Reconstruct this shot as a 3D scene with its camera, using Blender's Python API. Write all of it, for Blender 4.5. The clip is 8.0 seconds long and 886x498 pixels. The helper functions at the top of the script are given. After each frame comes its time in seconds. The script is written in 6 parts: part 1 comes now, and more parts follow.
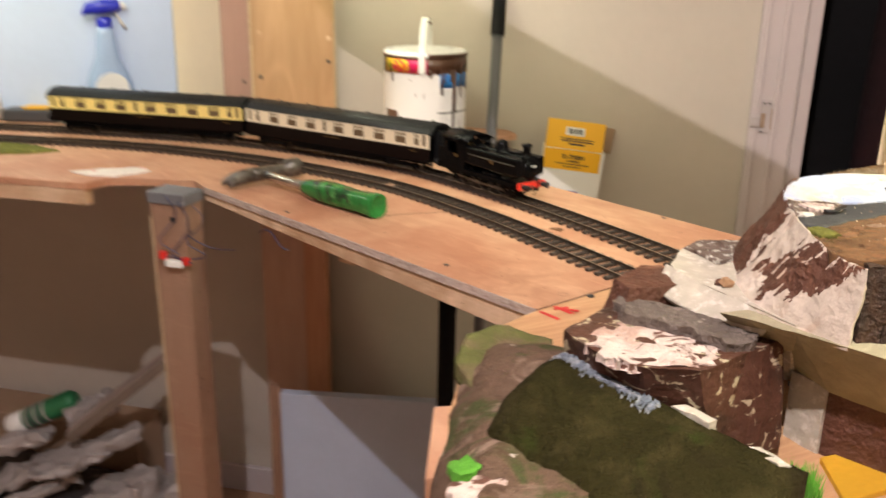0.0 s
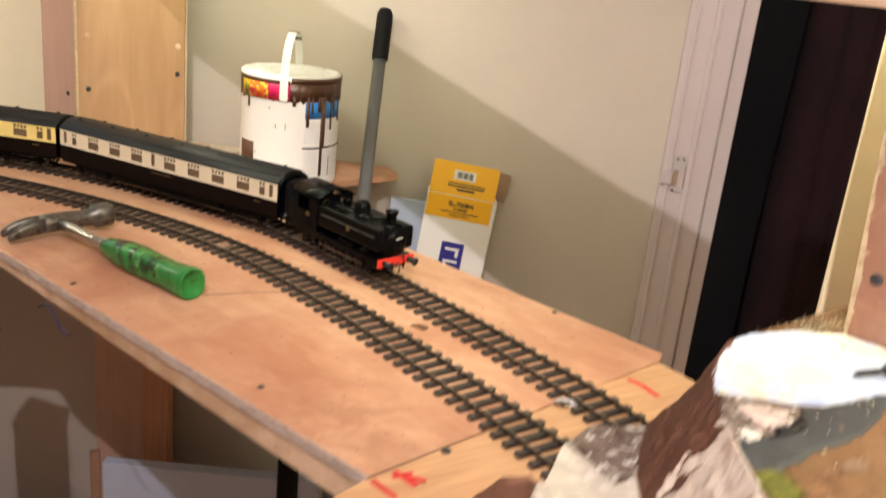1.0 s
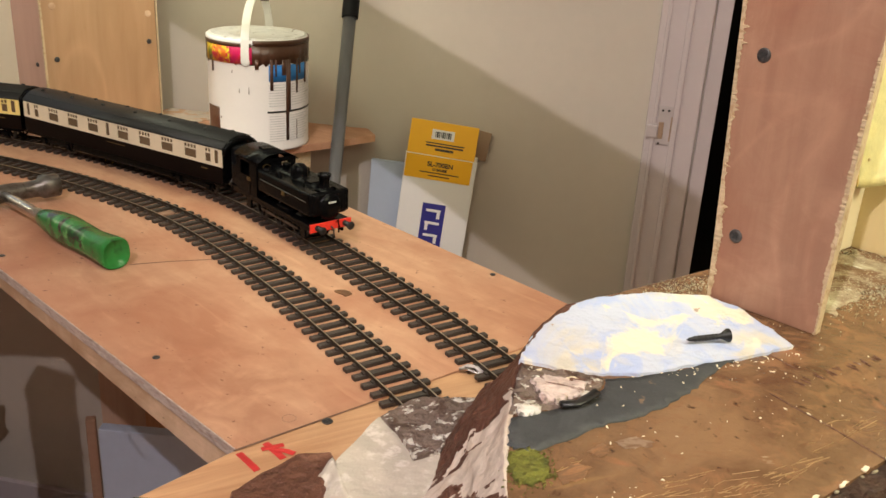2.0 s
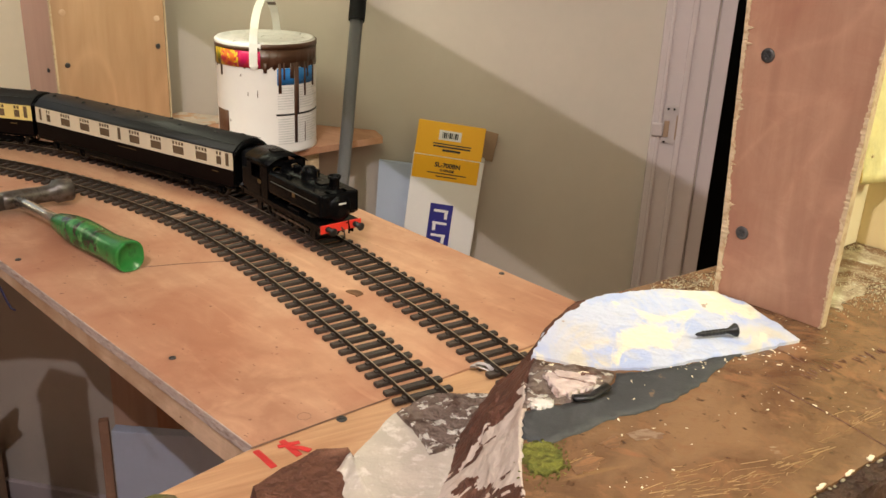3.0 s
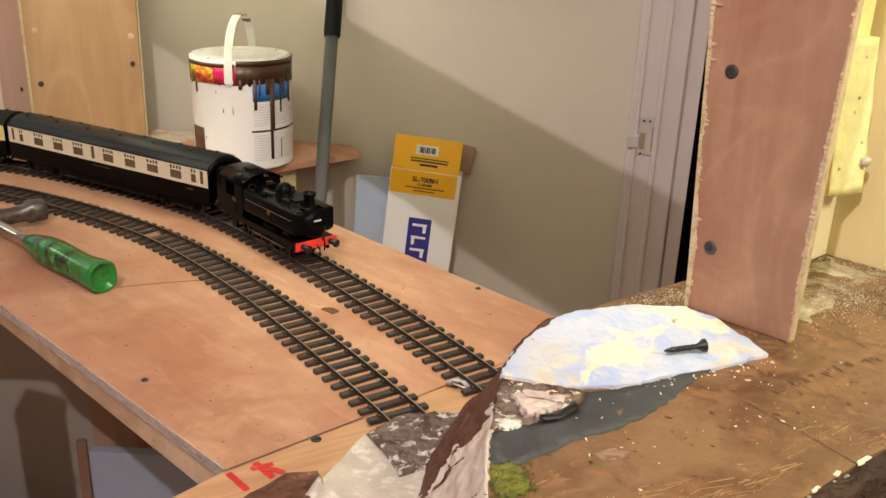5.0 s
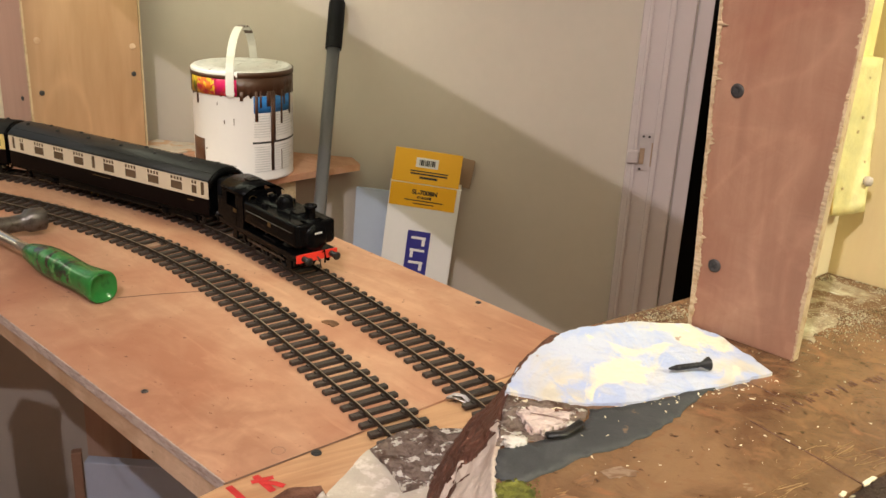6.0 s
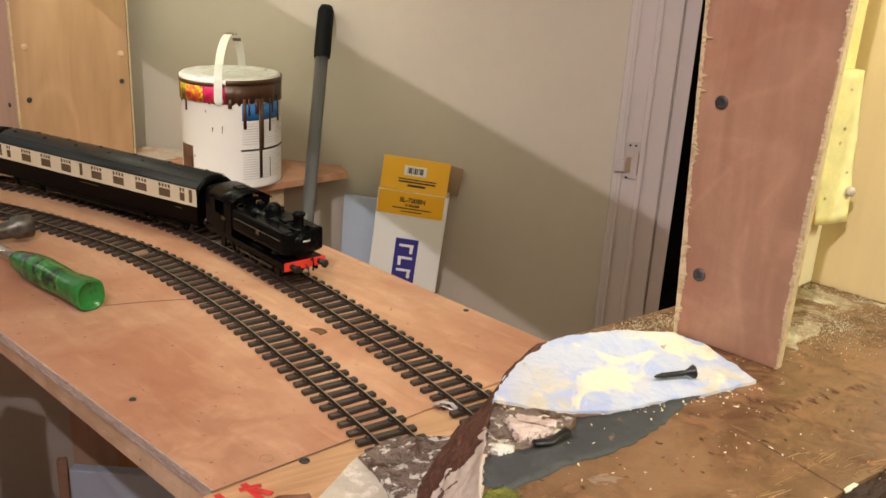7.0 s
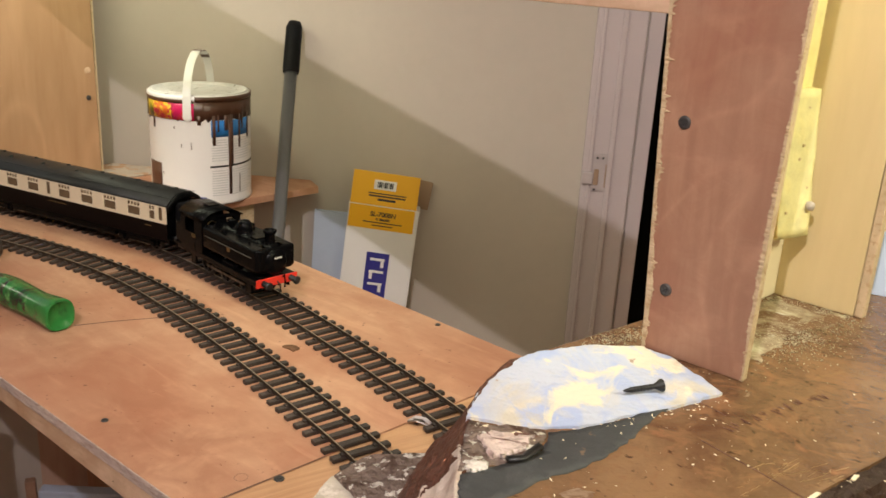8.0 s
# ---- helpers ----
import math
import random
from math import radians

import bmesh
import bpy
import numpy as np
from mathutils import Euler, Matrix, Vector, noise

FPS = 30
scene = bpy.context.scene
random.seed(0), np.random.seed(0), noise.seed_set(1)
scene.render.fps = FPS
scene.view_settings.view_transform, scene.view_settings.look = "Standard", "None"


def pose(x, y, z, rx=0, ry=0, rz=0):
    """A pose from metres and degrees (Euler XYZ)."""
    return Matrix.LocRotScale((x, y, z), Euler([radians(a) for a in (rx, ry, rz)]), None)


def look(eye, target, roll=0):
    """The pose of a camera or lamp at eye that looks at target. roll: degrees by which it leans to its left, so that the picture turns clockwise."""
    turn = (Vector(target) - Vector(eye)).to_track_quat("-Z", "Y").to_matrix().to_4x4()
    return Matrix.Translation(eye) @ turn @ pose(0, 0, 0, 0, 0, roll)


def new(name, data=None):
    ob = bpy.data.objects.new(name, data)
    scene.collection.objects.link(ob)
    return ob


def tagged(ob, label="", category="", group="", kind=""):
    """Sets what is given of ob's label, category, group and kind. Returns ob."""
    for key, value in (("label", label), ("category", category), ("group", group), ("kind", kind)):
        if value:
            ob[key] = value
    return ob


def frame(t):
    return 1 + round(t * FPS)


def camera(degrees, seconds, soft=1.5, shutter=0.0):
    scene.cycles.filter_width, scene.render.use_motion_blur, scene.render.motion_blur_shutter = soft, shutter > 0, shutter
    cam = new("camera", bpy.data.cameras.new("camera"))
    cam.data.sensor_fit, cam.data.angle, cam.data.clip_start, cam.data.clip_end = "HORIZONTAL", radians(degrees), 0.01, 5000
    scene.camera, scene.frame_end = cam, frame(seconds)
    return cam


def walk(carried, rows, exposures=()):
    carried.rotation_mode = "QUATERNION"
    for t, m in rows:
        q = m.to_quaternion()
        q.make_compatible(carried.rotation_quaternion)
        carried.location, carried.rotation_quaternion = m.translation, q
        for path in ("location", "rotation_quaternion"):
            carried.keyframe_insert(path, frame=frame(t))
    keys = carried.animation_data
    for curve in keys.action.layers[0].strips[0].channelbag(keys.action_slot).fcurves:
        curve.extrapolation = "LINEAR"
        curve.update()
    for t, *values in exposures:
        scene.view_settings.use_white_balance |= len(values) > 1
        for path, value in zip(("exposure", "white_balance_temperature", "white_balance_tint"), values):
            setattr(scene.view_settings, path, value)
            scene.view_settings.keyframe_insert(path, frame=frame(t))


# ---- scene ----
cam = camera(53.20, 8.0, soft=1.5, shutter=0.6)
PATH = [
    (0, (0.0375, -0.0333, 1.4418), (-0.3237, 1.5847, 0.894), 1.16),
    (0.3, (0.0114, 0.0599, 1.4259), (-0.2154, 1.6899, 0.8301), 3.48),
    (0.5, (0.0017, 0.1287, 1.4377), (-0.1453, 1.7601, 0.8331), 4.38),
    (0.8, (0.019, 0.228, 1.454), (-0.134, 2.110, 0.796), 5.3),
    (1, (0.049, 0.2757, 1.4717), (-0.1324, 1.9248, 0.9275), 6.12),
    (1.2, (0.0998, 0.3091, 1.4848), (-0.1263, 1.9294, 0.9544), 5.41),
    (1.3, (0.1256, 0.3182, 1.481), (-0.1053, 1.9317, 0.9159), 4.57),
    (1.5, (0.1628, 0.33, 1.47), (-0.0733, 1.9362, 0.8275), 4.91),
    (1.7, (0.1857, 0.3472, 1.4715), (-0.0766, 1.937, 0.8467), 4.53),
    (2, (0.1986, 0.3354, 1.4745), (-0.0958, 1.9382, 0.8478), 3.37),
    (3.3, (0.1965, 0.319, 1.4785), (-0.150, 2.157, 0.759), 2.5),
    (3.5, (0.1975, 0.3159, 1.4776), (-0.0833, 1.9242, 0.8586), 2.63),
    (4, (0.2017, 0.3213, 1.4751), (-0.072, 1.9275, 0.8478), 2.42),
    (4.5, (0.206, 0.3224, 1.4783), (-0.0589, 1.9364, 0.8672), 2.37),
    (4.7, (0.206, 0.326, 1.480), (-0.109, 2.178, 0.783), 2.1),
    (5.8, (0.2005, 0.3295, 1.486), (-0.117, 2.187, 0.812), 2.8),
    (6, (0.1994, 0.3271, 1.4844), (-0.0717, 1.9509, 0.9027), 2.9),
    (6.5, (0.1992, 0.3268, 1.4834), (-0.0611, 1.9535, 0.9052), 3.17),
    (7, (0.1997, 0.3229, 1.4872), (-0.049, 1.9553, 0.9198), 3.26),
    (7.5, (0.1999, 0.3226, 1.495), (-0.0354, 1.9608, 0.9386), 3.37),
    (8, (0.1991, 0.3159, 1.4954), (0.0067, 1.9635, 0.9505), 3.19),
]
walk(cam, [(t, look(eye, target, roll)) for t, eye, target, roll in PATH], [(0.0, 0.82), (0.5, 0.95), (1.0, 0.85), (1.5, 0.60), (2.0, 0.42), (4.5, 0.46), (6.5, 0.40), (8.0, 0.31)])

# ---- world and light ----
K = 0.873                      # survey unit of the plan, in metres
GROUND = 0.225                 # floor below the plan's zero, in survey units


def w(x, y, z=1.0):
    """A place of the plan (track board at z = 1) in metres."""
    return Vector((K * x, K * y, K * (z + GROUND)))


world = bpy.data.worlds.new("world")
scene.world = world
world.use_nodes = True
wb = world.node_tree.nodes["Background"]
wb.inputs["Color"].default_value = (0.02, 0.02, 0.025, 1)
wb.inputs["Strength"].default_value = 0.3


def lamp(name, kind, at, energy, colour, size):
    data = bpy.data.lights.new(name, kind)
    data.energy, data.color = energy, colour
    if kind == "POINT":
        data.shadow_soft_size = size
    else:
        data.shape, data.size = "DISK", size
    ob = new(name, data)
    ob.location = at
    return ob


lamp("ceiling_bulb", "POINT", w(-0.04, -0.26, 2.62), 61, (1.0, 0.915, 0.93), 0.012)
# unseen warm point lamp, added to brighten the end section
lamp("end_fill", "POINT", w(1.0, 0.58, 1.86), 17, (1.0, 0.98, 0.66), 0.10)
# Unseen strip lamps: assumed along the fascia, added to fill corner and far boards
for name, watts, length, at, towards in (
        ("fascia_fill_strip", 2.4, 1.35, w(-0.22, 1.55, 1.62), w(-0.14, 1.67, 1.00)),
        ("corner_fill_strip", 0.48, 0.25, w(-0.66, 1.93, 1.60), w(-0.63, 2.25, 1.20)),
        ("far_fill_strip", 2.6, 1.1, w(-1.75, 1.58, 1.66), w(-1.75, 1.86, 1.10))):
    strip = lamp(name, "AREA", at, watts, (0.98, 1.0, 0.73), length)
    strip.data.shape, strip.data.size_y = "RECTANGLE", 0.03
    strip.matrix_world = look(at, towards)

# ---- materials ----


def shader(name, rough=0.6, metal=0.0, spec=0.5):
    m = bpy.data.materials.new(name)
    m.use_nodes = True
    nt = m.node_tree
    b = nt.nodes["Principled BSDF"]
    b.inputs["Roughness"].default_value = rough
    b.inputs["Metallic"].default_value = metal
    b.inputs["Specular IOR Level"].default_value = spec
    return m, nt, b


def node(nt, kind, **values):
    n = nt.nodes.new(kind)
    for k, v in values.items():
        if k in n.inputs:
            n.inputs[k].default_value = v
    return n


def coords(nt, scale=(1, 1, 1), turn=0.0):
    c = nt.nodes.new("ShaderNodeTexCoord")
    mp = nt.nodes.new("ShaderNodeMapping")
    mp.vector_type = "TEXTURE"
    mp.inputs["Scale"].default_value = tuple(1 / c for c in scale)
    mp.inputs["Rotation"].default_value = (0, 0, radians(turn))
    nt.links.new(c.outputs["Object"], mp.inputs["Vector"])
    return mp.outputs["Vector"]


def noise_fac(nt, vec, scale, detail=4.0, lo=0.35, hi=0.65, distort=0.0, rough=0.55):
    n = node(nt, "ShaderNodeTexNoise", Scale=scale, Detail=detail, Distortion=distort, Roughness=rough)
    nt.links.new(vec, n.inputs["Vector"])
    r = nt.nodes.new("ShaderNodeMapRange")
    r.inputs["From Min"].default_value, r.inputs["From Max"].default_value = lo, hi
    nt.links.new(n.outputs["Fac"], r.inputs["Value"])
    return r.outputs["Result"]


def mix(nt, fac, a, b):
    m = nt.nodes.new("ShaderNodeMix")
    m.data_type = "RGBA"
    if isinstance(fac, float):
        m.inputs[0].default_value = fac
    else:
        nt.links.new(fac, m.inputs[0])
    for sock, v in ((m.inputs[6], a), (m.inputs[7], b)):
        if isinstance(v, tuple):
            sock.default_value = (*v, 1)
        else:
            nt.links.new(v, sock)
    return m.outputs[2]


def bump(nt, b, height, strength=0.3, distance=0.002):
    n = node(nt, "ShaderNodeBump", Strength=strength, Distance=distance)
    nt.links.new(height, n.inputs["Height"])
    nt.links.new(n.outputs["Normal"], b.inputs["Normal"])


def plain(name, c, rough=0.5, metal=0.0, vary=0.12, scale=30.0, relief=0.15, spec=0.5):
    """A paint, plastic or metal with mottling at two scales and fine relief."""
    m, nt, b = shader(name, rough, metal, spec)
    v = coords(nt)
    dark = tuple(x * (1 - vary) for x in c)
    light = tuple(min(1, x * (1 + vary)) for x in c)
    big = noise_fac(nt, v, scale * 0.25, 3)
    fine = noise_fac(nt, v, scale * 6, 5)
    col = mix(nt, big, dark, light)
    dirt = nt.nodes.new("ShaderNodeMath")
    dirt.operation, dirt.inputs[1].default_value = "MULTIPLY", 0.25
    nt.links.new(fine, dirt.inputs[0])
    col = mix(nt, dirt.outputs[0], col, tuple(x * (1 - 1.6 * vary) for x in c))
    nt.links.new(col, b.inputs["Base Color"])
    bump(nt, b, fine, relief, 0.0008)
    return m


def timber(name, light, dark, along=(2, 30, 30), turn=0.0, rough=0.6, stain=None, contrast=1.0, rings=0.0, specks=True, stain_shade_spots=(), ring_stretch=0.3):
    """Wood or plywood: long grain, broad figure and stains."""
    m, nt, b = shader(name, rough, 0, 0.35)
    v = coords(nt, along, turn)
    o = coords(nt)
    grain = noise_fac(nt, v, 4.0, 6, 0.5 - 0.22 / contrast, 0.5 + 0.22 / contrast, 0.6)
    figure = noise_fac(nt, v, 0.9, 3, 0.35, 0.7, 1.4)
    col = mix(nt, grain, dark, light)
    half = nt.nodes.new("ShaderNodeMath")
    half.operation, half.inputs[1].default_value = "MULTIPLY", 0.4
    nt.links.new(figure, half.inputs[0])
    col = mix(nt, half.outputs[0], col, tuple(0.75 * d + 0.1 * l for d, l in zip(dark, light)))
    if rings:
        fig = node(nt, "ShaderNodeTexNoise", Scale=rings, Detail=1.5, Distortion=0.5)
        nt.links.new(coords(nt, tuple(ring_stretch if a == min(along) else 1.0 for a in along), turn), fig.inputs["Vector"])
        band = nt.nodes.new("ShaderNodeMath")
        band.operation, band.inputs[1].default_value = "MULTIPLY", 9.0
        nt.links.new(fig.outputs["Fac"], band.inputs[0])
        saw = nt.nodes.new("ShaderNodeMath")
        saw.operation, saw.inputs[1].default_value = "PINGPONG", 0.5
        nt.links.new(band.outputs[0], saw.inputs[0])
        line = nt.nodes.new("ShaderNodeMapRange")
        line.inputs["From Min"].default_value, line.inputs["From Max"].default_value = 0.16, 0.0
        line.inputs["To Max"].default_value = 0.21
        nt.links.new(saw.outputs[0], line.inputs["Value"])
        col = mix(nt, line.outputs["Result"], col, tuple(min(1.0, 1.35 * l) for l in light))
    if stain:
        patch = noise_fac(nt, o, 7.0, 6, 0.47, 0.68, 0.6)
        cut = nt.nodes.new("ShaderNodeMath")
        cut.operation, cut.inputs[1].default_value = "MULTIPLY", 0.8
        nt.links.new(patch, cut.inputs[0])
        col = mix(nt, cut.outputs[0], col, stain)
        cloud = nt.nodes.new("ShaderNodeMath")
        cloud.operation, cloud.inputs[1].default_value = "MULTIPLY", 0.45
        nt.links.new(noise_fac(nt, o, 30.0, 8, 0.44, 0.66, 1.2, 0.75), cloud.inputs[0])
        col = mix(nt, cloud.outputs[0], col, tuple(0.5 * (a + s) for a, s in zip(dark, stain)))
        pale = nt.nodes.new("ShaderNodeMath")
        pale.operation, pale.inputs[1].default_value = "MULTIPLY", 0.35
        nt.links.new(noise_fac(nt, coords(nt, (1.0, 5.0, 5.0), turn), 9.0, 6, 0.55, 0.75, 0.8), pale.inputs[0])
        col = mix(nt, pale.outputs[0], col, tuple(min(1.0, 1.2 * a) for a in light))
        speck = noise_fac(nt, o, 120.0, 4, 0.685, 0.73)
        for at, size, strength in stain_shade_spots:
            far_ = nt.nodes.new("ShaderNodeVectorMath")
            far_.operation = "DISTANCE"
            far_.inputs[1].default_value = at
            nt.links.new(o, far_.inputs[0])
            near_ = nt.nodes.new("ShaderNodeMapRange")
            near_.inputs["From Min"].default_value, near_.inputs["From Max"].default_value = size, 0.25 * size
            near_.inputs["To Max"].default_value = strength
            nt.links.new(far_.outputs["Value"], near_.inputs["Value"])
            torn_ = nt.nodes.new("ShaderNodeMath")
            torn_.operation = "MULTIPLY"
            nt.links.new(near_.outputs["Result"], torn_.inputs[0])
            nt.links.new(noise_fac(nt, o, 24.0, 6, 0.32, 0.60, 0.8), torn_.inputs[1])
            col = mix(nt, torn_.outputs[0], col, tuple(0.8 * a for a in stain))
        if specks:
            col = mix(nt, speck, col, tuple(0.45 * s for s in stain))
    nt.links.new(col, b.inputs["Base Color"])
    bump(nt, b, grain, 0.25, 0.001)
    return m


def blotched(name, ground, layers, rough=0.75, relief=0.6, distance=0.004, stretch=(1, 1, 1), turn=0.0, streak=None):
    """Hand-painted plaster or flock: layers of (colour, scale, lo, hi, distortion) dabbed over a ground."""
    m, nt, b = shader(name, rough, 0, 0.35)
    v = coords(nt, stretch, turn)
    o = coords(nt)
    col = mix(nt, noise_fac(nt, o, 60, 4), tuple(0.82 * g for g in ground), ground)
    for c, scale, lo, hi, distort in layers:
        col = mix(nt, noise_fac(nt, v, scale, 5, lo, hi, distort, 0.6), col, c)
    if streak:
        c, along, heading, scale, lo, hi = streak
        col = mix(nt, noise_fac(nt, coords(nt, along, heading), scale, 4, lo, hi, 0.1), col, c)
    nt.links.new(col, b.inputs["Base Color"])
    h = noise_fac(nt, o, 150, 6, 0.25, 0.75)
    bump(nt, b, h, relief, distance)
    return m


# second spot: the hammer's reddish shadow and stain set into the plywood colour
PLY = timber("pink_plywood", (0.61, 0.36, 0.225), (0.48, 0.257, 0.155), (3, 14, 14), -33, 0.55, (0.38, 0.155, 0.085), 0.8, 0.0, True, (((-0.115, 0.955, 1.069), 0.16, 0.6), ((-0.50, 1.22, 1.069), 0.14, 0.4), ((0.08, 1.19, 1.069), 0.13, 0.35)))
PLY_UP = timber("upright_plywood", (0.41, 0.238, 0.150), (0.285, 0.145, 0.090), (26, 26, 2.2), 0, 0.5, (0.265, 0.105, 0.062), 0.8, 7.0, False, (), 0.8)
PLY_FAR = timber("pale_plywood", (0.46, 0.29, 0.165), (0.36, 0.205, 0.105), (14, 14, 2.0), 0, 0.5, None, 0.7, 5.0)
# mauve shade of the far partition's front board, put into its colour
PLY_MAUVE = timber("shaded_plywood", (0.52, 0.32, 0.24), (0.44, 0.26, 0.20), (14, 14, 2.0), 0, 0.6, None, 0.6)
PINE = timber("yellow_pine", (0.60, 0.355, 0.19), (0.46, 0.245, 0.12), (3, 40, 40), 40, 0.55, None, 1.3)
EDGE = timber("pale_batten", (0.74, 0.55, 0.38), (0.58, 0.40, 0.26), (3, 3, 40), 0, 0.6, (0.35, 0.2, 0.1), 1.0)
RAW = blotched("raw_ply_edge", (0.58, 0.45, 0.28), [((0.40, 0.27, 0.145), 220, 0.52, 0.66, 0.5)], 0.85, 0.35, 0.001)
LEGWOOD = timber("leg_timber", (0.32, 0.195, 0.13), (0.25, 0.145, 0.093), (20, 20, 2), 0, 0.65, (0.25, 0.13, 0.08), 0.7)
# tone raised in place of more lamp light on the end partition
OLIVEWOOD = timber("olive_yellow_board", (0.70, 0.57, 0.31), (0.60, 0.48, 0.245), (16, 16, 2), 0, 0.45, None, 0.6)
REDWOOD = timber("red_batten", (0.58, 0.32, 0.19), (0.46, 0.23, 0.13), (20, 20, 2), 0, 0.6)
WALLPAINT = plain("cream_wall_paint", (0.482, 0.432, 0.370), 0.75, 0, 0.05, 8, 0.2, 0.3)
TRIMPAINT = plain("white_gloss_paint", (0.51, 0.45, 0.455), 0.24, 0, 0.04, 12, 0.1)
# brown invented for walls out of view, tuned for the bounce they give
ROOMPAINT = plain("bounce_wall_brown", (0.42, 0.31, 0.245), 0.8, 0, 0.08, 8, 0.2, 0.3)
CEILPAINT = plain("ceiling_paint", (0.50, 0.47, 0.43), 0.9, 0, 0.03, 6)
FLOORMAT = timber("floor_boards", (0.40, 0.25, 0.165), (0.30, 0.185, 0.12), (2, 20, 20), 0, 0.5)
# near-black stands for the missing light in the room beyond the door
UNLITBLACK = plain("unlit_room_black", (0.012, 0.010, 0.010), 0.9, 0, 0.3, 6)
# red cloth darkened in its colour to match the unlit room
CURTAIN = plain("unlit_red_cloth", (0.018, 0.003, 0.005), 0.95, 0, 0.3, 30)
SKYPAINT = plain("sky_blue_paint", (0.50, 0.60, 0.78), 0.7, 0, 0.05, 8)
CREAMPAINT = plain("cream_board_paint", (0.80, 0.70, 0.50), 0.7, 0, 0.05, 8)
GREYPAINT = blotched("grey_scenic_base", (0.34, 0.31, 0.26), [((0.52, 0.48, 0.40), 12, 0.5, 0.7, 0.6)], 0.8, 0.4)
SLEEPER = plain("brown_black_plastic", (0.036, 0.025, 0.020), 0.5, 0, 0.3, 60, 0.4)
RAIL = plain("weathered_rail_steel", (0.070, 0.055, 0.041), 0.5, 0.6, 0.25, 60, 0.2)
RAILTOP = plain("worn_rail_head", (0.48, 0.43, 0.34), 0.30, 0.95, 0.2, 60, 0.1)
WHEELSTEEL = plain("dark_wheel_steel", (0.05, 0.045, 0.04), 0.4, 0.5, 0.2, 60, 0.1)
STEEL = blotched("tarnished_steel", (0.17, 0.155, 0.14), [((0.06, 0.045, 0.035), 60, 0.45, 0.65, 0.5)], 0.42, 0.3, 0.001)
STEEL.node_tree.nodes["Principled BSDF"].inputs["Metallic"].default_value = 0.8
PLATE = plain("dull_white_metal", (0.47, 0.415, 0.415), 0.35, 0.0, 0.15, 60, 0.1)
CHROME = plain("bright_steel", (0.55, 0.52, 0.48), 0.25, 0.95, 0.15, 50, 0.1)
GREENGRIP = blotched("green_rubber_grip", (0.024, 0.19, 0.038), [((0.012, 0.055, 0.017), 26, 0.52, 0.62, 1.0), ((0.10, 0.33, 0.09), 40, 0.60, 0.72, 0.3), ((0.028, 0.024, 0.020), 34, 0.60, 0.68, 0.8)], 0.12, 0.25, 0.001)
SCREW = plain("black_screw_steel", (0.035, 0.035, 0.035), 0.35, 0.7, 0.3, 120, 0.2)
SCREWGREY = plain("worn_screw_steel", (0.075, 0.07, 0.068), 0.42, 0.5, 0.3, 120, 0.2)
PENRED = plain("red_marker_ink", (0.58, 0.03, 0.028), 0.6, 0, 0.2, 60)
PENCIL = plain("pencil_line", (0.20, 0.11, 0.07), 0.8, 0, 0.2, 60)
TINWHITE = plain("white_tin_label", (0.84, 0.82, 0.81), 0.35, 0, 0.03, 20, 0.05)
TINLID = blotched("paint_smeared_lid", (0.74, 0.73, 0.71), [((0.10, 0.045, 0.025), 40, 0.60, 0.66, 0.8)], 0.3, 0.2, 0.001)
BROWNPAINT = plain("brown_emulsion", (0.085, 0.036, 0.020), 0.35, 0, 0.2, 40, 0.2)
LABELRED = blotched("rainbow_label", (0.62, 0.03, 0.06), [((0.75, 0.50, 0.02), 30, 0.48, 0.53, 1.2), ((0.70, 0.16, 0.02), 44, 0.53, 0.58, 1.0), ((0.12, 0.14, 0.02), 60, 0.62, 0.68, 0.6)], 0.35, 0.05)
LABELYELLOW = blotched("yellow_olive_label", (0.62, 0.42, 0.02), [((0.10, 0.11, 0.01), 40, 0.48, 0.56, 1.0), ((0.70, 0.10, 0.02), 50, 0.60, 0.66, 0.8)], 0.35, 0.05)
LABELMAGENTA = blotched("crimson_label", (0.62, 0.012, 0.11), [((0.70, 0.06, 0.02), 36, 0.52, 0.62, 0.8)], 0.35, 0.05)
LABELBLUE = plain("blue_label", (0.03, 0.22, 0.62), 0.35, 0, 0.25, 60, 0.05)
LABELNAVY = plain("navy_label", (0.03, 0.03, 0.22), 0.35, 0, 0.1, 40, 0.05)
LABELGREY = plain("grey_small_print", (0.64, 0.64, 0.64), 0.4, 0, 0.1, 200, 0.05)
INK = plain("black_ink", (0.03, 0.03, 0.03), 0.5, 0, 0.1, 60)
POLEGREY = plain("grey_pole_metal", (0.16, 0.16, 0.17), 0.3, 0.5, 0.08, 30, 0.1)
BLACKGRIP = plain("black_foam_grip", (0.006, 0.006, 0.007), 0.6, 0, 0.2, 60, 0.3, 0.12)
CARDWHITE = plain("white_carton_board", (0.74, 0.72, 0.71), 0.55, 0, 0.03, 16, 0.1)
CARDYELLOW = plain("orange_yellow_print", (0.80, 0.42, 0.015), 0.5, 0, 0.05, 16, 0.1)
CARDBROWN = plain("brown_card_inside", (0.30, 0.20, 0.13), 0.8, 0, 0.1, 30)
PANELBLUE = plain("blue_grey_foam_sheet", (0.42, 0.48, 0.60), 0.7, 0, 0.06, 12, 0.15)
SKIRT = blotched("dark_rim_paint", (0.040, 0.020, 0.012), [((0.075, 0.035, 0.020), 26, 0.5, 0.66, 0.6), ((0.45, 0.40, 0.28), 44, 0.655, 0.69, 1.2)], 0.6, 0.9, 0.005)
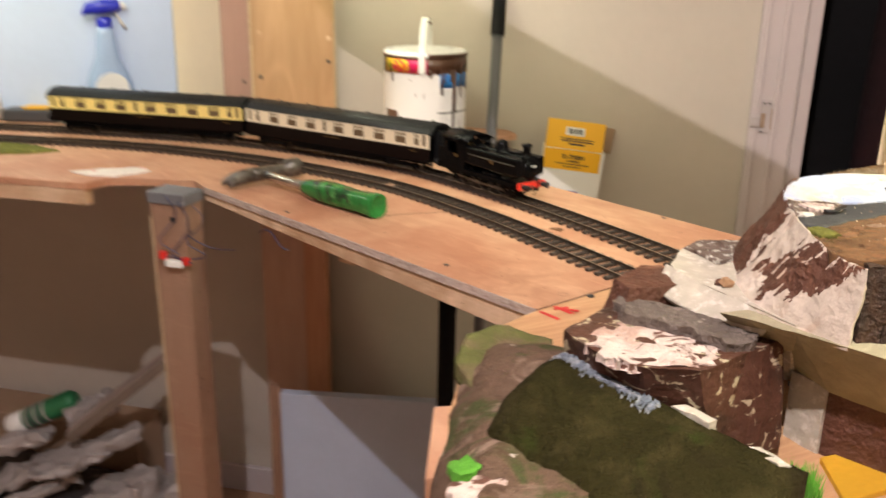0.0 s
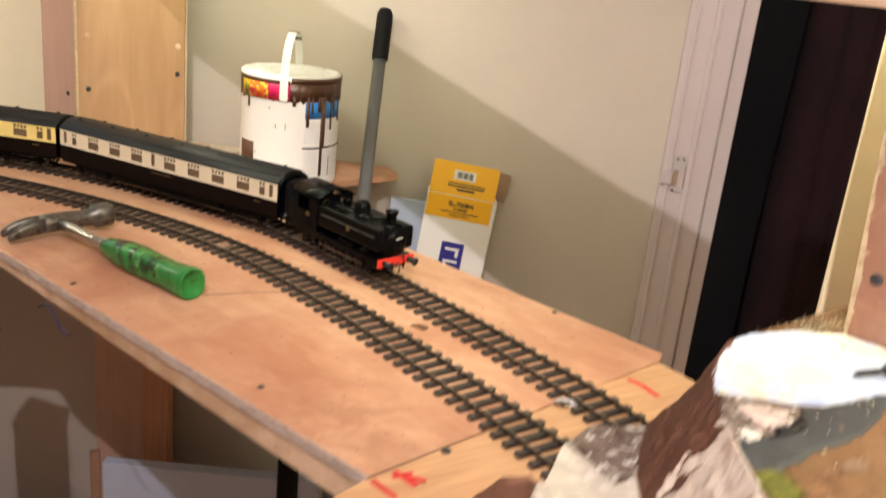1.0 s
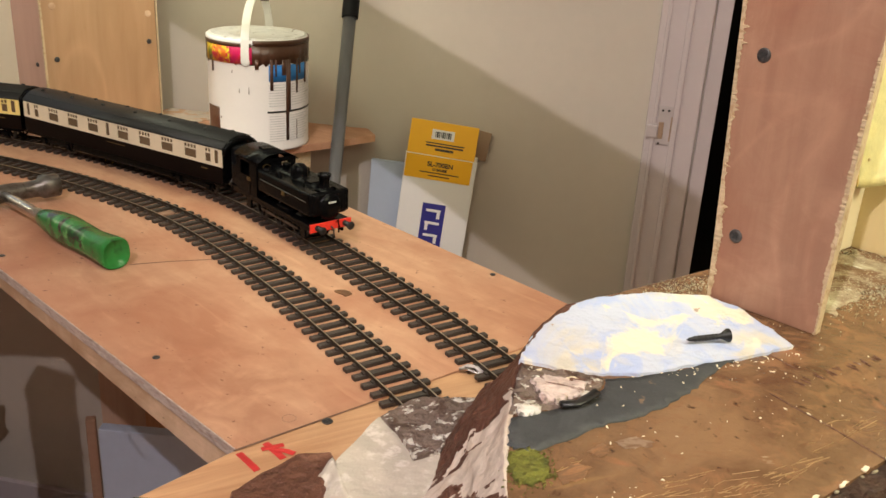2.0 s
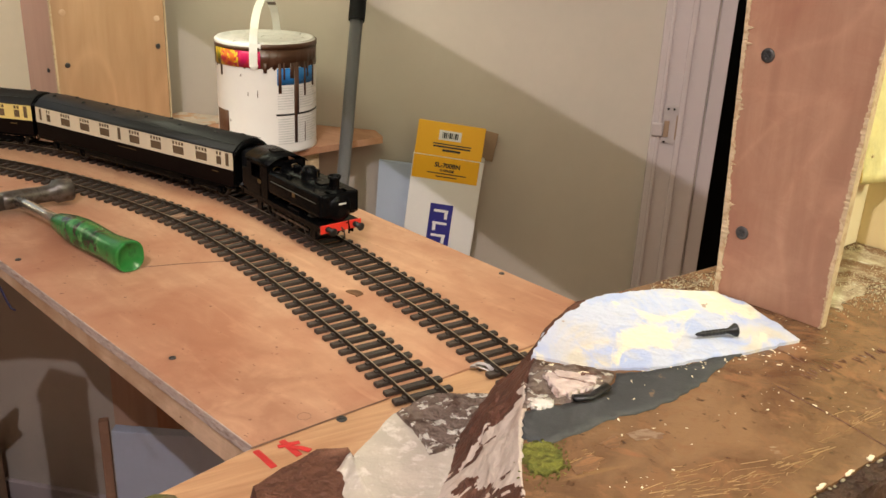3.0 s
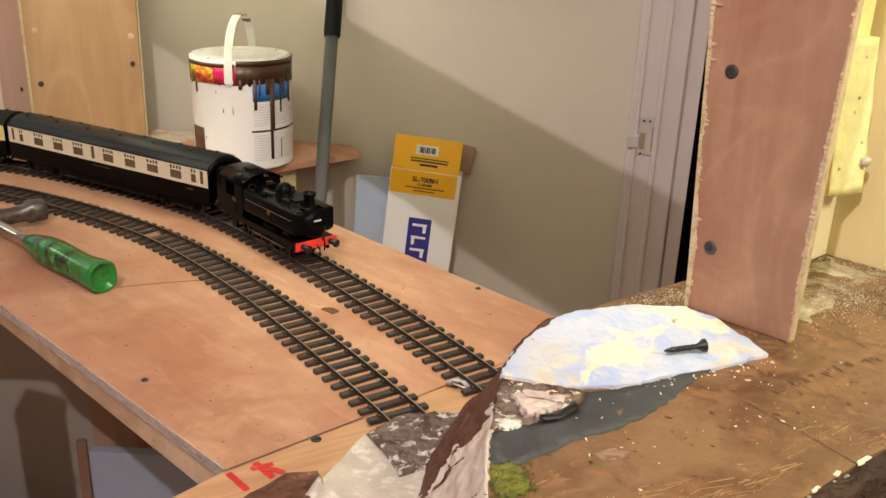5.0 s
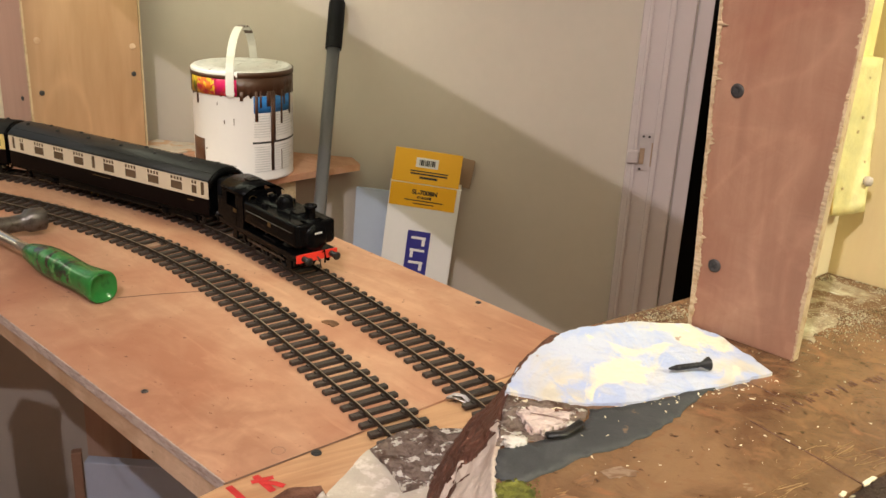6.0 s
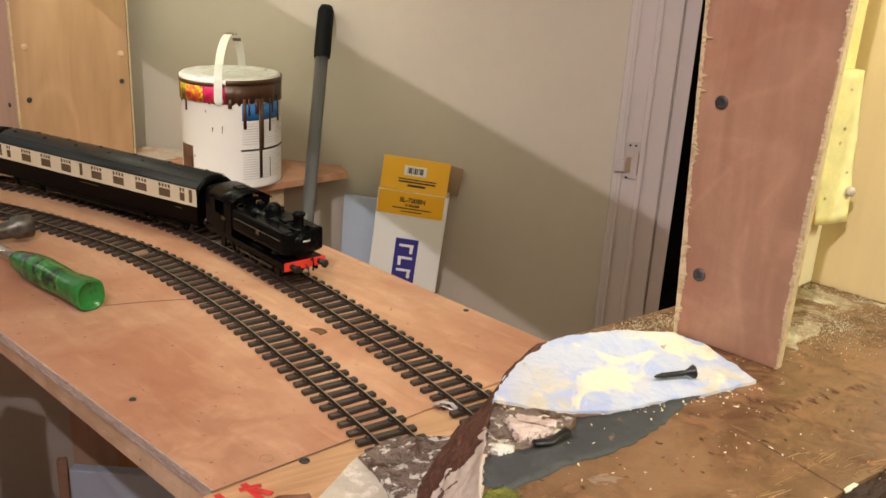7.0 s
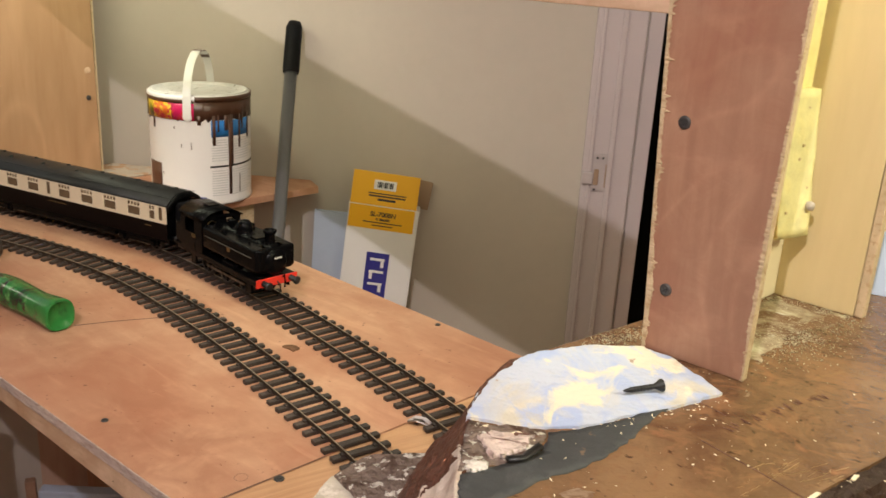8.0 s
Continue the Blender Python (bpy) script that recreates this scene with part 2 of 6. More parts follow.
BROWNTOP = blotched("brown_painted_board", (0.148, 0.079, 0.039), [((0.215, 0.125, 0.062), 7, 0.45, 0.60, 1.0), ((0.092, 0.040, 0.020), 13, 0.52, 0.66, 0.9), ((0.20, 0.105, 0.050), 38, 0.50, 0.62, 1.2), ((0.25, 0.115, 0.055), 19, 0.61, 0.70, 1.0), ((0.33, 0.235, 0.155), 60, 0.68, 0.74, 0.8), ((0.055, 0.024, 0.011), 110, 0.62, 0.70, 0.4)], 0.24, 0.35, 0.002, (1, 1, 1), 0, ((0.27, 0.16, 0.065), (4, 40, 1), 35, 3.0, 0.66, 0.84))
SNOW = blotched("white_blue_plaster", (0.66, 0.615, 0.52), [((0.51, 0.55, 0.65), 15, 0.42, 0.56, 0.9), ((0.40, 0.475, 0.68), 34, 0.48, 0.62, 1.3), ((0.74, 0.685, 0.53), 22, 0.55, 0.60, 0.7), ((0.40, 0.30, 0.22), 90, 0.67, 0.71, 0.3), ((0.62, 0.46, 0.34), 18, 0.67, 0.76, 0.4)], 0.7, 0.5, 0.002, (1, 0.6, 1), 10)
SLATE = blotched("slate_grey_paint", (0.052, 0.055, 0.056), [((0.078, 0.080, 0.080), 24, 0.5, 0.65, 0.5), ((0.20, 0.13, 0.08), 60, 0.68, 0.74, 0.2)], 0.62, 0.25, 0.002)
RUBBLE = blotched("rubbly_grey_plaster", (0.24, 0.175, 0.14), [((0.12, 0.07, 0.048), 50, 0.50, 0.60, 0.8), ((0.72, 0.68, 0.60), 130, 0.565, 0.60, 0.3), ((0.16, 0.07, 0.045), 24, 0.58, 0.66, 0.6)], 0.8, 1.0, 0.006)
CLIFF = blotched("pinkish_cream_plaster", (0.60, 0.505, 0.415), [((0.72, 0.61, 0.53), 18, 0.46, 0.62, 0.8), ((0.47, 0.36, 0.28), 34, 0.58, 0.70, 0.8)], 0.65, 0.5, 0.003, (1.0, 1.0, 0.6), 25)
CLIFFBROWN = blotched("brown_rock_paint", (0.115, 0.044, 0.025), [((0.20, 0.09, 0.055), 30, 0.55, 0.7, 0.6), ((0.66, 0.55, 0.46), 14, 0.66, 0.70, 1.4)], 0.55, 0.8, 0.004)
PLASTERWHITE = blotched("white_plaster", (0.72, 0.68, 0.61), [((0.50, 0.42, 0.36), 60, 0.60, 0.70, 0.6)], 0.7, 0.5, 0.003)
ROCK = blotched("brown_rock_paint_flecked", (0.088, 0.034, 0.020), [((0.05, 0.025, 0.016), 16, 0.50, 0.62, 0.6), ((0.45, 0.38, 0.26), 60, 0.585, 0.625, 1.0)], 0.6, 0.4, 0.004)
SLATEROCK = blotched("grey_slate_rock", (0.155, 0.120, 0.102), [((0.10, 0.075, 0.062), 34, 0.5, 0.65, 0.5), ((0.30, 0.26, 0.22), 70, 0.66, 0.72, 0.3)], 0.7, 0.8, 0.004)
SMEAR = blotched("white_pink_plaster_smear", (0.72, 0.58, 0.52), [((0.50, 0.33, 0.27), 18, 0.46, 0.60, 0.9), ((0.14, 0.06, 0.04), 34, 0.57, 0.61, 1.4)], 0.7, 0.8, 0.004)
FOAM = blotched("cream_polystyrene", (0.53, 0.475, 0.385), [((0.43, 0.375, 0.31), 22, 0.48, 0.70, 0.5), ((0.62, 0.57, 0.50), 120, 0.54, 0.64, 0.2)], 0.85, 0.35, 0.002)
FOAMOLIVE = blotched("dull_polystyrene", (0.36, 0.318, 0.208), [((0.29, 0.235, 0.15), 14, 0.5, 0.7, 0.4), ((0.20, 0.12, 0.07), 40, 0.70, 0.75, 0.3)], 0.85, 0.5, 0.003)
MOSS = blotched("dark_green_flock", (0.030, 0.025, 0.008), [((0.048, 0.039, 0.014), 26, 0.5, 0.68, 0.4), ((0.020, 0.013, 0.007), 12, 0.55, 0.7, 0.5), ((0.030, 0.036, 0.008), 16, 0.60, 0.70, 0.5), ((0.20, 0.18, 0.11), 80, 0.72, 0.75, 0.2)], 0.95, 1.0, 0.004)
MOSS.node_tree.nodes["Principled BSDF"].inputs["Specular IOR Level"].default_value = 0.06
MOSSLIGHT = blotched("olive_flock", (0.20, 0.20, 0.032), [((0.10, 0.108, 0.018), 80, 0.45, 0.6, 0.3), ((0.40, 0.38, 0.09), 60, 0.58, 0.7, 0.3)], 0.95, 1.0, 0.006)
HILL = blotched("muddy_green_hill_paint", (0.150, 0.088, 0.056), [((0.060, 0.068, 0.018), 16, 0.50, 0.60, 0.8), ((0.085, 0.045, 0.026), 24, 0.52, 0.64, 0.9), ((0.27, 0.18, 0.135), 18, 0.57, 0.66, 0.9), ((0.60, 0.50, 0.43), 20, 0.645, 0.69, 1.2), ((0.10, 0.30, 0.03), 26, 0.70, 0.73, 0.5)], 0.85, 0.9, 0.004)
BANK = blotched("dull_green_bank_paint", (0.125, 0.128, 0.036), [((0.17, 0.115, 0.065), 14, 0.47, 0.60, 0.6), ((0.10, 0.11, 0.025), 30, 0.55, 0.68, 0.5)], 0.8, 0.6, 0.003)
ICE = blotched("blue_white_dabs", (0.19, 0.215, 0.26), [((0.36, 0.37, 0.40), 70, 0.48, 0.58, 1.0), ((0.07, 0.07, 0.06), 60, 0.56, 0.64, 0.8)], 0.6, 0.6, 0.003)
YELLOWFOAM = blotched("yellow_expanding_foam", (0.90, 0.84, 0.42), [((0.85, 0.75, 0.30), 16, 0.5, 0.75, 0.5)], 0.7, 0.25, 0.002)
GRASSBRIGHT = plain("bright_green_tuft", (0.12, 0.42, 0.03), 0.9, 0, 0.3, 90, 0.8)
YELLOWCARD = plain("mustard_card", (0.62, 0.33, 0.02), 0.6, 0, 0.15, 30)
LOCOBLACK = plain("satin_black_engine_paint", (0.0024, 0.0024, 0.0028), 0.26, 0, 0.2, 80, 0.12, 0.08)
BUFFERRED = plain("red_buffer_beam", (0.72, 0.035, 0.02), 0.4, 0, 0.1, 60, 0.05)
COACHBROWN = plain("chocolate_coach_paint", (0.0060, 0.0034, 0.0030), 0.3, 0, 0.15, 60, 0.05, 0.08)
COACHCREAM = plain("cream_coach_paint", (0.72, 0.63, 0.47), 0.4, 0, 0.05, 60, 0.05)
COACHYELLOW = plain("yellowed_cream_coach_paint", (0.78, 0.62, 0.22), 0.4, 0, 0.05, 60, 0.05)
COACHROOF = plain("grey_coach_roof", (0.016, 0.016, 0.016), 0.45, 0, 0.12, 50, 0.1, 0.22)
COACHGLASS = plain("dark_coach_glazing", (0.14, 0.095, 0.055), 0.25, 0, 0.2, 40, 0.02)
BRASS = plain("dull_brass", (0.20, 0.13, 0.045), 0.4, 0.7, 0.15, 60, 0.1)
CLEARBLUE = plain("blue_liquid_bottle", (0.34, 0.46, 0.66), 0.2, 0, 0.06, 20, 0.05)
SPRAYBLUE = plain("deep_blue_plastic", (0.015, 0.025, 0.45), 0.3, 0, 0.08, 30, 0.05)
REDPLASTIC = plain("red_plastic", (0.55, 0.02, 0.015), 0.35, 0, 0.1, 30, 0.05)
WHITEPLASTIC = plain("white_plastic", (0.78, 0.77, 0.74), 0.4, 0, 0.05, 30, 0.1)
DARKTRAY = plain("dark_grey_tray", (0.06, 0.06, 0.065), 0.4, 0, 0.15, 30, 0.1)
GREENCAN = plain("green_can_paint", (0.02, 0.16, 0.06), 0.35, 0.2, 0.2, 30, 0.05)
SHEETING = plain("crumpled_white_sheet", (0.36, 0.325, 0.31), 0.5, 0, 0.15, 20, 0.6)
WIRE = plain("blue_black_wire", (0.03, 0.03, 0.08), 0.5, 0, 0.2, 60)

# ---- mesh helpers ----


def finish(name, bm, mat, parent=None, label="", smooth=False):
    me = bpy.data.meshes.new(name)
    bmesh.ops.recalc_face_normals(bm, faces=bm.faces)
    bm.to_mesh(me)
    bm.free()
    me.materials.append(mat)
    if smooth:
        me.polygons.foreach_set("use_smooth", [True] * len(me.polygons))
    ob = new(name, me)
    if parent:
        ob.parent = parent
    if label:
        tagged(ob, label=label)
    return ob


def part(name, bm, mat, parent, label="", smooth=False):
    return finish(name, bm, mat, parent, label, smooth)


def thing(name, label, category, group="", at=None):
    ob = new(name)
    ob.empty_display_size = 0.02
    if at is not None:
        ob.matrix_basis = at
    return tagged(ob, label=label, category=category, group=group)


def structure(ob, label=""):
    return tagged(ob, label=label, kind="structure")


def bevel(bm, width, segments=2):
    bmesh.ops.bevel(bm, geom=bm.edges[:], offset=width, segments=segments, affect="EDGES", profile=0.6, clamp_overlap=True)
    return bm


def box(size, at=(0, 0, 0), bev=0.0, turn=None, bm=None):
    """A block of that size, centred at a point, with rounded edges."""
    b = bmesh.new()
    bmesh.ops.create_cube(b, size=1.0)
    bmesh.ops.scale(b, vec=Vector(size), verts=b.verts)
    if bev:
        bevel(b, bev, 2)
    m = Matrix.Translation(at) @ (turn or Matrix())
    bmesh.ops.transform(b, matrix=m, verts=b.verts)
    if bm is None:
        return b
    return join(bm, b)


def join(bm, other):
    me = bpy.data.meshes.new("join")
    other.to_mesh(me)
    other.free()
    bm.from_mesh(me)
    bpy.data.meshes.remove(me)
    return bm


def prism(points, z0, z1, bev=0.0):
    """A flat plate or block: a plan outline in metres between two heights."""
    b = bmesh.new()
    low = [b.verts.new((p[0], p[1], z0)) for p in points]
    high = [b.verts.new((p[0], p[1], z1)) for p in points]
    b.faces.new(low[::-1])
    b.faces.new(high)
    n = len(points)
    for i in range(n):
        b.faces.new((low[i], low[(i + 1) % n], high[(i + 1) % n], high[i]))
    if bev:
        bevel(b, bev, 2)
    return b


def plan(points):
    return [(K * x, K * y) for x, y in points]


def height(z):
    return K * (z + GROUND)


def ragged(points, amp, seed, cuts=3):
    """A plan outline with its edges cut up and unevenly worn."""
    rg = random.Random(seed)
    out = []
    for i, p in enumerate(points):
        q = points[(i + 1) % len(points)]
        for k in range(cuts):
            f = k / cuts
            a = 0.0 if k == 0 else amp
            out.append((p[0] + (q[0] - p[0]) * f + rg.uniform(-a, a), p[1] + (q[1] - p[1]) * f + rg.uniform(-a, a)))
    return out


def frustum(high, low, z1, z0):
    """A block between an upper and a lower plan outline of as many corners."""
    b_ = bmesh.new()
    up_ = [b_.verts.new(w(x, y, z1)) for x, y in high]
    dn_ = [b_.verts.new(w(x, y, z0)) for x, y in low]
    b_.faces.new(up_)
    b_.faces.new(dn_[::-1])
    for q in range(len(up_)):
        r_ = (q + 1) % len(up_)
        b_.faces.new((dn_[q], dn_[r_], up_[r_], up_[q]))
    return b_


def plank(p, q, thick, z0, z1, bev=0.0015, side=1):
    """An upright board between two plan points, its thickness on one side (1: to the left of p to q)."""
    a, b = Vector((K * p[0], K * p[1])), Vector((K * q[0], K * q[1]))
    d = (b - a).normalized()
    n = Vector((-d.y, d.x)) * thick * side
    pts = [a, b, b + n, a + n]
    return prism([(v.x, v.y) for v in pts], height(z0), height(z1), bev)


def lathe(profile, segs=32, axis=Matrix(), bm=None):
    """A turned body from (radius, height) pairs."""
    b = bmesh.new()
    rings = []
    for r, z in profile:
        if r < 1e-6:
            rings.append([b.verts.new((0, 0, z))])
        else:
            rings.append([b.verts.new((r * math.cos(2 * math.pi * i / segs), r * math.sin(2 * math.pi * i / segs), z)) for i in range(segs)])
    for a, c in zip(rings, rings[1:]):
        for i in range(segs):
            j = (i + 1) % segs
            f = [a[i % len(a)], a[j % len(a)], c[j % len(c)], c[i % len(c)]]
            f = list(dict.fromkeys(f))
            if len(f) > 2:
                b.faces.new(f)
    bmesh.ops.transform(b, matrix=axis, verts=b.verts)
    return b if bm is None else join(bm, b)


def tube(points, radius, segs=8, bm=None, flat=None):
    """A bent rod along points; flat: (width, thickness) for a strap."""
    b = bmesh.new()
    pts = [Vector(p) for p in points]
    rings = []
    for i, p in enumerate(pts):
        d = (pts[min(i + 1, len(pts) - 1)] - pts[max(i - 1, 0)]).normalized()
        up = Vector((0, 0, 1)) if abs(d.z) < 0.9 else Vector((0, 1, 0))
        s = d.cross(up).normalized()
        u = s.cross(d)
        rx, ry = (radius, radius) if flat is None else flat
        rings.append([b.verts.new(p + s * rx * math.cos(2 * math.pi * k / segs) + u * ry * math.sin(2 * math.pi * k / segs)) for k in range(segs)])
    for a, c in zip(rings, rings[1:]):
        for k in range(segs):
            b.faces.new((a[k], a[(k + 1) % segs], c[(k + 1) % segs], c[k]))
    b.faces.new(rings[0][::-1])
    b.faces.new(rings[-1])
    return b if bm is None else join(bm, b)


def roughen(bm, cuts, amp, scale, seed=0.0, keep_low=None):
    """Break a block up into uneven, hand-carved faces."""
    bmesh.ops.triangulate(bm, faces=bm.faces[:])
    for _ in range(cuts):
        long = [e for e in bm.edges if e.calc_length() > 0.007]
        bmesh.ops.subdivide_edges(bm, edges=long, cuts=1, use_grid_fill=True)
        bmesh.ops.triangulate(bm, faces=[f for f in bm.faces if len(f.verts) > 3])
    for v in bm.verts:
        q = v.co * scale + Vector((seed, seed * 0.7, -seed))
        d = noise.noise_vector(q) * amp + noise.noise_vector(q * 3.1) * amp * 0.4
        if keep_low is not None and v.co.z < keep_low:
            d.z = 0
        v.co += d
    return bm


def spline(points, step):
    """Evenly spaced points and headings along a smooth curve through plan points, in metres."""
    p = [Vector((K * x, K * y, 0)) for x, y in points]
    p = [2 * p[0] - p[1]] + p + [2 * p[-1] - p[-2]]
    dense = []
    for a, b, c, d in zip(p, p[1:], p[2:], p[3:]):
        for i in range(24):
            t = i / 24
            dense.append(0.5 * (2 * b + (c - a) * t + (2 * a - 5 * b + 4 * c - d) * t * t + (3 * b - 3 * c + d - a) * t ** 3))
    dense.append(p[-2])
    out, gone, nxt = [], 0.0, 0.0
    for a, b in zip(dense, dense[1:]):
        seg = (b - a).length
        while nxt <= gone + seg:
            q = a.lerp(b, (nxt - gone) / seg)
            out.append((q, math.atan2(b.y - a.y, b.x - a.x)))
            nxt += step
        gone += seg
    return out


TOP = height(1.0)              # upper face of the track board
ROOF = height(1.2)             # upper face of the raised scenic board

# ---- room ----
XL, XR, YF, YB, ZC = -2.7, 2.3, -2.3, 2.25, 2.72
DOOR_L, DOOR_R, DOOR_T = 0.434, 1.33, 2.07
structure(finish("floor", prism(plan([(XL, YF), (XR, YF), (XR, 4.0), (XL, 4.0)]), -0.05, 0.0), FLOORMAT), "dark reddish-brown boarded floor")
structure(finish("ceiling", prism(plan([(XL - 0.1, YF - 0.1), (XR + 0.1, YF - 0.1), (XR + 0.1, 4.1), (XL - 0.1, 4.1)]), height(ZC), height(ZC) + 0.06), CEILPAINT), "plain off-white ceiling")
bm = plank((XL, YB), (DOOR_L, YB), 0.1, -GROUND, ZC, 0)
join(bm, plank((DOOR_R, YB), (XR, YB), 0.1, -GROUND, ZC, 0))
join(bm, plank((DOOR_L, YB), (DOOR_R, YB), 0.1, DOOR_T, ZC, 0))
structure(finish("wall_back", bm, WALLPAINT), "cream painted plaster wall with a doorway")
structure(finish("wall_left", plank((XL, YF), (XL, YB), 0.1, -GROUND, ZC, 0), ROOMPAINT), "unseen wall, its brown chosen for bounce light")
structure(finish("wall_right", plank((XR, 4.0), (XR, YF), 0.1, -GROUND, ZC, 0), ROOMPAINT), "unseen wall, its brown chosen for bounce light")
structure(finish("wall_front", plank((XR, YF), (XL, YF), 0.1, -GROUND, ZC, 0), ROOMPAINT), "unseen wall closing the room, its brown chosen for bounce light")
structure(finish("wall_hall", plank((0.1, 3.6), (2.0, 3.6), 0.05, -GROUND, ZC, 0), UNLITBLACK), "wall beyond the doorway, its unlit darkness put into the colour")
structure(finish("wall_hall_side", plank((0.2, 2.4), (0.2, 3.6), 0.05, -GROUND, ZC, 0), UNLITBLACK), "wall beyond the doorway, its unlit darkness put into the colour")
structure(finish("wall_hall_end", plank((1.9, 3.6), (1.9, 2.4), 0.05, -GROUND, ZC, 0), UNLITBLACK), "wall beyond the doorway, its unlit darkness put into the colour")

# door trim: architrave with a bead, lining edge, strike plate
trim = structure(new("door_1"), "white gloss door frame round an open dark doorway")
part("architrave", plank((0.298, YB), (0.400, YB), 0.014, -GROUND, 2.17, 0.003, -1), TRIMPAINT, trim)
part("bead", plank((0.349, YB - 0.0152), (0.361, YB - 0.0152), 0.0060, -GROUND, 2.15, 0.0028, -1), TRIMPAINT, trim)
part("outer_bead", plank((0.310, YB - 0.0152), (0.318, YB - 0.0152), 0.0050, -GROUND, 2.16, 0.0024, -1), TRIMPAINT, trim)
part("lining", plank((0.404, YB - 0.006), (DOOR_L, YB - 0.006), 0.16, -GROUND, DOOR_T, 0.002, 1), TRIMPAINT, trim)
part("head_lining", plank((0.298, YB), (DOOR_R + 0.1, YB), 0.014, DOOR_T, 2.17, 0.003, -1), TRIMPAINT, trim)
part("far_architrave", plank((DOOR_R + 0.002, YB), (DOOR_R + 0.1, YB), 0.014, -GROUND, DOOR_T, 0.003, -1), TRIMPAINT, trim)
strike = part("strike_plate", box((0.026, 0.0025, 0.070), w(0.3345, YB - 0.0175, 1.072), 0.001), PLATE, trim, "small painted metal latch plate")
part("latch_lip", box((0.021, 0.008, 0.024), w(0.3105, YB - 0.021, 1.060), 0.003), PLATE, strike)
# proud brown block, the dark inside of the slot given as colour
part("latch_slot", box((0.009, 0.0026, 0.030), w(0.3285, YB - 0.0196, 1.062), 0.001), CARDBROWN, strike)
part("latch_bar", box((0.0022, 0.0026, 0.044), w(0.3478, YB - 0.0196, 1.066), 0.0005), CARDBROWN, strike)
for dx, dz in ((0.328, 1.104), (0.340, 1.104), (0.327, 1.035)):
    part("latch_screw", lathe([(0, 0.001), (0.0019, 0.0006), (0.0022, 0)], 10, Matrix.Translation(w(dx, YB - 0.0205, dz)) @ pose(0, 0, 0, 90)), SCREW, strike)
structure(finish("baseboard", plank((XL, YB), (0.296, YB), 0.015, -GROUND, -0.135, 0.003, -1), TRIMPAINT), "white painted skirting board")
hanging = thing("hanging_cloth", "red cloth beyond the doorway, its unlit darkness put into the colour", "cloth")
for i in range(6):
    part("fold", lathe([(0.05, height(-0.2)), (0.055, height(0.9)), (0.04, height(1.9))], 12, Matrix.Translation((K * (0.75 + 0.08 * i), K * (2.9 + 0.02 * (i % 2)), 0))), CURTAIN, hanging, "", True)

# ---- layout boards ----
board = thing("track_board", "pink plywood model railway board with pale front batten", "baseboard")
outline = [(-2.5, 1.42), (-0.99, 1.42), (-0.975, 1.465), (-0.90, 1.487), (-0.80, 1.500), (-0.766, 1.466), (-0.067, 1.017), (0.0315, 1.137), (0.233, 1.386), (0.238, 1.408), (-0.472, 1.920), (-0.80, 1.955), (-2.5, 1.955)]
part("plywood_top", prism(plan(outline), TOP - 0.012, TOP, 0.0012), PLY, board)
bat = plank((-0.7625, 1.4665), (-0.0672, 1.0205), 0.018, 0.962, 0.9860, 0)
for v in bat.verts:
    if v.co.z < height(0.97):
        v.co.z += K * 0.010 * (1 - 2 * (v.co.x / K + 0.760) / 0.6945)
part("front_batten", bevel(bat, 0.0015), EDGE, board, "pale rough-sawn timber batten")
part("veneer_edge", plank((-0.764, 1.4655), (-0.068, 1.0185), 0.0014, 0.9864, 0.9992, 0.0003, -1), blotched("mauve_ply_edge", (0.52, 0.42, 0.36), [((0.34, 0.24, 0.19), 60, 0.52, 0.66, 0.6), ((0.62, 0.53, 0.46), 40, 0.56, 0.66, 0.6)], 0.75, 0.6, 0.002, (1, 1, 6)), board, "grey-mauve painted plywood edge")
part("left_batten", plank((-2.5, 1.4215), (-0.992, 1.4215), 0.020, 0.955, 0.9855, 0.002), EDGE, board, "pale rough-sawn timber batten")
part("back_batten", plank((0.228, 1.403), (-0.46, 1.900), 0.020, 0.94, 0.9855, 0.002), EDGE, board)
part("cross_batten", plank((-0.40, 1.27), (-0.20, 1.69), 0.030, 0.94, 0.9855, 0.002), EDGE, board)

grey = tagged(finish("scenic_strip", prism(plan([(-2.5, 1.957), (-0.9, 1.957), (-0.985, 2.02), (-1.06, 2.18), (-1.17, 2.10), (-1.6, 1.995), (-2.5, 1.98)]), TOP - 0.012, TOP + 0.001), GREYPAINT), "grey dusty scenic strip behind the tracks", "scenery")
shelf = thing("corner_shelf", "pink plywood corner shelf against the cream wall", "shelf")
part("shelf_top", prism(plan([(-0.478, 1.922), (-0.268, 2.195), (-0.30, 2.246), (-0.772, 2.246), (-0.90, 1.957), (-0.80, 1.957)]), TOP - 0.014, TOP - 0.001, 0.001), PLY, shelf)
part("bracket", plank((-0.415, 2.03), (-0.375, 2.085), 0.03, 0.93, 0.983, 0.003), RAW, shelf, "rough timber block under the shelf")
dust = blotched("plaster_dust", (0.62, 0.52, 0.42), [((0.55, 0.33, 0.2), 30, 0.5, 0.6, 0.6)], 0.9, 0.8)
tagged(finish("plaster_dust", roughen(prism(plan([(-0.76, 2.06), (-0.66, 2.14), (-0.60, 2.235), (-0.765, 2.235)]), TOP - 0.001, TOP + 0.0015), 3, 0.001, 60), dust), "pale plaster dust on the corner shelf", "dust")

